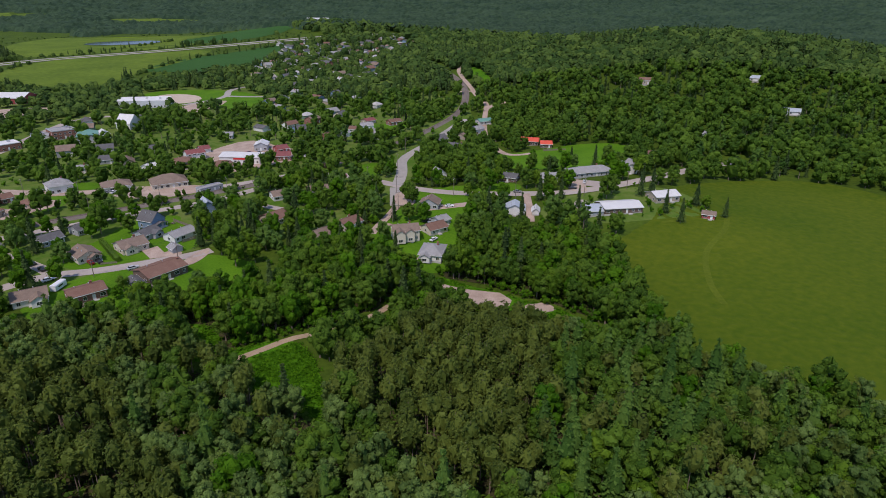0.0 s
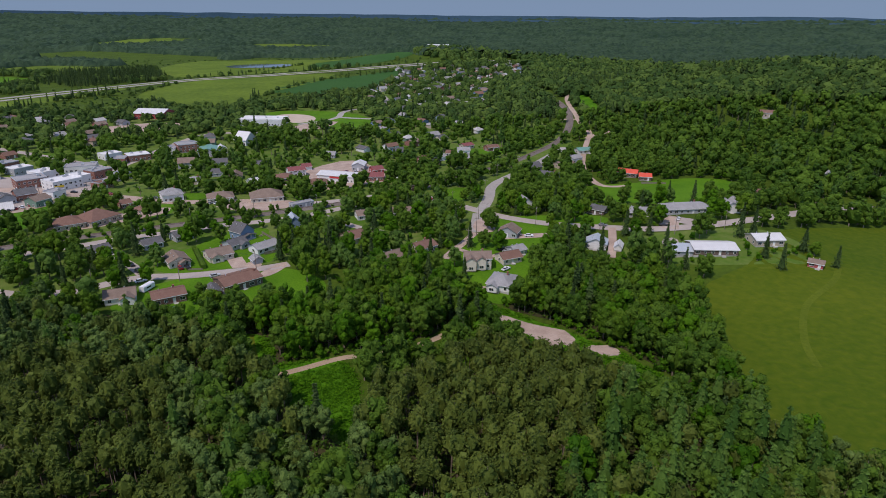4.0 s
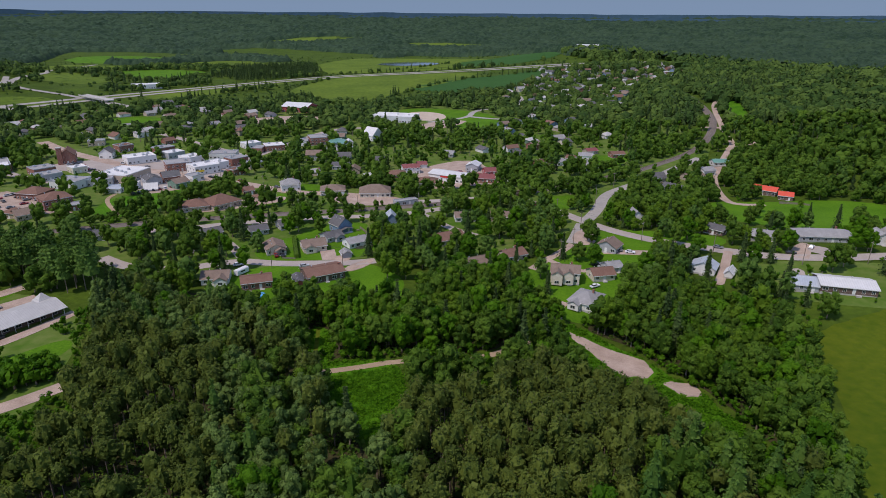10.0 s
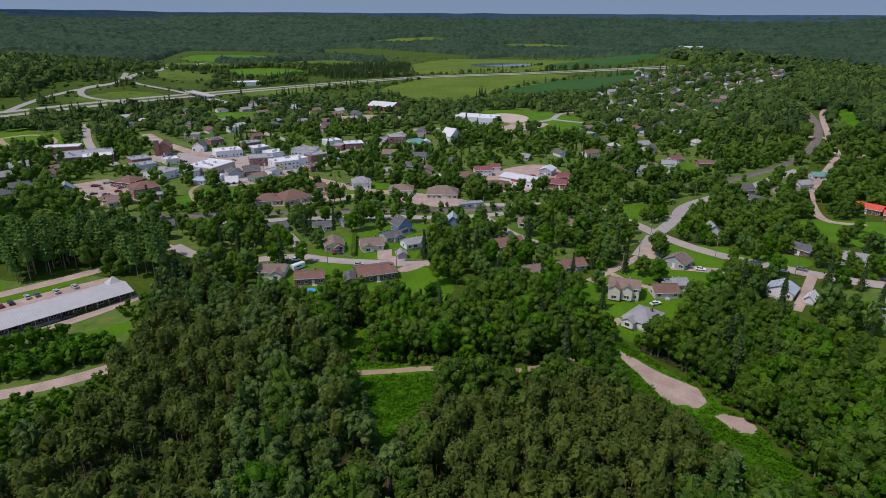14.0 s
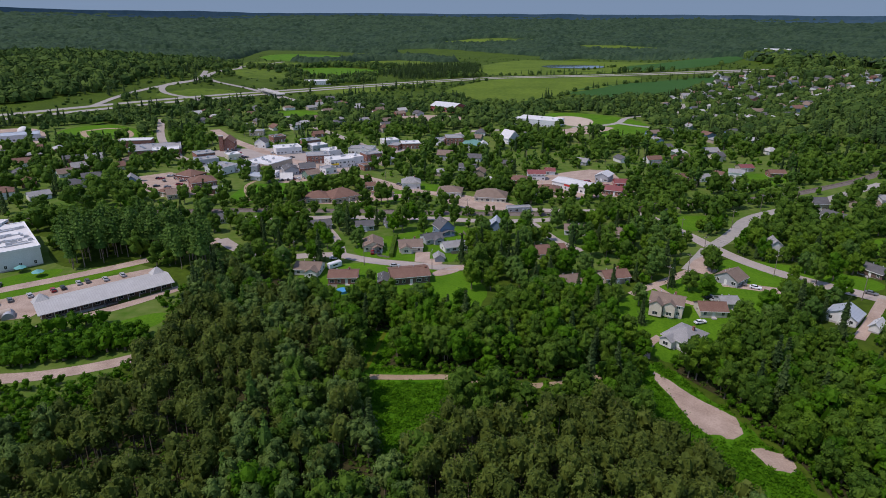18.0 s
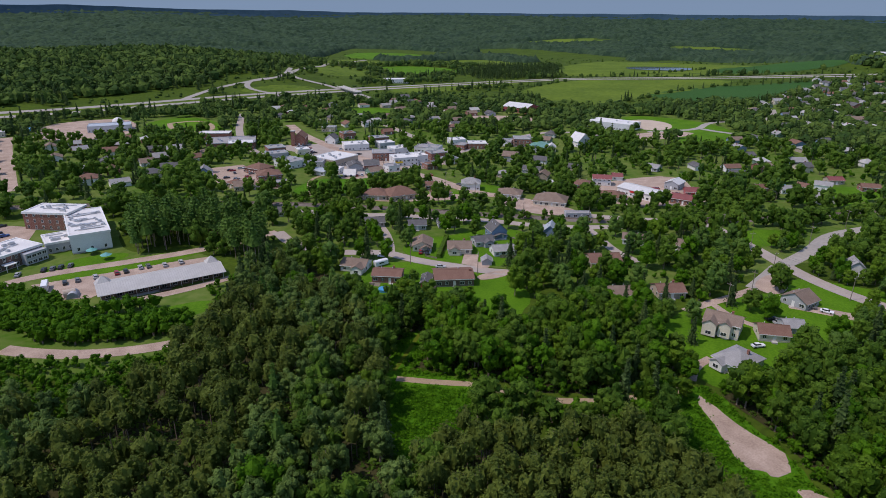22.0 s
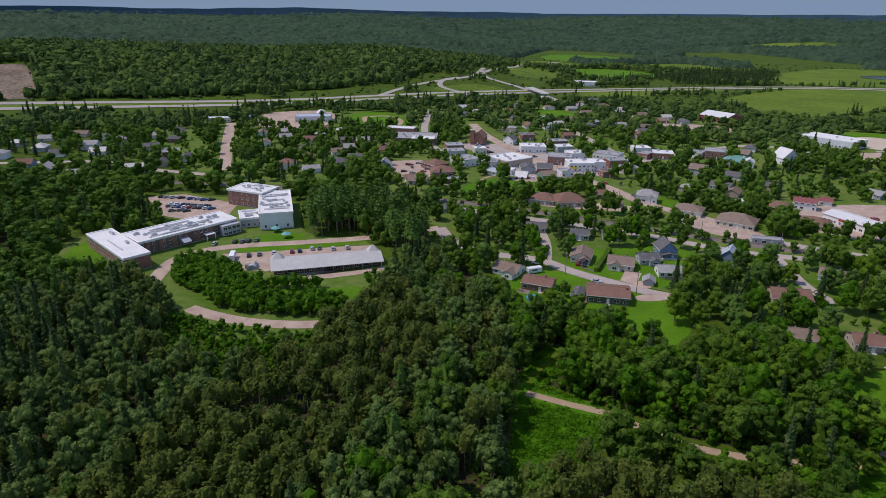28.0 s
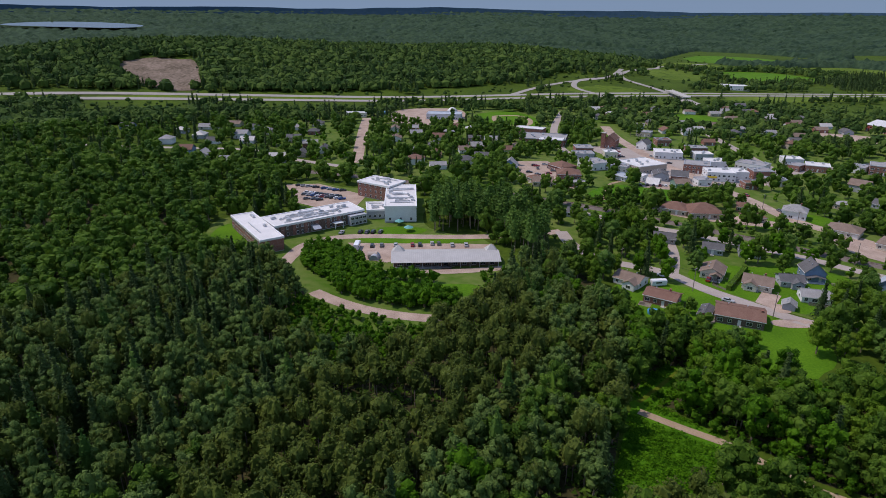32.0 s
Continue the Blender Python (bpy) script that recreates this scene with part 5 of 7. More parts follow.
# the hospital: two long brick wings and a tall rear block under white roofs
def wing(name, x, y, ang, w, d, h, wall, label, units, storeys=2, every=2.6, panels=False, skip=()):
    ob = tagged(new(name), label, "hospital wing")
    base = gz(x, y)
    ob.matrix_basis = pose(x, y, base, 0, 0, ang)
    hw, hd = w / 2, d / 2
    SPOTS.append((x, y, 5))
    OPEN.append([tuple((ob.matrix_basis @ Vector((sx * (hw + 3), sy * (hd + 3), 0))).xy) for sx, sy in ((-1, -1), (1, -1), (1, 1), (-1, 1))])
    part("foundation", box(-hw + 0.1, hw - 0.1, -hd + 0.1, hd - 0.1, -3, 0.3), M["concrete"], ob)
    part("wall", box(-hw, hw, -hd, hd, 0.3, h), WALLS[wall], ob)
    r = part("roof", box(-hw + 0.3, hw - 0.3, -hd + 0.3, hd - 0.3, h, h + 0.06), M["membrane"], ob, "white membrane roof")
    for q in ((-hw - 0.35, hw + 0.35, -hd - 0.35, -hd + 0.3), (-hw - 0.35, hw + 0.35, hd - 0.3, hd + 0.35), (-hw - 0.35, -hw + 0.3, -hd + 0.3, hd - 0.3), (hw - 0.3, hw + 0.35, -hd + 0.3, hd - 0.3)):
        part("fascia", box(*q, h - 0.7, h + 0.35), M["frame"], r, "white roof fascia")
    rng = random.Random(int(w * 10))
    for i in range(units):
        ux, uy = rng.uniform(-hw * 0.85, hw * 0.85), rng.uniform(-hd * 0.6, hd * 0.6)
        s = rng.uniform(0.5, 1.4)
        bm = box(ux - s, ux + s, uy - 0.6, uy + 0.6, h + 0.04, h + 0.5 + s * 0.5)
        add_box(bm, ux - s * 0.6, ux + s * 0.6, uy - 0.4, uy + 0.4, h + 0.5 + s * 0.5, h + 0.7 + s * 0.5)
        part("roof_unit", bm, M["metal"], r, "grey rooftop ventilation unit")
    for i in range(units // 2):
        uy, u0, u1 = rng.uniform(-hd * 0.7, hd * 0.7), rng.uniform(-hw * 0.9, 0), rng.uniform(0, hw * 0.9)
        bm = box(u0, u1, uy - 0.2, uy + 0.2, h + 0.25, h + 0.6)
        for k in range(int(u1 - u0) // 3 + 1):
            add_box(bm, u0 + k * 3, u0 + k * 3 + 0.15, uy - 0.25, uy + 0.25, h + 0.05, h + 0.25)
        part("duct", bm, M["metal"], r, "grey rooftop duct on stands")
    for which, length in (("front", w), ("left", d), ("right", d)):
        if which in skip:
            continue
        n = int(length / every)
        for i in range(n):
            u = (i + 0.5) / n * length - length / 2
            for lev in range(storeys):
                if panels and i % 6 == 3:
                    continue
                add_window(ob, (1.0, 1.5), side(hw, hd, which, u, 0.9 + lev * 3.1))
    return ob


wing("hospital_wing", -218.5, 174.5, -14, 45, 11, 6.8, "brick", "long two-storey red brick hospital wing with a white flat roof", 3, skip=("right",))
mw = wing("hospital_wing", -215.5, 207, 78, 50, 18, 6.6, "darkbrick", "two-storey brick hospital wing with windows and rooftop ducts", 16, panels=True, skip=("left",))
for i in range(7):
    x = -21 + i * 6.2
    part("brick_panel", box(x - 0.9, x + 0.9, -9.07, -8.98, 0.35, 5.85), WALLS["brick"], mw, "red brick wall panel")
part("entrance_block", box(15, 24.9, -12.4, -9.05, 0.2, 5.4), WALLS["grey"], mw, "grey two-storey entrance block")
for lev in (0.7, 3.3):
    for i in range(4):
        add_window(mw, (1.8, 1.2), pose(16.4 + i * 2.35, -12.4, lev))
bm = box(6, 11, -12.5, -9.1, 2.9, 3.2)
for px_ in (6.3, 10.7):
    add_box(bm, px_ - 0.12, px_ + 0.12, -12.3, -12.06, 0, 2.9)
part("entrance_canopy", bm, M["frame"], mw, "white entrance canopy on posts")
bm = prism([(-13.5, 2.6), (-11, 3.8), (-9.02, 3.8), (-9.02, 2.6)], -6, -2)
part("entrance_porch", bm, M["metal"], mw, "small gabled entrance porch")
wing("hospital_link", -205, 242, 50, 11, 15, 5.0, "grey", "low grey link building with white roof plant", 4, 1)
wing("hospital_block", -201, 257, 45, 17, 44, 8.6, "white", "tall pale hospital block with a white roof full of ducts", 24, 1, 5.0, skip=("left",))
wing("hospital_block", -229, 268, 8, 24, 16, 9.2, "brick", "tall red brick hospital block with a white roof", 7, 3, 4.0)
for x, y in ((-183, 238), (-172, 234)):
    ob = tagged(new("parasol"), "teal canvas garden canopy on a post", "parasol")
    ob.matrix_basis = pose(x, y, gz(x, y))
    part("post", tube(bmesh.new(), 0, 0, 0, 2.4, 0.06, 0.06), M["pole"], ob)
    part("canopy", tube(bmesh.new(), 0, 0, 2.2, 3.3, 2.6, 0.15, 8), M["teal"], ob)

# the motel: long pale roof with a pyramid at either end over a row of rooms
motel = tagged(new("motel"), "long low motel with a pale metal roof and end turrets", "motel")
motel.matrix_basis = pose(-128.5, 213.5, gz(-130, 212), 0, 0, 45)
SPOTS.extend([(-143, 199, 9), (-130, 212, 9), (-117, 225, 9)])
part("foundation", box(-23, 23, -5.5, 5.5, -2, 0.2), M["concrete"], motel)
part("wall", box(-23, 23, -5, 5.5, 0.2, 3.2), WALLS["darkbrick"], motel)
mr = part("roof", gable_mesh(47, 15, 1.7, 0.6), ROOFS["weathered"], motel, "pale standing-seam metal roof")
mr.matrix_basis = pose(0, 0, 3.5)
for x in (-21, 21):
    bm = hip_mesh(5, 5, 2.8, 0.2)
    bmesh.ops.transform(bm, matrix=pose(x, 4, 4.4), verts=bm.verts[:])
    part("turret", bm, ROOFS["weathered"], motel, "pale pyramid turret roof")
for i in range(12):
    x = -23 + i * 46 / 11
    part("post", box(x - 0.08, x + 0.08, -7.1, -6.94, -0.6, 3.3), M["frame"], motel)
for i in range(11):
    x = -20.5 + i * 4.1
    add_window(motel, (1.8, 1.2), pose(x, -5, 0.9))
part("walkway", box(-23, 23, -7.3, -5.5, -0.5, 0.15), M["concrete"], motel)
for x, y in ((-162, 191), (-157.5, 196)):
    ob = tagged(new("cabin"), "small round-topped brown timber cabin", "cabin")
    ob.matrix_basis = pose(x, y, gz(x, y), 0, 0, 45)
    sec = [(1.7 * math.cos(a), 1.6 + 1.4 * math.sin(a)) for a in np.linspace(0, math.pi, 9)] + [(-1.7, 0), (1.7, 0)]
    part("shell", prism(sec, -2.2, 2.2), WALLS["tan"], ob)
    shared("door", DOOR, ob, pose(0, -1.7, 0.05))

# ---------------------------------------------------------------- vehicles
PAINT = {}
for nm, c in (("white", 0.7), ("silver", 0.38), ("black", 0.025), ("grey", 0.12)):
    PAINT[nm] = material("car_paint_" + nm, (c * 0.95,) * 3, (c,) * 3, 0.5, 0.3, 5, 0, space="object")
PAINT["red"] = material("car_paint_red", (0.22, 0.015, 0.02), (0.28, 0.02, 0.025), 0.5, 0.3, 5, 0, space="object")
PAINT["blue"] = material("car_paint_blue", (0.02, 0.06, 0.2), (0.03, 0.08, 0.25), 0.5, 0.3, 5, 0, space="object")


def make_car(colour):
    ob = tagged(new("car"), f"{colour} passenger car parked on the pavement", "car", "parked cars")
    bm = prism([(-0.88, 0.3), (0.88, 0.3), (0.9, 0.75), (0.78, 0.95), (-0.78, 0.95), (-0.9, 0.75)], -2.25, 2.25)
    body = part("body", bm, PAINT[colour], ob)
    bm = bmesh.new()
    lo = [bm.verts.new(c) for c in ((-1.7, -0.74, 0.93), (1.0, -0.74, 0.93), (1.0, 0.74, 0.93), (-1.7, 0.74, 0.93))]
    hi = [bm.verts.new(c) for c in ((-1.3, -0.6, 1.42), (0.35, -0.6, 1.42), (0.35, 0.6, 1.42), (-1.3, 0.6, 1.42))]
    for i in range(4):
        bm.faces.new((lo[i], lo[(i + 1) % 4], hi[(i + 1) % 4], hi[i]))
    bm.faces.new(hi)
    part("cabin_glass", bm, M["glass"], ob)
    part("roof", box(-1.32, 0.37, -0.61, 0.61, 1.41, 1.47), PAINT[colour], ob)
    for x in (-1.4, 1.4):
        for y in (-0.82, 0.82):
            bm = tube(bmesh.new(), 0, 0, -0.1, 0.1, 0.33, 0.33, 10)
            bmesh.ops.transform(bm, matrix=pose(x, y, 0.33, 90), verts=bm.verts[:])
            part("wheel", bm, M["rubber"], ob)
    return ob


CARS = {c: make_car(c) for c in PAINT}
used = set()


def car(x, y, ang, colour):
    m = pose(x, y, gz(x, y) + 0.14, 0, 0, ang)
    if colour not in used:
        used.add(colour)
        CARS[colour].matrix_basis = m
        return
    copy_thing(CARS[colour], m)


rng = random.Random(3)
COL = ["black", "grey", "white", "silver", "black", "red", "grey", "blue", "black", "silver"]
for x, y in ((-283, 246), (-280, 247.5), (-276.5, 249), (-272, 251), (-266, 253), (-262, 254.5), (-258, 255.5), (-254, 258), (-266, 240), (-263, 241.5), (-259.5, 243), (-256.5, 244), (-253, 245.5), (-250, 247), (-247, 248.5), (-249, 236), (-252.5, 235), (-256, 232)):
    car(x, y, 62 + rng.uniform(-3, 3), rng.choice(COL))
for i in range(9):
    car(-264 + i * 2.9, 236.5 + i * 1.25, 62, rng.choice(COL))
for x, y in ((-195.5, 209), (-189, 216), (-186.4, 218.2), (-184.3, 220.4), (-181.5, 223)):
    car(x, y, 120, rng.choice(COL))
for x, y in ((-169, 206), (-166, 209.5), (-161, 214), (-155, 219.5), (-152.5, 222), (-149, 227), (-146.5, 229), (-140, 231.5), (-135, 236)):
    car(x, y, 135, rng.choice(COL))
car(-123, 208, 45, "black")
car(-134, 197, 45, "grey")
for x, y, a, c in ((131.5, 245, -25, "white"), (127, 248.5, -25, "grey"), (72, 257, 60, "blue"), (-33, 271.5, 100, "red"), (-30, 271, 100, "black"), (-50, 275, 105, "black"), (-52.5, 284, 105, "black"),
                   (-49, 262.5, 12, "white"), (110, 236, 30, "black"), (112, 234, 30, "silver"), (209, 222, 40, "white"), (101, 216, 20, "white"), (-10, 376, 40, "silver"), (-7, 374, 40, "white"), (114, 331, -60, "red"),
                   (172, 237, -45, "grey"), (-20, 256, 10, "silver"), (196, 219, -30, "black"), (116, 390, 40, "white"), (110, 385, 40, "black")):
    car(x, y, a, c)
for i in range(14):
    car(-206 + i * 2.0 + rng.uniform(-0.3, 0.3), 388 + rng.uniform(-12, 22), rng.choice((40, 130)), rng.choice(COL))
for i in range(12):
    car(-200 + i * 2.2, 500 - i * 2.2 + rng.uniform(-2, 6), 45, rng.choice(COL))
for i in range(10):
    car(-128 + i * 3.2, 400 + i * 2.9 + rng.uniform(-1, 1), 120, rng.choice(COL))
for x, y in ((-122, 470), (-100, 448), (-88, 446), (-66, 430), (-40, 404), (-140, 486), (-160, 498), (88, 424), (94, 420), (84, 418), (100, 412)):
    car(x, y, rng.choice((-40, 140, 50)), rng.choice(COL))
bus = tagged(new("camper_bus"), "white camper bus parked beside the motel", "bus")
bus.matrix_basis = pose(-172.5, 199.5, gz(-172.5, 199.5) + 0.14, 0, 0, 130)
part("body", prism([(-1.2, 0.5), (1.2, 0.5), (1.25, 2.7), (1.0, 3.0), (-1.0, 3.0), (-1.25, 2.7)], -3.6, 3.6), PAINT["white"], bus)
part("windscreen", box(3.6, 3.63, -1.05, 1.05, 1.5, 2.5), M["glass"], bus)
for s in (-1, 1):
    part("side_window", box(-3, 2.8, s * 1.235 - 0.02, s * 1.235 + 0.02, 1.6, 2.4), M["glass"], bus)
for x in (-2.3, 2.3):
    for y in (-1.05, 1.05):
        bm = tube(bmesh.new(), 0, 0, -0.15, 0.15, 0.48, 0.48, 12)
        bmesh.ops.transform(bm, matrix=pose(x, y, 0.48, 90), verts=bm.verts[:])
        part("wheel", bm, M["rubber"], bus)
pool = tagged(new("garden_pool"), "round blue above-ground garden pool", "pool")
pool.matrix_basis = pose(-37, 227, gz(-37, 227))
bm = tube(bmesh.new(), 0, 0, -0.2, 1.15, 2.3, 2.3, 24)
part("wall", bm, M["poolblue"], pool)
part("water", tube(bmesh.new(), 0, 0, 1.15, 1.16, 2.1, 2.1, 24), M["poolblue"], pool)
pool2 = tagged(new("garden_pool"), "bright blue garden pool behind the houses", "pool")
pool2.matrix_basis = pose(170, 448, gz(170, 448))
part("wall", tube(bmesh.new(), 0, 0, -0.2, 1.2, 3, 3, 24), M["poolblue"], pool2)

camper = tagged(new("camper_trailer"), "white camper trailer parked beside the brick bungalow", "trailer")
camper.matrix_basis = pose(-46.5, 252.5, gz(-46.5, 252.5) + 0.05, 0, 0, 50)
part("body", prism([(-1.15, 0.45), (1.15, 0.45), (1.2, 2.4), (0.9, 2.75), (-0.9, 2.75), (-1.2, 2.4)], -3.2, 3.2), PAINT["white"], camper)
for s_ in (-1, 1):
    part("side_window", box(-1.5, 1.0, s_ * 1.19 - 0.03, s_ * 1.19 + 0.03, 1.4, 2.0), M["glass"], camper)
    bm = tube(bmesh.new(), 0, 0, -0.12, 0.12, 0.36, 0.36, 10)
    bmesh.ops.transform(bm, matrix=pose(0, s_ * 1.0, 0.36, 90), verts=bm.verts[:])
    part("wheel", bm, M["rubber"], camper)
part("drawbar", box(3.2, 4.3, -0.08, 0.08, 0.4, 0.55), M["metal"], camper)


for hx_, hy_, hm_ in ((-162, 191, "tan"), (-156, 196, "grey")):
    hoop = tagged(new("hoop_shelter"), "small rounded storage shelter beside the motel car park", "shelter", "shelters by the motel")
    hoop.matrix_basis = pose(hx_, hy_, gz(hx_, hy_), 0, 0, -55)
    arc = [(2.1 * math.cos(a_ * math.pi / 10), 0.3 + 2.3 * math.sin(a_ * math.pi / 10)) for a_ in range(11)]
    part("cover", prism([(2.1, 0.0)] + arc + [(-2.1, 0.0)], -2.6, 2.6), WALLS[hm_], hoop)
    # flat dark sheet on the closed end, in place of a shaded opening
    part("door", box(-2.66, -2.62, -0.9, 0.9, 0.05, 1.9), M["glass"], hoop, "dark panel standing for the shade in an open doorway")


def fence(points, label, tall=1.5):
    ob = tagged(new("fence"), label, "fence")
    x0, y0 = points[0]
    ob.matrix_basis = pose(x0, y0, gz(x0, y0))
    for (ax, ay), (bx, by) in zip(points[:-1], points[1:]):
        n = max(1, round(math.hypot(bx - ax, by - ay) / 2.4))
        ang = math.degrees(math.atan2(by - ay, bx - ax))
        ll = math.hypot(bx - ax, by - ay) / n
        for i in range(n):
            px, py = ax + (bx - ax) * i / n - x0, ay + (by - ay) * i / n - y0
            q = part("post", box(-0.06, 0.06, -0.06, 0.06, -0.4, tall + 0.1), M["pole"], ob)
            q.matrix_basis = pose(px, py, 0, 0, 0, ang)
            bm = bmesh.new()
            for k in range(3):
                z = 0.15 + k * (tall - 0.1) / 3
                add_box(bm, 0.06, ll - 0.06, -0.02, 0.02, z, z + (tall - 0.35) / 3)
            q = part("board", bm, M["pole"], ob)
            q.matrix_basis = pose(px, py, 0, 0, 0, ang)


fence([(-2, 285), (12, 293), (8, 306)], "weathered board fence round a back garden")
fence([(4, 274), (12, 276), (14, 288)], "weathered board fence behind the white bungalow")
fence([(256, 302), (264, 298), (270, 294)], "brown board fence below the red-roofed barns")
fence([(-30, 268), (-24, 266)], "low weathered fence beside the hedge", 1.0)
for x, y, a, lab in ((-44, 232, 10, "weathered timber table with benches on the deck"), (-22, 244, 20, "weathered garden table behind the bungalow"), (7, 302, 30, "weathered garden table on the fenced lawn"), (-168, 186, 40, "weathered picnic table beside the cabins")):
    ob = tagged(new("picnic_table"), lab, "table")
    ob.matrix_basis = pose(x, y, gz(x, y) + 0.06, 0, 0, a)
    part("tabletop", box(-0.9, 0.9, -0.38, 0.38, 0.7, 0.76), M["pole"], ob)
    for k in (-1, 1):
        part("bench", box(-0.9, 0.9, k * 0.75 - 0.14, k * 0.75 + 0.14, 0.41, 0.46), M["pole"], ob)
        part("leg_frame", box(k * 0.6 - 0.05, k * 0.6 + 0.05, -0.8, 0.8, -0.1, 0.41), M["pole"], ob)
deck = tagged(new("deck"), "weathered timber deck behind the red brick bungalow", "deck")
deck.matrix_basis = pose(-41, 232.5, gz(-41, 232.5), 0, 0, 7)
for i in range(16):
    part("plank", box(-4 + i * 0.5, -4 + i * 0.5 + 0.46, -2, 2.2, 0.0, 0.06), M["pole"], deck)
for x, y, c in ((-3.8, -1.9, 0), (3.8, -1.9, 0), (-3.8, 2, 0), (3.8, 2, 0)):
    part("post", box(x - 0.07, x + 0.07, y - 0.07, y + 0.07, -0.6, 0.0), M["pole"], deck)

# ---------------------------------------------------------------- utility poles and wires
bm = tube(bmesh.new(), 0, 0, -1, 10.5, 0.17, 0.11, 8)
pole = tagged(new("utility_pole"), "weathered wooden utility pole with a crossarm", "utility pole", "poles along the roads")
part("post", bm, M["pole"], pole)
part("crossarm", box(-1.2, 1.2, -0.06, 0.06, 9.4, 9.55), M["pole"], pole)
for x in (-1.1, -0.4, 0.4, 1.1):
    part("insulator", tube(bmesh.new(), x, 0, 9.55, 9.75, 0.06, 0.04, 6), M["frame"], pole)
first = True
POLE_LINES = (((112, 338), (119, 309), (122, 282), (144, 258), (166, 232), (192, 207), (218, 200)), ((-34, 257), (-3, 253), (-66, 258)), ((150, 326), (178, 360), (206, 378)), ((44, 334), (9, 334), (-24, 334), (-58, 333)), ((-24, 372), (-48, 398), (-78, 424), (-108, 452)), ((96, 244), (108, 258)))
for ln_ in POLE_LINES:
    for i, (x, y) in enumerate(ln_):
        a, b = ln_[max(i - 1, 0)], ln_[min(i + 1, len(ln_) - 1)]
        m = pose(x, y, gz(x, y), 0, 0, math.degrees(math.atan2(b[1] - a[1], b[0] - a[0])) + 90)
        if first:
            pole.matrix_basis, first = m, False
        else:
            copy_thing(pole, m)
    for a, b in zip(ln_[:-1], ln_[1:]):
        cu = bpy.data.curves.new("power_line", "CURVE")
        cu.dimensions, cu.bevel_depth = "3D", 0.018
        for off in (-1.1, 1.1):
            d = Vector((b[0] - a[0], b[1] - a[1], 0)).normalized()
            nx, ny = -d.y * off, d.x * off
            sp = cu.splines.new("POLY")
            sp.points.add(8)
            for k in range(9):
                f = k / 8
                x, y = a[0] + (b[0] - a[0]) * f, a[1] + (b[1] - a[1]) * f
                z = (gz(*a) + 9.75) * (1 - f) + (gz(*b) + 9.75) * f - 4 * 0.6 * f * (1 - f)
                sp.points[k].co = (x + nx, y + ny, z, 1)
        w = new("power_line", cu)
        cu.materials.append(M["rubber"])
        tagged(w, "thin sagging overhead power line", "power line", kind="structure")


# ---------------------------------------------------------------- trees
ICO_V = np.array([(0, 0, 1)] + [(0.894 * math.cos(i * math.tau / 5), 0.894 * math.sin(i * math.tau / 5), 0.447) for i in range(5)]
                 + [(0.894 * math.cos((i + 0.5) * math.tau / 5), 0.894 * math.sin((i + 0.5) * math.tau / 5), -0.447) for i in range(5)] + [(0, 0, -1)])
ICO_F = np.array([(0, 1 + i, 1 + (i + 1) % 5) for i in range(5)] + [(1 + i, 6 + i, 1 + (i + 1) % 5) for i in range(5)]
                 + [(1 + (i + 1) % 5, 6 + i, 6 + (i + 1) % 5) for i in range(5)] + [(11, 6 + (i + 1) % 5, 6 + i) for i in range(5)])


def finer(v, f):
    """Each triangle of a ball cut into four."""
    out, seen, g = [tuple(c) for c in v], {}, []

    def middle(a, b):
        k = (min(a, b), max(a, b))
        if k not in seen:
            m = (np.array(out[a]) + np.array(out[b])) / 2
            out.append(tuple(m / np.linalg.norm(m)))
            seen[k] = len(out) - 1
        return seen[k]

    for a, b, c in f:
        p, q, r = middle(a, b), middle(b, c), middle(c, a)
        g += [(a, p, r), (p, b, q), (r, q, c), (p, q, r)]
    return np.array(out), np.array(g)


SMALL = (ICO_V / np.linalg.norm(ICO_V, axis=1)[:, None], ICO_F)
BALL_V, BALL_F = finer(*SMALL)


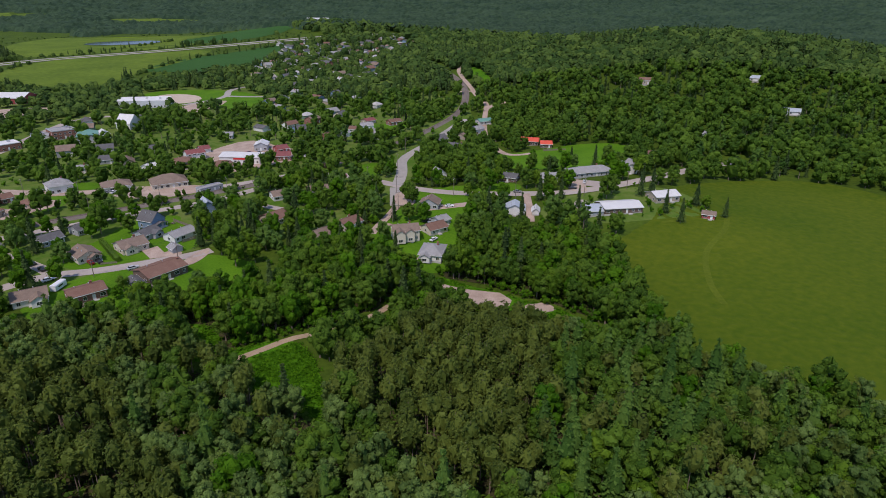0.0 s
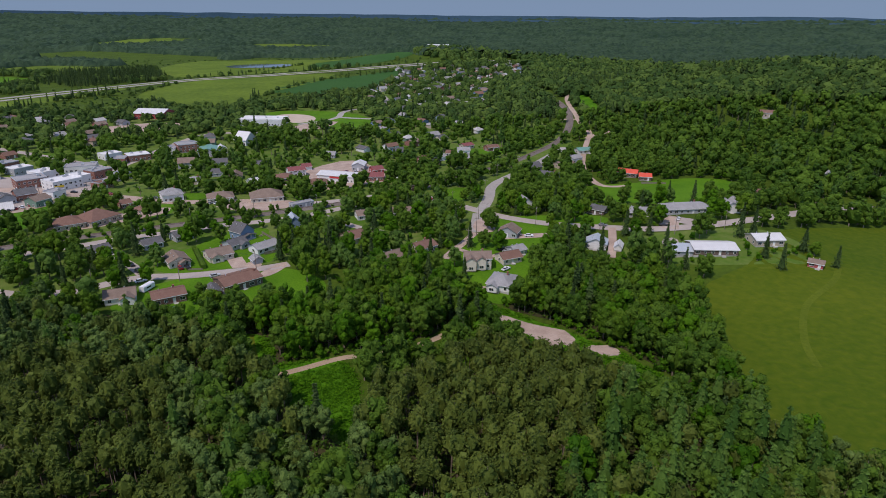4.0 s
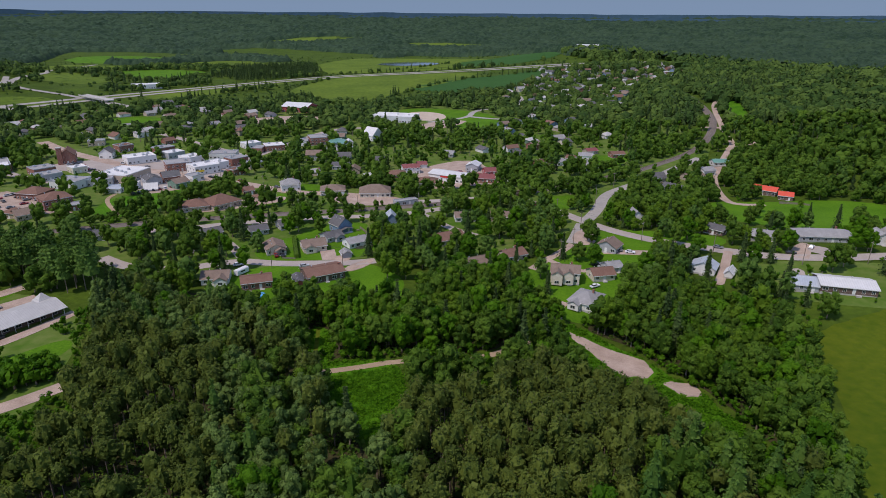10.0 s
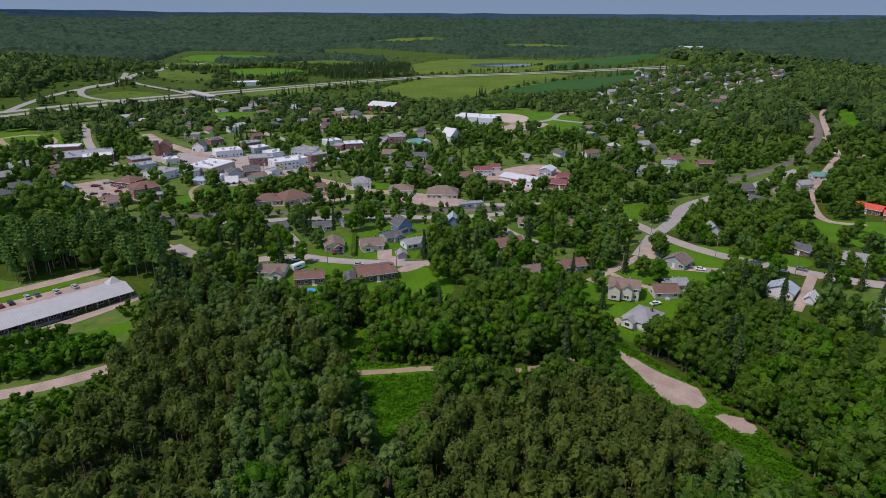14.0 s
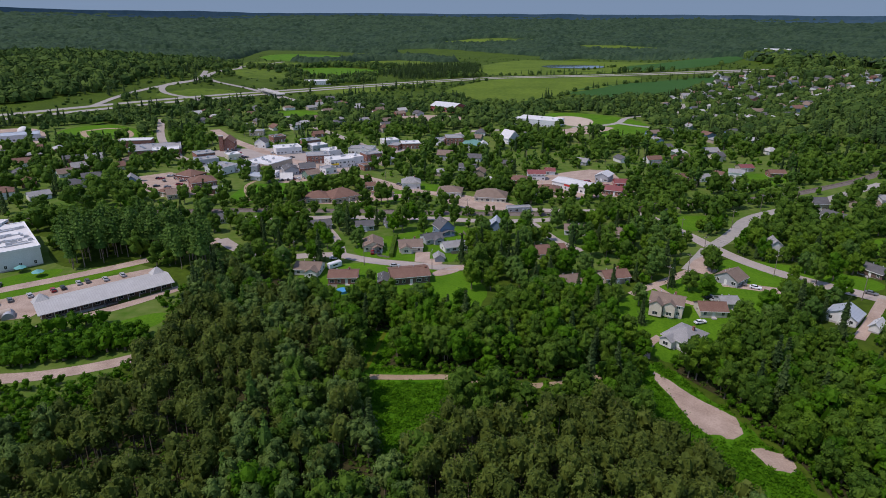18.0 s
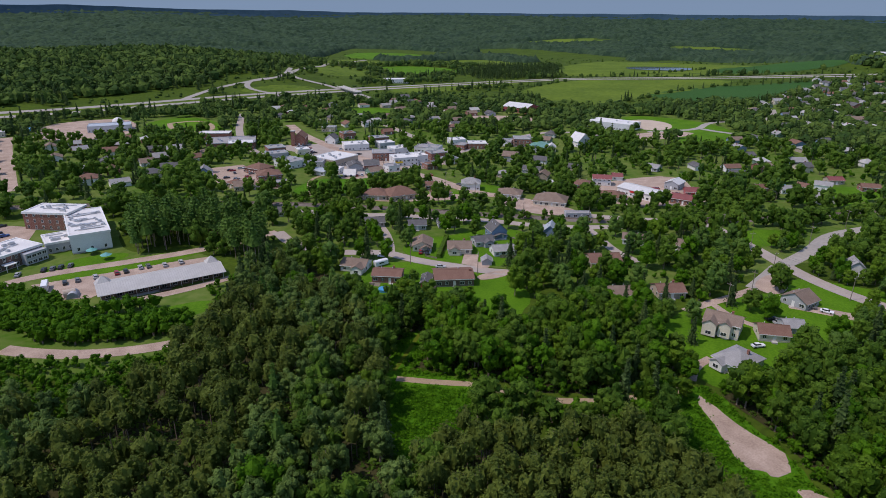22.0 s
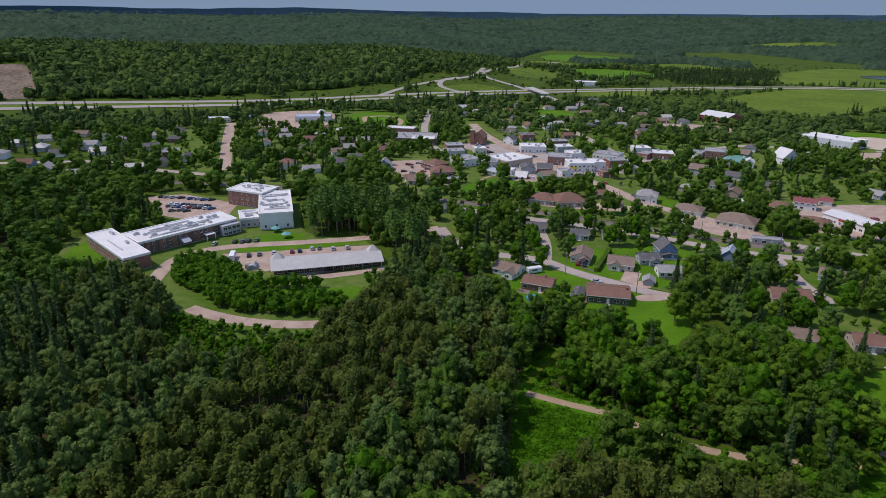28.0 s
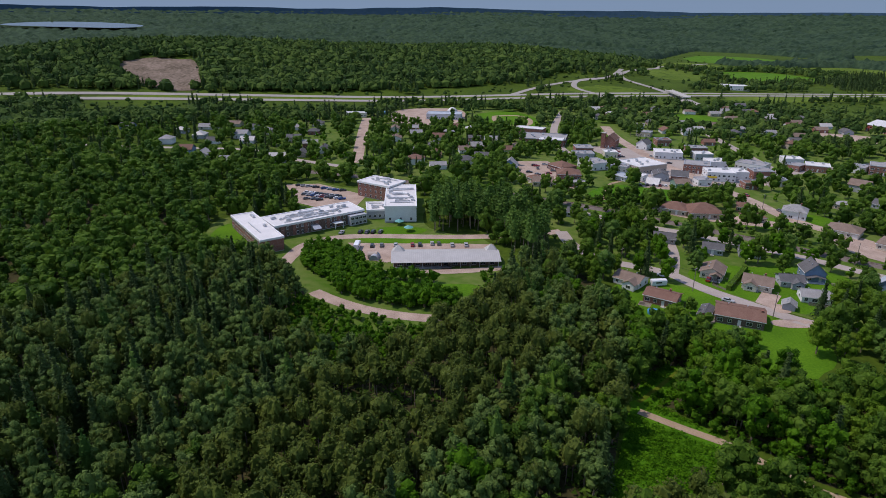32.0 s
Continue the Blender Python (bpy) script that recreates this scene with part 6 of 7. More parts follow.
class Shape:
    """Vertices, triangles and material numbers gathered piece by piece: 0 leaves, 1 bark."""

    def __init__(self):
        self.v, self.f, self.m, self.n = [], [], [], 0

    def add(self, v, f, mat=0):
        self.v.append(np.asarray(v, float))
        self.f.append(np.asarray(f, int) + self.n)
        self.m.append(np.full(len(f), mat))
        self.n += len(v)

    def leaves(self, at, normal, size, rng):
        """Small folded sprays of leaves at the given points, facing roughly along the normals."""
        n = len(at)
        normal = normal / (np.linalg.norm(normal, axis=1)[:, None] + 1e-9)
        a = np.cross(normal, rng.normal(size=(n, 3)))
        a /= np.linalg.norm(a, axis=1)[:, None] + 1e-9
        b = np.cross(normal, a)
        s = (size * rng.uniform(0.65, 1.3, n))[:, None]
        k = rng.uniform(0.5, 0.95, n)[:, None]
        lift = rng.uniform(-0.4, 0.15, n)[:, None] * normal * s
        v = np.stack([at - a * s + lift, at + a * s * 0.7 - b * s * k, at + a * s * 0.6 + b * s * k], 1).reshape(-1, 3)
        i = np.arange(n)[:, None] * 3
        self.add(v, i + [0, 1, 2])

    def clumps(self, c, r, rng, rough=0.2, below=-9.0, ball=None):
        """Uneven leafy masses run together: what lies inside a neighbour, or under the crown, is left out."""
        bv, bf = ball or (BALL_V, BALL_F)
        for k in range(len(c)):
            v = bv * (1 + rng.normal(0, rough, (len(bv), 1))) * r[k] + c[k]
            mid = v[bf].mean(1)
            keep = mid[:, 2] > below
            for j in range(len(c)):
                if j != k:
                    keep &= (((mid - c[j]) / (r[j] * 0.86)) ** 2).sum(1) > 1
            f = bf[keep]
            if len(f):
                ids, inv = np.unique(f, return_inverse=True)
                self.add(v[ids], inv.reshape(-1, 3))

    def limb(self, p, q, r0, r1, sides=5):
        p, q = np.asarray(p, float), np.asarray(q, float)
        d = (q - p) / np.linalg.norm(q - p)
        a = np.cross(d, (0.3, 0.9, 0.2))
        a /= np.linalg.norm(a)
        b = np.cross(d, a)
        t = np.arange(sides) * math.tau / sides
        ring = np.cos(t)[:, None] * a + np.sin(t)[:, None] * b
        i = np.arange(sides)
        j = (i + 1) % sides
        self.add(np.concatenate([p + ring * r0, q + ring * r1]), np.concatenate([np.stack([i, j, j + sides], 1), np.stack([i, j + sides, i + sides], 1)]), 1)

    def done(self):
        return np.concatenate(self.v), np.concatenate(self.f), np.concatenate(self.m)


def broadleaf(seed, n_leaf, lobes, size, height=14.0, spread=3.6, low=0.1, ball=None):
    """A tapered trunk and limbs under a full crown: leafy masses run together, roughened by many leaf sprays."""
    rng = np.random.default_rng(seed)
    s = Shape()
    mid, tall = height * (0.5 + low * 0.5), height * (0.5 - low * 0.5)
    k = np.arange(lobes)
    up = 0.93 - 1.6 * (k + 0.3) / lobes
    th = k * 2.39996 + rng.normal(0, 0.35, lobes)
    rr = np.sqrt(1 - np.clip(up, -1, 1) ** 2)
    far = rng.uniform(0.52, 0.74, lobes)
    c = np.stack([rr * np.cos(th) * spread * far, rr * np.sin(th) * spread * far, up * tall * rng.uniform(0.66, 0.8, lobes) + mid], 1)
    r = rng.uniform(0.3, 0.46, lobes) * spread * (12 / max(lobes, 5)) ** 0.3
    r = np.stack([r, r, r * rng.uniform(0.8, 1.1, lobes)], 1)
    s.limb((0, 0, -0.5), (rng.normal(0, 0.2), rng.normal(0, 0.2), mid), 0.28, 0.14)
    for j in range(min(lobes, 3)):
        s.limb((0, 0, mid * 0.4 + 0.3 * j), c[-1 - j] * (0.85, 0.85, 0.95), 0.12, 0.05, 4)
    core = np.array([[0, 0, mid - 0.05 * tall]])
    s.clumps(np.concatenate([c, core]), np.concatenate([r * 0.9, [[spread * 0.62, spread * 0.62, tall * 0.72]]]), rng, 0.2, height * 0.1, ball or SMALL)
    per = n_leaf // lobes
    at, nr = [], []
    for j in range(lobes):
        n = rng.normal(size=(per, 3))
        n[:, 2] += 0.3
        n += (c[j] - (0, 0, mid)) / spread * 0.7
        n /= np.linalg.norm(n, axis=1)[:, None]
        at.append(c[j] + n * r[j] * rng.uniform(0.84, 1.16, (per, 1)))
        nr.append(n)
    at, nr = np.concatenate(at), np.concatenate(nr)
    s.leaves(at, nr + (0, 0, 0.15) + rng.normal(0, 0.32, at.shape), size, rng)
    return s.done()


def dome_pine(seed, tufts, size, height=14.0, spread=1.9, depth=3.0, per=10):
    """A plantation pine: a bare stem under a short rounded crown of needle tufts."""
    rng = np.random.default_rng(seed)
    s = Shape()
    s.limb((0, 0, -0.5), (0, 0, height * 0.95), 0.18, 0.05)
    mid = height - depth
    s.clumps(np.array([[0, 0, mid]]), np.array([[spread * 0.86, spread * 0.86, depth * 0.92]]) * 0.86, rng, 0.25)
    k = np.arange(tufts)
    up = 1 - 1.65 * (k + 0.5) / tufts
    th = k * 2.39996 + rng.normal(0, 0.3, tufts)
    r = np.sqrt(1 - np.clip(up, -1, 1) ** 2)
    n = np.stack([r * np.cos(th), r * np.sin(th), up], 1)
    c = n * np.array([spread, spread, depth]) * rng.uniform(0.82, 1.12, (tufts, 1)) + (0, 0, mid)
    out = n + (0, 0, 0.4)
    at = np.repeat(c, per, 0) + rng.normal(0, size * 0.6, (tufts * per, 3))
    s.leaves(at, np.repeat(out, per, 0) + rng.normal(0, 0.4, (tufts * per, 3)), size, rng)
    return s.done()


def pine(seed, whorls, arms, size, height=19.0, spread=3.0, bare=0.42, flat=0.25, tufts=3):
    rng = np.random.default_rng(seed)
    s = Shape()
    s.limb((0, 0, -0.5), (0, 0, height * 0.96), 0.22, 0.04)
    z0 = height * bare
    ring = np.arange(6) * math.tau / 6
    for k in range(2):
        lo, hi = z0 + (height - z0) * (0.05 + 0.42 * k), z0 + (height - z0) * (0.62 + 0.38 * k)
        rr = spread * (0.62 - 0.2 * k)
        v = np.concatenate([np.stack([rr * np.cos(ring), rr * np.sin(ring), np.full(6, lo)], 1), [(0, 0, hi)]])
        s.add(v, [(i, (i + 1) % 6, 6) for i in range(6)] + [(0, 4, 2)])
    at, nrm = [], []
    for w in range(whorls):
        f = w / (whorls - 1)
        z = z0 + (height - z0) * f
        reach = spread * (0.55 + 0.75 * f - 1.25 * f ** 2.2 + 0.03) if flat else spread * (1.02 - f)
        reach = max(reach, 0.25) * rng.uniform(0.8, 1.15)
        turn = rng.uniform(0, math.tau)
        for a in range(arms):
            th = turn + a * math.tau / arms + rng.normal(0, 0.15)
            ll = reach * rng.uniform(0.75, 1.2)
            for k in range(tufts):
                g = (k + 1) / tufts
                at.append((ll * g * math.cos(th), ll * g * math.sin(th), z + (0.5 if flat else -0.35) * ll * g * g * 0.6))
                nrm.append((math.cos(th) * 0.55, math.sin(th) * 0.55, 1.0))
    at, nrm = np.array(at), np.array(nrm)
    s.leaves(at + rng.normal(0, 0.12, at.shape), nrm + rng.normal(0, 0.45, nrm.shape), size, rng)
    return s.done()


def lump(seed, sprays=10, leaf=0.2, side=1):
    """A far crown: one or two uneven leafy heads run together, closed down to where its neighbours begin."""
    rng = np.random.default_rng(seed)
    s = Shape()
    c = np.array([[0.0, 0.0, 0.0]] + [[rng.normal(0, 0.42), rng.normal(0, 0.42), rng.uniform(0.05, 0.35)] for _ in range(side)])
    r = np.array([[0.95, 0.95, 1.0]] + [[0.55, 0.55, 0.6]] * side) * rng.uniform(0.85, 1.1, (1 + side, 1))
    s.clumps(c, r, rng, 0.2, -0.35, None if side else SMALL)
    n = rng.normal(size=(sprays, 3))
    n[:, 2] = np.abs(n[:, 2])
    n /= np.linalg.norm(n, axis=1)[:, None]
    s.leaves(n * rng.uniform(0.92, 1.12, (sprays, 1)), n + rng.normal(0, 0.5, n.shape), leaf, rng)
    return s.done()


BROAD_HI = [broadleaf(10 + i, 430, 12, 0.33, 11.5 + i % 3, 3.2 + 0.25 * (i % 3)) for i in range(7)]
BROAD_LO = [broadleaf(30 + i, 170, 8, 0.5, 10.5 + i % 3, 4.1 + 0.3 * (i % 3), 0.02) for i in range(7)]
BROAD_FAR = [broadleaf(40 + i, 76, 5, 0.72, 10.5 + i % 3, 4.4 + 0.3 * (i % 3), 0.0) for i in range(7)]
BROAD_XL = [broadleaf(50 + i, 620, 14, 0.37, 12 + i % 3, 4.5, 0.04) for i in range(6)]
PINE_HI = [dome_pine(70 + i, 34, 0.31, 13.5 + i % 3, 2.3 + 0.2 * (i % 2), 3.7, 9) for i in range(7)]
WHITE_HI = [pine(80 + i, 8, 7, 0.5, 13.5 + i % 4, 4.2 - 0.3 * (i % 3), 0.25, 0, 8) for i in range(6)]
GROVE_PINE = [pine(95 + i, 8, 8, 0.6, 15 + i % 3, 4.6, 0.4, 0.25, 6) for i in range(4)]
SCOTS = [broadleaf(85 + i, 360, 12, 0.31, 12.5 + i % 2, 2.9, 0.25) for i in range(5)]
PINE_LO = [broadleaf(90 + i, 180, 9, 0.46, 14.5 + i % 3, 2.9, 0.2) for i in range(4)]
SPRUCE_HI = [pine(110 + i, 17, 8, 0.48, 14 + i % 3, 3.1, 0.06, 0, 4) for i in range(4)]
SPRUCE_LO = [pine(130 + i, 12, 8, 0.62, 13 + i % 3, 3.0, 0.04, 0, 3) for i in range(4)]


def weed(seed):
    rng = np.random.default_rng(seed)
    s = Shape()
    q = rng.normal(0, 0.65, (30, 3))
    q[:, 2] = np.abs(rng.normal(0.35, 0.3, 30)) * np.exp(-(q[:, 0] ** 2 + q[:, 1] ** 2) / 1.6)
    s.leaves(q, np.array([0, 0, 1.0]) + rng.normal(0, 0.5, (30, 3)), 0.3, rng)
    return s.done()


WEED = [weed(160 + i) for i in range(6)]
SHRUB = [broadleaf(165 + i, 24, 2, 0.4, 4.0, 1.9, 0.0) for i in range(4)]
BUSH = [broadleaf(150 + i, 60, 3, 0.36, 4.4, 1.9, 0.0) for i in range(5)]
LUMPS = [lump(170 + i, 22, 0.2, 1) for i in range(9)]
SCRUB = [lump(210 + i, 8, 0.3, 0) for i in range(6)]
HILL_LUMPS = [lump(220 + i, 20, 0.26, 0) for i in range(8)]

CONES = [pine(190 + i, 7, 6, 1.0, 12.5, 3.2, 0.03, 0, 1) for i in range(4)]


def stand(name, shapes, x, y, scale, mats, label, seed, category="trees", tall=None, sink=0.0):
    """Many trees or bushes run together into one mesh."""
    rng = np.random.default_rng(seed)
    pick = rng.integers(0, len(shapes), len(x))
    vs, fs, ms, ts, n = [], [], [], [], 0
    z = ground_z(x, y) - sink
    for k, (v, f, m) in enumerate(shapes):
        ids = np.nonzero(pick == k)[0]
        if not len(ids):
            continue
        a = rng.uniform(0, math.tau, len(ids))
        c, s = np.cos(a)[:, None], np.sin(a)[:, None]
        sc = scale[ids][:, None]
        th = sc * (tall[ids][:, None] if tall is not None else rng.uniform(0.88, 1.14, (len(ids), 1)))
        w = np.stack([(v[:, 0] * c - v[:, 1] * s) * sc + x[ids][:, None], (v[:, 0] * s + v[:, 1] * c) * sc + y[ids][:, None], v[:, 2] * th + z[ids][:, None]], -1)
        vs.append(w.reshape(-1, 3))
        fs.append((f[None] + (np.arange(len(ids)) * len(v))[:, None, None] + n).reshape(-1, 3))
        ms.append(np.tile(m, len(ids)))
        ts.append(np.repeat(rng.beta(1.6, 1.6, len(ids)), len(v)))
        n += len(ids) * len(v)
    if vs:
        return tagged(mesh_object(name, np.concatenate(vs), np.concatenate(fs), mats, np.concatenate(ms), tint=np.concatenate(ts)), label, category, kind="stuff")


def free(x, y, roads=1.0, spots=1.0, low=False):
    """Whether a tree, or with low a bush, may stand there."""
    ok = np.ones(len(x), bool)
    for n_, p in enumerate(OPEN):
        if low and n_ == LOW_GROUND:
            continue
        ok &= ~inside(p, x, y)
    for c, k in SEGMENTS:
        (x0, y0), (x1, y1) = c.min(0) - k * roads, c.max(0) + k * roads
        near = np.nonzero(ok & (x > x0) & (x < x1) & (y > y0) & (y < y1))[0]
        for part_ in np.array_split(near, max(1, len(near) * len(c) // 2000000 + 1)):
            if len(part_):
                d = np.hypot(x[part_, None] - c[None, :, 0], y[part_, None] - c[None, :, 1]).min(1)
                ok[part_] &= d > k * roads
    for sx, sy, sr in SPOTS:
        dx, dy = x - sx, y - sy
        ok &= np.hypot(dx, dy) > sr * spots
        # the yard in front of a house, towards the valley side, stays open
        away = math.hypot(sx, sy)
        ux, uy = -sx / away, -sy / away
        f, g = dx * ux + dy * uy, np.abs(-dx * uy + dy * ux)
        ok &= ~((f > 0) & (f < sr + 6) & (g < sr * 0.7))
    return ok


def jitter(x0, x1, y0, y1, step, seed, amount=0.42):
    rng = np.random.default_rng(seed)
    gx, gy = np.meshgrid(np.arange(x0, x1, step), np.arange(y0, y1, step))
    gx, gy = gx.ravel(), gy.ravel()
    return gx + rng.uniform(-amount, amount, len(gx)) * step, gy + rng.uniform(-amount, amount, len(gy)) * step


TOWN = [(-112, 270), (-80, 240), (-62, 214), (-20, 206), (20, 205), (50, 226), (66, 206), (76, 190), (112, 205), (140, 206), (150, 190), (172, 170), (236, 150), (262, 190), (300, 215), (330, 280), (300, 320), (330, 400), (318, 470), (330, 560),
        (430, 800), (540, 1100), (420, 1170), (300, 1000), (200, 800), (150, 760), (60, 800), (-100, 850), (-260, 820), (-400, 640), (-480, 500), (-560, 330), (-600, 220), (-480, 180), (-330, 250), (-230, 290), (-160, 300)]
BRUSH = [(-174, 168), (-188, 178), (-186, 194), (-168, 190), (-148, 184), (-128, 191), (-108, 197), (-90, 178), (-92, 171), (-107, 165), (-120, 160), (-135, 158), (-150, 164)]


DOWNTOWN = [(-225, 360), (-150, 346), (-70, 400), (-36, 440), (-56, 560), (-200, 565), (-235, 480)]
LOW_STRIP = [(-150, 318), (-62, 331), (70, 332), (112, 350), (112, 382), (60, 374), (44, 350), (10, 346), (-20, 352), (-60, 352), (-100, 348), (-150, 346)]


def in_view(x, y):
    """The half of the land ahead of the walk, where trees are worth building."""
    a = np.degrees(np.arctan2(x, y))
    return (a > -86) & (a < 80)


# near woods, tree by tree in one mesh per kind
RIDGE_L = [(-80, 145), (-89, 199), (-96, 224), (-84, 246), (-60, 234), (-45, 212), (-33, 190), (-15, 157), (-3, 127), (4, 110), (0, 20), (-86, 20), (-84, 110)]
RIDGE_R = [(-2, 122), (8, 134), (23, 144), (35, 144), (58, 152), (72, 138), (76, 128), (82, 112), (88, 102), (96, 97), (104, 98), (112, 97), (105, 83), (109, 68), (116, 46), (110, 0), (0, 20)]
WEST_WOOD = [(-84, 128), (-96, 122), (-112, 122), (-130, 126), (-140, 139), (-146, 150), (-160, 157), (-178, 158), (-192, 152), (-215, 148), (-262, 158), (-345, 176), (-434, 124), (-434, 0), (-86, 0)]
RIGHT_WOOD = [(84, 186), (92, 192), (108, 206), (128, 204), (138, 186), (148, 166), (146, 148), (138, 131), (126, 114), (113, 99), (103, 102), (105, 112), (106, 128), (105, 142), (101, 157), (96, 172)]
MID_WOOD = [(-58, 224), (-44, 212), (-32, 192), (-20, 174), (16, 173), (30, 170), (46, 174), (66, 188), (72, 196), (62, 216), (50, 228), (20, 208), (-20, 208), (-40, 214)]
MID_EDGE = [(12, 146), (35, 147), (58, 155), (67, 140), (69, 182), (58, 170), (40, 158), (13, 155)]
# pine plantations on the two ridges, and the slope of tiered white pines
PLANTATIONS = [[(-96, 146), (-94, 168), (-82, 200), (-66, 188), (-48, 174), (-36, 155), (-42, 138), (-36, 118), (-36, 60), (-70, 60), (-84, 112)],
               [(8, 134), (35, 149), (63, 157), (74, 138), (84, 114), (62, 102), (42, 84), (20, 70), (2, 88), (6, 110)]]
WHITE_ZONE = [(66, 118), (72, 110), (90, 106), (112, 106), (108, 70), (90, 40), (30, 60), (44, 86), (60, 104)]
x, y = jitter(-190, 190, 20, 250, 3.7, 21, 0.7)
here = inside(RIDGE_L, x, y) | inside(RIDGE_R, x, y) | inside(WEST_WOOD, x, y)
leafy = inside(RIGHT_WOOD, x, y) | inside(MID_WOOD, x, y) | inside(MID_EDGE, x, y)
gap = inside([(-73, 102), (-45, 121), (-53, 130), (-77, 115)], x, y) | inside([(-63, 141), (-46, 148), (-46, 155), (-61, 150)], x, y)
ok = free(x, y) & ~gap & (here | leafy) & (~inside(TOWN, x, y) | inside(MID_WOOD, x, y)) & (np.hypot(x, y) < 265) & (np.hypot(x, y) > 55) & in_view(x, y)
x, y, leafy = x[ok], y[ok], leafy[ok]
rng = np.random.default_rng(22)
mixn = np.array([noise.noise(Vector((a / 26, b / 26, 3.1))) for a, b in zip(x, y)])
pick = rng.random(len(x))
edge_ = 7 * mixn
plant = np.zeros(len(x), bool)
for p in PLANTATIONS:
    plant |= inside(p, x + edge_, y - edge_)
plant = ~leafy & (plant | (pick < 0.12))
tier = ~leafy & ~plant & inside(WHITE_ZONE, x + edge_, y)
white = tier & (pick < 0.5) | ~leafy & ~plant & (pick > 0.95)
scots = ~leafy & ~plant & ~white & (pick < np.where(x < 4, 0.66, 0.4))
spr = ~plant & ~scots & ~white & (pick > np.where(x < -84, 0.66, 0.94))
brd = ~(plant | scots | white | spr)
keep_ = rng.random(len(x))
thin = np.where(plant, keep_ < 1.0, np.where(white, keep_ < 0.64, np.where(scots, keep_ < 0.74, np.where(leafy, keep_ < 0.64, keep_ < 0.6))))
for nm, sel, shp, mats, lab, sc in (("red_pine_stand", plant, PINE_HI, ["redpine", "bark"], "dense stand of dark olive red pines", (0.8, 1.0)),
                                    ("scots_pine_stand", scots, SCOTS, ["scots", "bark"], "rounded grey-green pines", (0.85, 1.1)),
                                    ("white_pine_stand", white, WHITE_HI, ["whitepine", "bark"], "tall feathery tiered white pines", (0.85, 1.1)),
                                    ("spruce_stand", spr, SPRUCE_HI, ["spruce", "bark"], "dark pointed spruces in the woods", (0.75, 1.15)),
                                    ("broadleaf_wood", brd, BROAD_HI, ["broad", "bark"], "mixed broadleaf woods in full summer leaf", (0.8, 1.2))):
    s_ = sel & thin
    if nm == "broadleaf_wood":
        bright = s_ & (np.random.default_rng(35).random(len(x)) < np.where(leafy, 0.42, 0.22))
        half = np.random.default_rng(34).random(len(x)) < 0.5
        for pick_, leaf_ in ((bright & half, "lime"), (bright & ~half, "young")):
            stand(nm, shp, x[pick_], y[pick_], rng.uniform(*sc, pick_.sum()), [M[leaf_], M["bark"]], "lighter green broadleaf trees in the woods", 36)
        s_ = s_ & ~bright
    stand(nm, shp, x[s_], y[s_], rng.uniform(*sc, s_.sum()), [M[k] for k in mats], lab, 31)

# the same woods going on below and behind the walk
x, y = jitter(-240, 118, -170, 62, 8.6, 28, 0.5)
ok = ((np.hypot(x, y) < 58) | (y < 21)) & (x < 104 - 0.06 * np.abs(y))
stand("broadleaf_wood", BROAD_FAR, x[ok], y[ok], np.random.default_rng(29).uniform(0.85, 1.15, ok.sum()), [M["broad"], M["bark"]], "broadleaf woods below and behind the walk", 27)

# the shaded floor of the near woods, with its undergrowth
for p in (RIDGE_L, RIDGE_R, WEST_WOOD, RIGHT_WOOD, MID_WOOD):
    patch("forest_floor", p, M["litter"], "brown litter under the trees", "forest floor", 0.03, 8.0, open_=False, soft=0)
x, y = jitter(-190, 150, 40, 230, 4.6, 37)
ok = free(x, y) & (inside(RIDGE_L, x, y) | inside(RIDGE_R, x, y) | inside(WEST_WOOD, x, y) | inside(RIGHT_WOOD, x, y) | inside(MID_WOOD, x, y)) & (np.hypot(x, y) > 60)
stand("undergrowth", WEED, x[ok], y[ok], np.random.default_rng(38).uniform(1.2, 3.2, ok.sum()), [M["broad"]], "leafy undergrowth below the trees", 39, "undergrowth")

# brush and young growth
x, y = jitter(-190, -78, 120, 240, 2.7, 41)
rng = np.random.default_rng(42)
thick = inside(BRUSH, x, y)
edge = inside([(-124, 134), (-95, 124), (-80, 146), (-88, 200), (-98, 226), (-108, 214), (-92, 190), (-90, 160), (-112, 146)], x, y)
low_edge = inside([(-152, 152), (-120, 152), (-100, 160), (-86, 170), (-80, 146), (-95, 125), (-124, 128), (-146, 140)], x, y)
edge |= low_edge
ok = (thick | edge) & free(x, y, 1.0, 1.0, True)
stand("young_growth", BUSH, x[ok], y[ok], np.where(thick, rng.uniform(0.8, 1.75, len(x)), np.where(low_edge, rng.uniform(0.35, 1.0, len(x)), rng.uniform(0.3, 0.9, len(x))))[ok], [M["young"], M["bark"]], "bright green young broadleaf thicket", 43, "thicket")
SKIRTS = ([(-16, 176), (0, 174), (16, 172), (30, 171), (46, 175), (66, 189)], [(96, 172), (101, 157), (105, 142), (106, 128), (105, 112), (104, 100)], [(-58, 224), (-46, 210), (-33, 190), (-22, 176)],
          [(84, 187), (92, 193), (108, 206), (128, 204)], [(-22, 207), (0, 206), (20, 206), (48, 226)])
p = np.concatenate([along(q, 1.5) for q in SKIRTS])
x, y = (p + rng.normal(0, 1.5, p.shape)).T
ok = np.hypot(x - 75, y - 190) > 6
stand("young_growth", BUSH, x[ok], y[ok], rng.uniform(0.35, 1.05, ok.sum()), [M["young"], M["bark"]], "green bushes along the skirts of the woods", 50, "thicket")
p = along([(100, 104), (110, 92), (106, 80), (111, 66), (119, 46), (126, 26)], 1.6)
x, y = (p + rng.normal(0, 2.4, p.shape)).T
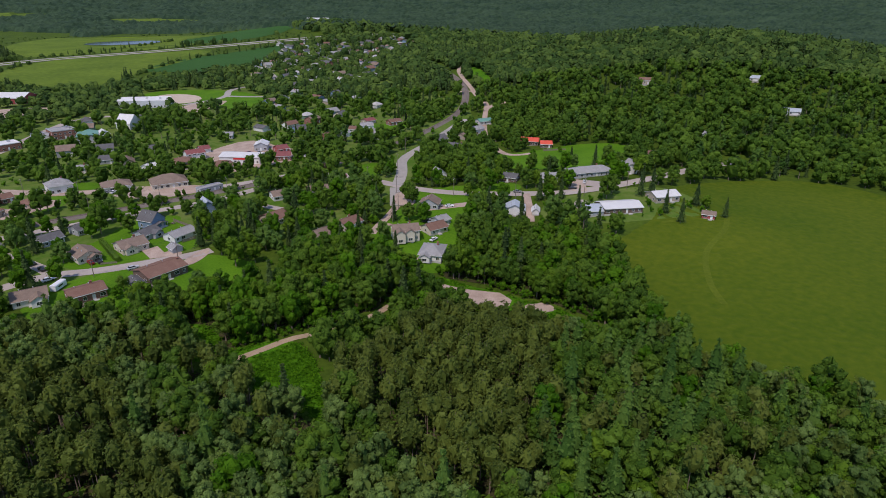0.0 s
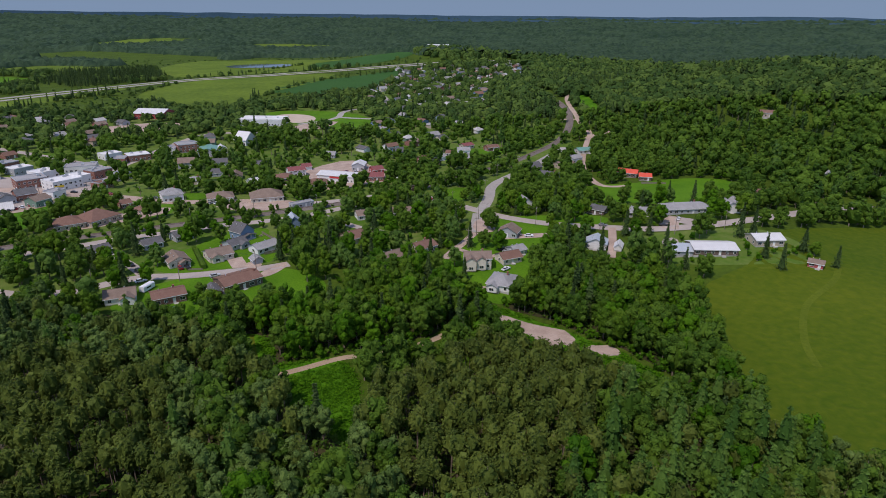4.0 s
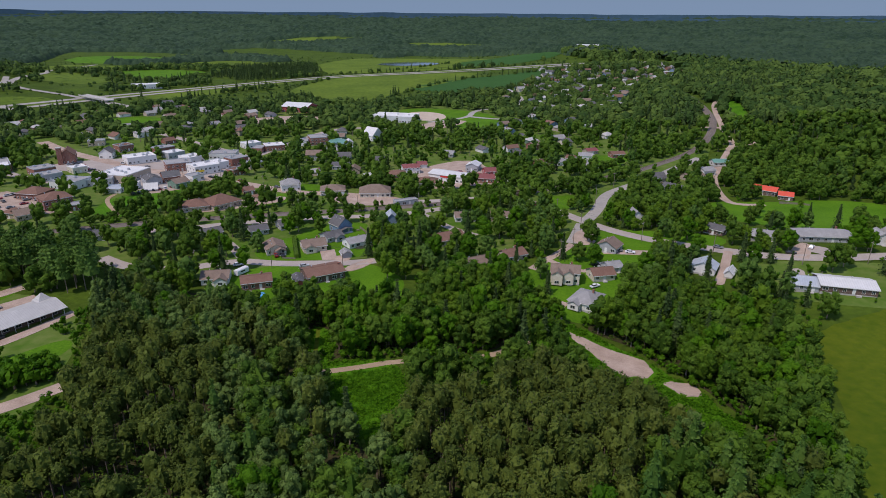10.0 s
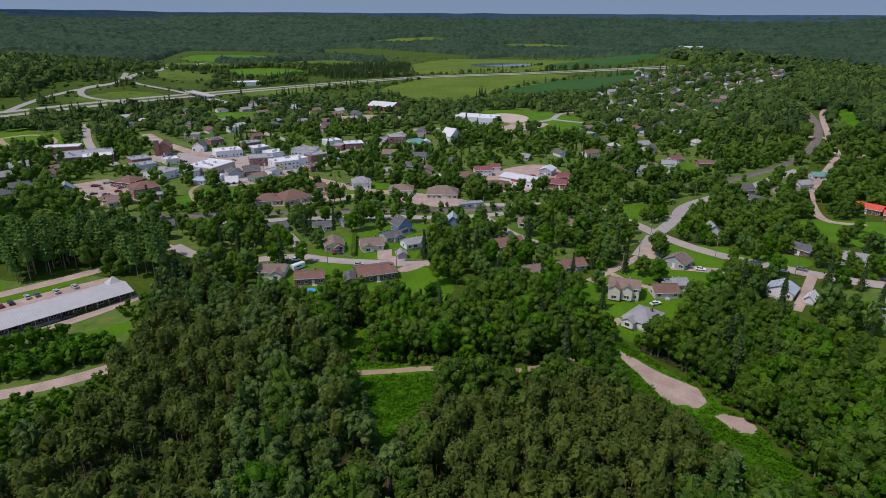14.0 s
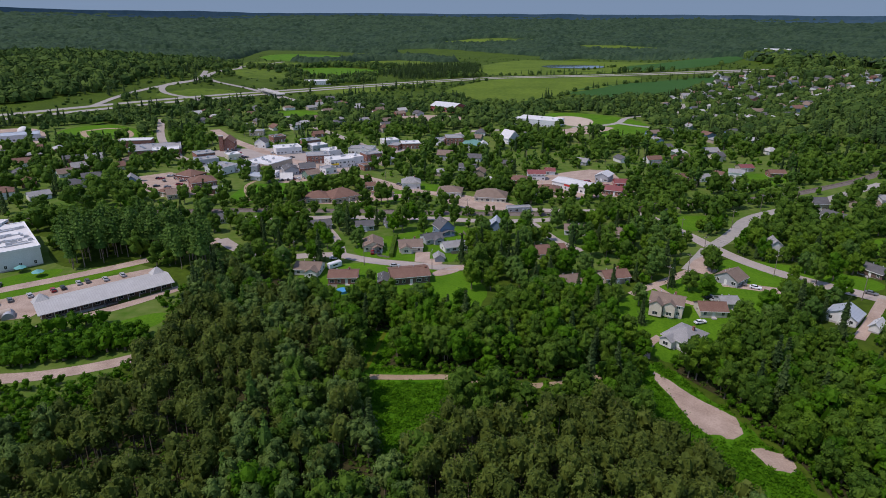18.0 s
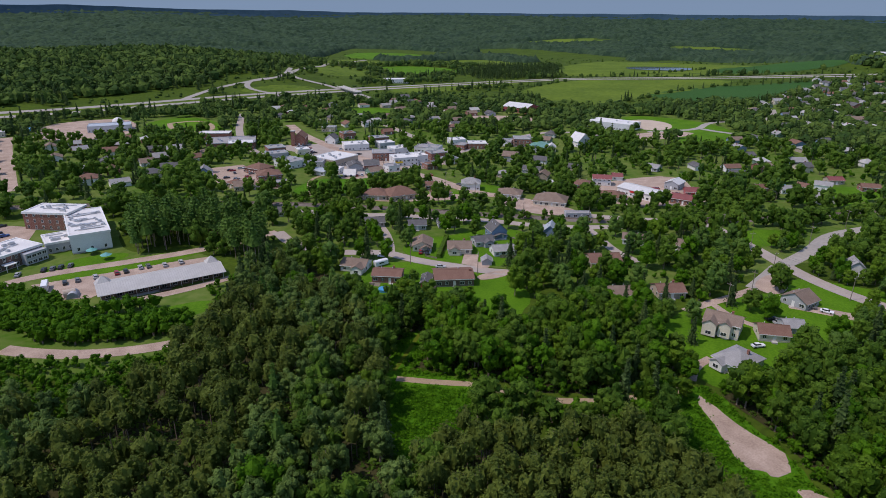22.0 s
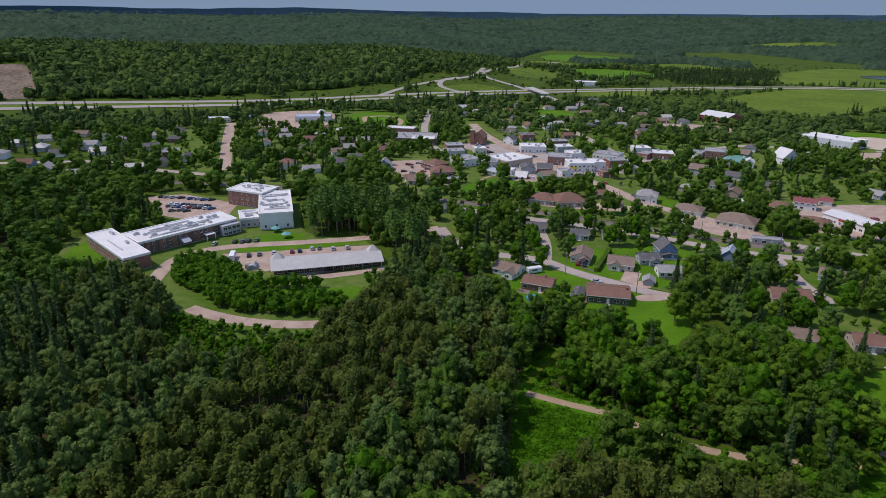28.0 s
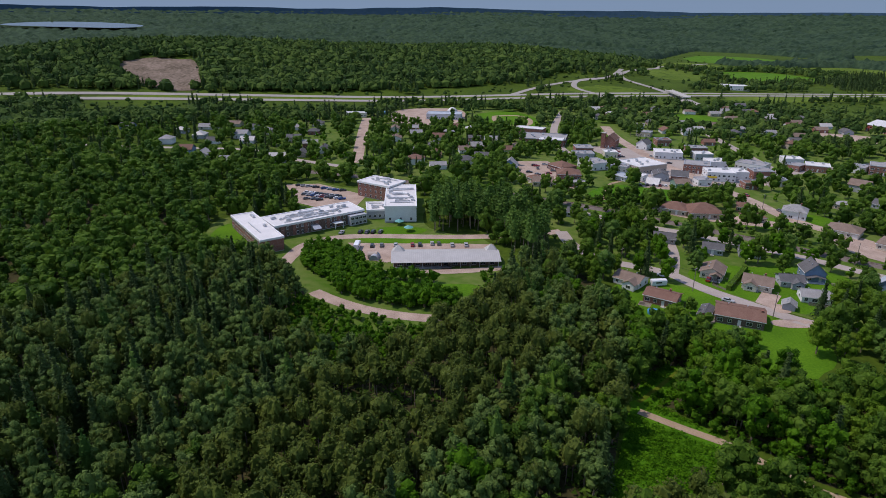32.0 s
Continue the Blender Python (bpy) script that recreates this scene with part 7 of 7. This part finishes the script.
stand("young_growth", BUSH, x, y, rng.uniform(0.3, 1.0, len(x)), [M["young"], M["bark"]], "green bushes along the edge of the hay field", 49, "thicket")
x, y = jitter(16, 72, 140, 190, 3.4, 47)
ok = free(x, y) & ~inside(RIDGE_R, x, y) & ~inside(MID_WOOD, x, y) & ~inside(MID_EDGE, x, y)
stand("young_growth", BUSH, x[ok], y[ok], rng.uniform(0.4, 1.1, ok.sum()), [M["young"], M["bark"]], "green bushes along the dirt track", 48, "thicket")
x, y = jitter(-24, 120, 104, 200, 1.35, 44)
rng = np.random.default_rng(45)
opn = np.zeros(len(x), bool)
for p in OPEN[1:4]:
    opn |= inside(p, x, y)
clear = np.ones(len(x), bool)
for c, k in SEGMENTS:
    clear &= np.hypot(x[:, None] - c[None, :, 0], y[:, None] - c[None, :, 1]).min(1) > k * 0.8
for p in PATCHES["gravel_lot"]:
    clear &= ~inside(p * 1.0, x, y) & ~inside((p - p.mean(0)) * 1.12 + p.mean(0), x, y)
ok = opn & clear & (rng.random(len(x)) < 0.9)
stand("brush", WEED, x[ok], y[ok], rng.uniform(0.6, 1.5, ok.sum()), [M["weed"]], "low bright green brush and weeds", 46, "brush")

# single trees of the town, nearest the walk
tree_meshes = {}


def tree_thing(kind, shapes, leaf, x, y, scale, seed, label):
    if leaf == "broad":
        leaf = ("broad", "young", "broad", "lime", "whitepine")[seed * 7 % 5]
    k = (kind, seed % len(shapes), leaf)
    if k not in tree_meshes:
        v, f, m = shapes[seed % len(shapes)]
        pair = []
        for which, mat in ((1, M["bark"]), (0, M[leaf])):
            g = f[m == which]
            ids, inv = np.unique(g, return_inverse=True)
            tmp = mesh_object("trunk" if which else "crown", v[ids], inv.reshape(-1, 3), [mat], tint=np.full(len(ids), 0.25 + 0.12 * (seed % len(shapes))))
            pair.append(tmp.data)
            bpy.data.objects.remove(tmp)
        tree_meshes[k] = pair
    ob = tagged(new(kind), label, "tree", "trees of the town")
    ob.matrix_basis = pose(x, y, gz(x, y), 0, 0, (seed * 67) % 360) @ Matrix.Diagonal((scale, scale, scale * (0.9 + 0.02 * (seed % 11)), 1))
    for nm, me_ in zip(("trunk", "crown"), tree_meshes[k]):
        c = new(nm, me_)
        c.parent = ob


PLACED = ((231, 166, "s", 0.95), (208, 168, "s", 0.85), (205, 157, "s", 0.8), (230, 149, "s", 0.75), (232, 161, "b", 0.6), (225, 189, "s", 1.0), (217, 190, "s", 1.05), (110, 241, "b", 0.62), (98, 246, "s", 0.85), (139, 234, "b", 0.85),
          (144, 230, "b", 0.7), (141, 284, "b", 0.5), (158, 261, "b", 0.95), (165, 252, "b", 1.0), (160, 277, "b", 0.9), (221, 277, "b", 0.7), (189, 246, "b", 0.6), (202, 229, "b", 0.6), (176, 217, "b", 0.75), (181, 213, "s", 0.8), (198, 197, "b", 0.95),
          (206, 200, "b", 0.8), (165, 186, "s", 0.75), (79, 214, "s", 0.8), (76, 197, "b", 0.7), (72, 204, "b", 0.75), (-12, 300, "b", 0.75), (-42, 279, "b", 0.8), (-28, 303, "b", 0.85), (15, 235, "b", 0.95), (19, 243, "b", 0.85), (14, 250, "b", 0.8),
          (-26, 226, "s", 0.55), (-30, 231, "b", 0.5), (-2, 226, "b", 0.55), (-27, 236, "b", 0.55), (241, 262, "s", 0.7), (245, 266, "s", 0.65), (232, 288, "b", 0.55), (262, 292, "b", 0.4), (196, 262, "b", 0.6), (18, 262, "b", 0.8),
          (134, 313, "b", 0.6), (139, 316, "b", 0.7), (131, 319, "b", 0.6), (144, 322, "b", 0.65), (138, 324, "b", 0.7), (102, 288, "b", 0.75), (107, 281, "b", 0.7), (112, 283, "b", 0.6), (118, 296, "b", 0.6), (101, 268, "s", 0.9), (98, 280, "b", 0.8),
          (-246, 191, "s", 0.8), (-239, 196, "b", 0.75), (-240, 203, "s", 0.85), (-238, 210, "b", 0.8), (-244, 214, "s", 0.9), (-252, 206, "b", 0.85), (-250, 218, "b", 0.85),
          (159, 176, "s", 0.65), (179, 199, "s", 0.75), (137, 228, "b", 0.8), (109, 236, "b", 0.85), (149, 252, "b", 0.6), (157, 249, "b", 0.8), (196, 282, "b", 0.7), (225, 254, "s", 0.7), (197, 222, "b", 0.85), (187, 226, "b", 0.7), (170, 167, "b", 0.9), (145, 174, "b", 0.9), (157, 186, "b", 0.8), (147, 278, "b", 0.85), (150, 297, "b", 0.75), (63, 219, "b", 0.7), (69, 222, "b", 0.85), (81, 228, "b", 0.8), (75, 192, "b", 0.75), (72, 182, "b", 0.6), (57, 210, "b", 0.6), (104, 242, "b", 0.8), (73, 231, "b", 0.6))
for n_, (px_, py_, kind_, sc_) in enumerate(PLACED):
    SPOTS.append((px_, py_, 2.2))
    if kind_ == "s":
        tree_thing("spruce_tree", SPRUCE_HI, "spruce", px_, py_, sc_, n_, "dark green spruce standing on a mown lawn")
    else:
        tree_thing("broadleaf_tree", BROAD_XL, "broad", px_, py_, sc_, n_, "round leafy green tree standing on a lawn")
hx = np.random.default_rng(9)
hs = Shape()
hs.add(np.array([(u, v, w) for u in (-0.9, 0.9) for v in (-14, 14) for w in (0, 2.1)]), [(0, 1, 3), (0, 3, 2), (4, 6, 7), (4, 7, 5), (0, 4, 5), (0, 5, 1), (2, 3, 7), (2, 7, 6), (1, 5, 7), (1, 7, 3)])
q = hx.uniform((-1, -14, 0.1), (1, 14, 2.4), (900, 3))
q[:, 0] = np.where(q[:, 2] > 1.9, q[:, 0], np.sign(q[:, 0]) * hx.uniform(0.85, 1.15, 900))
hs.leaves(q, q * (1, 0, 0.3) + hx.normal(0, 0.4, (900, 3)), 0.28, hx)
hv, hf, hm = hs.done()
hedge = mesh_object("hedge", hv, hf, [M["broad"]], tint=np.full(len(hv), 0.6))
hedge.matrix_basis = pose(-24.5, 281, gz(-24.5, 281), 0, 0, 4)
tagged(hedge, "tall clipped green hedge between two gardens", "hedge")
x, y = jitter(-130, 330, 190, 410, 7.7, 51)
ok = free(x, y) & inside(TOWN, x, y)
rng = np.random.default_rng(52)
dens = np.array([noise.noise(Vector((a / 35, b / 35, 8.2))) for a, b in zip(x, y)])
ok &= (dens > -0.42) & ~inside(LOW_STRIP, x, y) & (~inside(DOWNTOWN, x, y) | (rng.random(len(x)) < 0.4))
near = np.argsort(np.hypot(x, y))
singles, rest = [i for i in near if ok[i]][:255], [i for i in near if ok[i]][255:]
for n_, i in enumerate(singles):
    if rng.random() < 0.14:
        tree_thing("spruce_tree", SPRUCE_HI, "spruce", x[i], y[i], rng.uniform(0.6, 1.05), n_, "dark green spruce standing beside the houses")
    else:
        tree_thing("broadleaf_tree", BROAD_XL, "broad", x[i], y[i], rng.uniform(0.6, 1.05), n_, "leafy green broadleaf tree among the houses")
ids = np.array(rest, int)
stand("town_trees", BROAD_LO, x[ids], y[ids], rng.uniform(0.75, 1.1, len(ids)), [M["broad"], M["bark"]], "leafy green trees between the houses", 53)

# low trees along the railway
x, y = jitter(-150, 112, 318, 382, 5.6, 58)
rng = np.random.default_rng(59)
ok = inside(LOW_STRIP, x, y) & free(x, y, 0.9, 0.8) & (rng.random(len(x)) < 0.75)
stand("trackside_trees", BROAD_LO, x[ok], y[ok], rng.uniform(0.3, 0.58, ok.sum()), [M["broad"], M["bark"]], "low leafy trees along the railway", 60)

# bushes over the rough grass behind the wood
x, y = jitter(138, 240, 150, 215, 4.4, 54)
rng = np.random.default_rng(54)
ok = inside([(140, 202), (150, 188), (150, 168), (162, 160), (178, 172), (198, 166), (232, 156), (236, 170), (214, 190), (190, 204), (170, 214)], x, y) & (rng.random(len(x)) < 0.42)
for sx, sy, sr in SPOTS:
    ok &= np.hypot(x - sx, y - sy) > sr
for c, k in SEGMENTS:
    ok &= np.hypot(x[:, None] - c[None, :, 0], y[:, None] - c[None, :, 1]).min(1) > k * 0.8
stand("garden_shrubs", SHRUB, x[ok], y[ok], rng.uniform(0.3, 1.1, ok.sum()), [M["young"], M["bark"]], "green shrubs scattered over the rough grass", 55, "shrubs")

# garden shrubs and saplings between the houses
x, y = jitter(-420, 330, 196, 560, 6.2, 55)
rng = np.random.default_rng(56)
ok = inside(TOWN, x, y) & free(x, y, 0.75, 0.85) & (rng.random(len(x)) < 0.32)
stand("garden_shrubs", SHRUB, x[ok], y[ok], rng.uniform(0.35, 1.3, ok.sum()), [M["young"], M["bark"]], "green shrubs and saplings in gardens and along lanes", 57, "shrubs")

# the rest of the town, the woods round it and the hills
def ring_points(r0, r1, seed, spacing):
    """Uneven points between two distances, spaced wider farther out."""
    rng = np.random.default_rng(seed)
    out, r = [], r0
    while r < r1:
        s = spacing(r)
        n = int(math.tau * r / s)
        a = (np.arange(n) + rng.uniform(-0.4, 0.4, n)) * math.tau / n
        rr = r + rng.uniform(-0.4, 0.4, n) * s
        out.append(np.stack([rr * np.sin(a), rr * np.cos(a)], 1))
        r += s
    p = np.concatenate(out)
    return p[:, 0], p[:, 1]


x, y = ring_points(190, 620, 61, lambda r: 7.0 + r * 0.005)
town = inside(TOWN, x, y)
done = ((x > -130) & (x < 330) & (y > 190) & (y < 410) & town) | (~town & (np.hypot(x, y) < 265) & (x > -190) & (x < 190) & (y < 250) & (y > 20))
rng = np.random.default_rng(62)
clumped = np.array([noise.noise(Vector((a / 42, b / 42, 2.6))) for a, b in zip(x, y)]) > -0.06
ok = free(x, y) & in_view(x, y) & ~inside(BRUSH, x, y) & ~done & (~town | (rng.random(len(x)) < np.where(inside(DOWNTOWN, x, y), 0.36, np.where(clumped, 0.97, 0.42))))
x, y = x[ok], y[ok]
mixn = np.array([noise.noise(Vector((a / 60, b / 60, 5.1))) for a, b in zip(x, y)])
con = rng.random(len(x)) < np.where(mixn > 0.12, 0.55, 0.1)
pin = con & (rng.random(len(x)) < 0.35)
GROVE = [(-166, 238), (-185, 272), (-150, 294), (-106, 264), (-100, 240), (-118, 247), (-138, 260)]
grove = inside(GROVE, x, y)
con, pin = con & ~grove & ~pin, pin & ~grove
gx, gy = jitter(-190, -96, 230, 298, 5.2, 66)
gk = inside(GROVE, gx, gy) & free(gx, gy)
stand("pine_grove", GROVE_PINE, gx[gk], gy[gk], rng.uniform(0.9, 1.2, gk.sum()), [M["whitepine"], M["bark"]], "grove of tall bare-stemmed pines by the hospital", 67)
con, keep_ = con[~grove], ~grove
x, y, pin, mixn = x[keep_], y[keep_], pin[keep_], mixn[keep_]
for shp, lo_, hi_ in ((BROAD_LO, 0, 390), (BROAD_FAR, 390, 2000)):
    sel = ~con & ~pin & (np.hypot(x, y) >= lo_) & (np.hypot(x, y) < hi_)
    size_ = np.where(inside(TOWN, x, y), rng.uniform(0.7, 1.15, len(x)), rng.uniform(0.85, 1.25, len(x)))
    stand("broadleaf_wood", shp, x[sel], y[sel], size_[sel], [M["broad"], M["bark"]], "broadleaf trees round the town in full leaf", 63)
stand("spruce_stand", SPRUCE_LO, x[con], y[con], rng.uniform(0.5, 1.0, con.sum()), [M["spruce"], M["bark"]], "dark spruces scattered round the town", 64)
stand("white_pine_stand", PINE_LO, x[pin], y[pin], rng.uniform(0.8, 1.05, pin.sum()), [M["whitepine"], M["bark"]], "tall pines round the hospital and the town", 65)

x, y = ring_points(620, 1500, 71, lambda r: 8.2 + (r - 620) * 0.0085)
rng = np.random.default_rng(72)
VALLEY = [(-640, 240), (-470, 500), (-330, 740), (-180, 790), (-60, 810), (90, 800), (240, 880), (420, 1120), (560, 1200), (520, 1450), (300, 1900), (-200, 2300), (-700, 2000), (-520, 1100), (-480, 780), (-560, 560), (-740, 280)]
town, vale = inside(TOWN, x, y), inside(VALLEY, x, y)
mixn = np.array([noise.noise(Vector((a / 90, b / 90, 1.7))) for a, b in zip(x, y)])
SUBDIVISION = [(280, 860), (380, 1080), (450, 1110), (560, 1110), (690, 1170), (660, 1060), (510, 900), (430, 800), (340, 780)]
keep = np.where(town | inside(SUBDIVISION, x, y), rng.random(len(x)) < np.where(inside(SUBDIVISION, x, y), 0.52, 0.72), np.where(vale, mixn > 0.26, True))
keep = np.where(x * 0.85 - y * 0.5 < -860, True, keep)
ok = free(x, y, 1.0, 0.9) & in_view(x, y) & keep
x, y, mixn = x[ok], y[ok], mixn[ok]
sc = rng.uniform(4.6, 7.4, len(x)) * (0.9 + np.clip(np.hypot(x, y) - 620, 0, 900) * 0.0009) * np.where(inside(VALLEY, x, y), 0.6, np.where(inside(TOWN, x, y) | inside(SUBDIVISION, x, y), 0.74, 1.0))
cone = rng.random(len(x)) < np.where(mixn > 0.1, 0.4, 0.08)
near_ = np.hypot(x, y) < 820
for shp, sel in ((LUMPS, near_ & ~cone), (HILL_LUMPS, ~near_ & ~cone)):
    stand("hill_woods", shp, x[sel], y[sel], sc[sel], [M["far"]], "broad green woods over the hills", 73, tall=rng.uniform(0.8, 1.15, sel.sum()), sink=-4.5)
stand("hill_woods", CONES, x[cone], y[cone], rng.uniform(0.8, 1.15, cone.sum()), [M["spruce"], M["bark"]], "dark conifers in the valley woods", 74)
x, y = jitter(-190, 10, 1110, 1460, 9.0, 75, 0.6)
ok = inside([(-188, 1230), (-170, 1450), (-20, 1450), (0, 1250), (-10, 1190), (-140, 1120)], x, y) & free(x, y)
stand("spruce_block", CONES, x[ok], y[ok], rng.uniform(0.7, 1.2, ok.sum()), [M["spruce"], M["bark"]], "dense dark spruce block beside the highway", 76)
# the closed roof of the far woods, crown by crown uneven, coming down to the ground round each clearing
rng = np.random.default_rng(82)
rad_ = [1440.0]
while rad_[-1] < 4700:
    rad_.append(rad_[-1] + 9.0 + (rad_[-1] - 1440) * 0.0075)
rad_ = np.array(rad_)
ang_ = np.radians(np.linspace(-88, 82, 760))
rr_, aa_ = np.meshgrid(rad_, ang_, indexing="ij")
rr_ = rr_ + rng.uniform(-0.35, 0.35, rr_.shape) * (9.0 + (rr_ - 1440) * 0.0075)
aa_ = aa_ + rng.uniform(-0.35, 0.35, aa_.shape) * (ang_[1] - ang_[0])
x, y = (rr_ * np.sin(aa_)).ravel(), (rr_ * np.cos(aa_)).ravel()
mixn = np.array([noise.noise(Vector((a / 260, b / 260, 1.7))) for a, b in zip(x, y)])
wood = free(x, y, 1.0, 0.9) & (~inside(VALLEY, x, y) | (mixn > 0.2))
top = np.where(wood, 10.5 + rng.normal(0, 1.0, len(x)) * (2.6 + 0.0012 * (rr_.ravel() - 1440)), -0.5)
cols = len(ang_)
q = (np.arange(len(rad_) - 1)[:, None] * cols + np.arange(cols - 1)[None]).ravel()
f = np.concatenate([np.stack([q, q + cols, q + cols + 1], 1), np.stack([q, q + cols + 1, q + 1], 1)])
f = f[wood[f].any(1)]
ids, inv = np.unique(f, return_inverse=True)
# the blue cast of this canopy is painted haze
tagged(mesh_object("far_woods", np.column_stack([x, y, ground_z(x, y) + top])[ids], inv.reshape(-1, 3), [M["horizon"]], smooth=True, tint=rng.beta(1.6, 1.6, len(ids))), "endless woods towards the horizon, tinted blue for haze", "trees", kind="stuff")

# scrub over the valley floor and tree rows along its field edges
x, y = ring_points(640, 1900, 91, lambda r: 13 + (r - 640) * 0.012)
rng = np.random.default_rng(92)
mixn = np.array([noise.noise(Vector((a / 70, b / 70, 8.3))) for a, b in zip(x, y)])
ok = inside(VALLEY, x, y) & in_view(x, y) & (mixn + rng.normal(0, 0.12, len(x)) > -0.05) & free(x, y, 0.6, 0.9)
stand("valley_scrub", SCRUB, x[ok], y[ok], rng.uniform(1.2, 3.2, ok.sum()), [M["far"]], "low green scrub over the valley floor", 93, "scrub", sink=-0.6)
ROWS = [[(66, 830), (115, 925), (212, 1068), (322, 1108), (424, 1170)], [(-60, 985), (20, 1150)], [(-30, 1240), (90, 1232), (290, 1240), (520, 1250)], [(-320, 1150), (-200, 1190), (-140, 1390)], [(-430, 1290), (-340, 1400), (-150, 1400)], [(-500, 1250), (-330, 1150)], [(280, 1400), (180, 1300), (60, 1250)], [(-180, 900), (-60, 1060)]]
hx_, hy_ = [], []
for row in ROWS:
    p = along(row, 9.0)
    p = p[rng.random(len(p)) < 0.62] + 0
    p = p + rng.normal(0, 2.5, p.shape)
    hx_.append(p[:, 0])
    hy_.append(p[:, 1])
hx_, hy_ = np.concatenate(hx_), np.concatenate(hy_)
con = rng.random(len(hx_)) < 0.4
stand("field_edge_trees", LUMPS, hx_[~con], hy_[~con], rng.uniform(2.2, 4.4, (~con).sum()), [M["far"]], "rows of trees along the field edges", 94, sink=-2.0)
stand("field_edge_trees", CONES, hx_[con], hy_[con], rng.uniform(0.5, 0.9, con.sum()), [M["spruce"], M["bark"]], "rows of spruces along the field edges", 95)

# the last ridges against the sky, haze painted into their blue
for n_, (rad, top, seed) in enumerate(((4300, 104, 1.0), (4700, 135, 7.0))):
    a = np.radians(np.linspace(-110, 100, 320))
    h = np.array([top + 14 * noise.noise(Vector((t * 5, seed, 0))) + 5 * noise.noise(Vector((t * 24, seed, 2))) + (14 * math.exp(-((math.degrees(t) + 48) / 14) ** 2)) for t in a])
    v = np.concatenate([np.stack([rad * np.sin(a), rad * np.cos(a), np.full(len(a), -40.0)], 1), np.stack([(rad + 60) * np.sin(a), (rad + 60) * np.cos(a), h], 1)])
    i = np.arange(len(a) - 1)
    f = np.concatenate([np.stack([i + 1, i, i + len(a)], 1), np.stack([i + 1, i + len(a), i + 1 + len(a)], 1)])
    tagged(mesh_object("backdrop", v, f, [M["backdrop"]], smooth=True), "wooded ridge on the horizon, painted blue-green for haze", "ridge", kind="structure")
a = np.radians(np.linspace(-125, 115, 120))
v = np.concatenate([np.stack([4900 * np.sin(a), 4900 * np.cos(a), np.full(len(a), z_)], 1) for z_ in (60.0, 420.0)])
i = np.arange(len(a) - 1)
f = np.concatenate([np.stack([i + 1, i, i + len(a)], 1), np.stack([i + 1, i + len(a), i + 1 + len(a)], 1)])
haze = bpy.data.materials.new("low_sky")
haze.use_nodes = True
hn = haze.node_tree.nodes
em = hn.new("ShaderNodeEmission")
em.inputs[0].default_value, em.inputs[1].default_value = (0.175, 0.27, 0.385, 1), 1.0
haze.node_tree.links.new(em.outputs[0], hn["Material Output"].inputs["Surface"])
tagged(mesh_object("backdrop", v, f, [haze], smooth=True), "plain grey-blue sky low over the horizon", "sky", kind="structure")
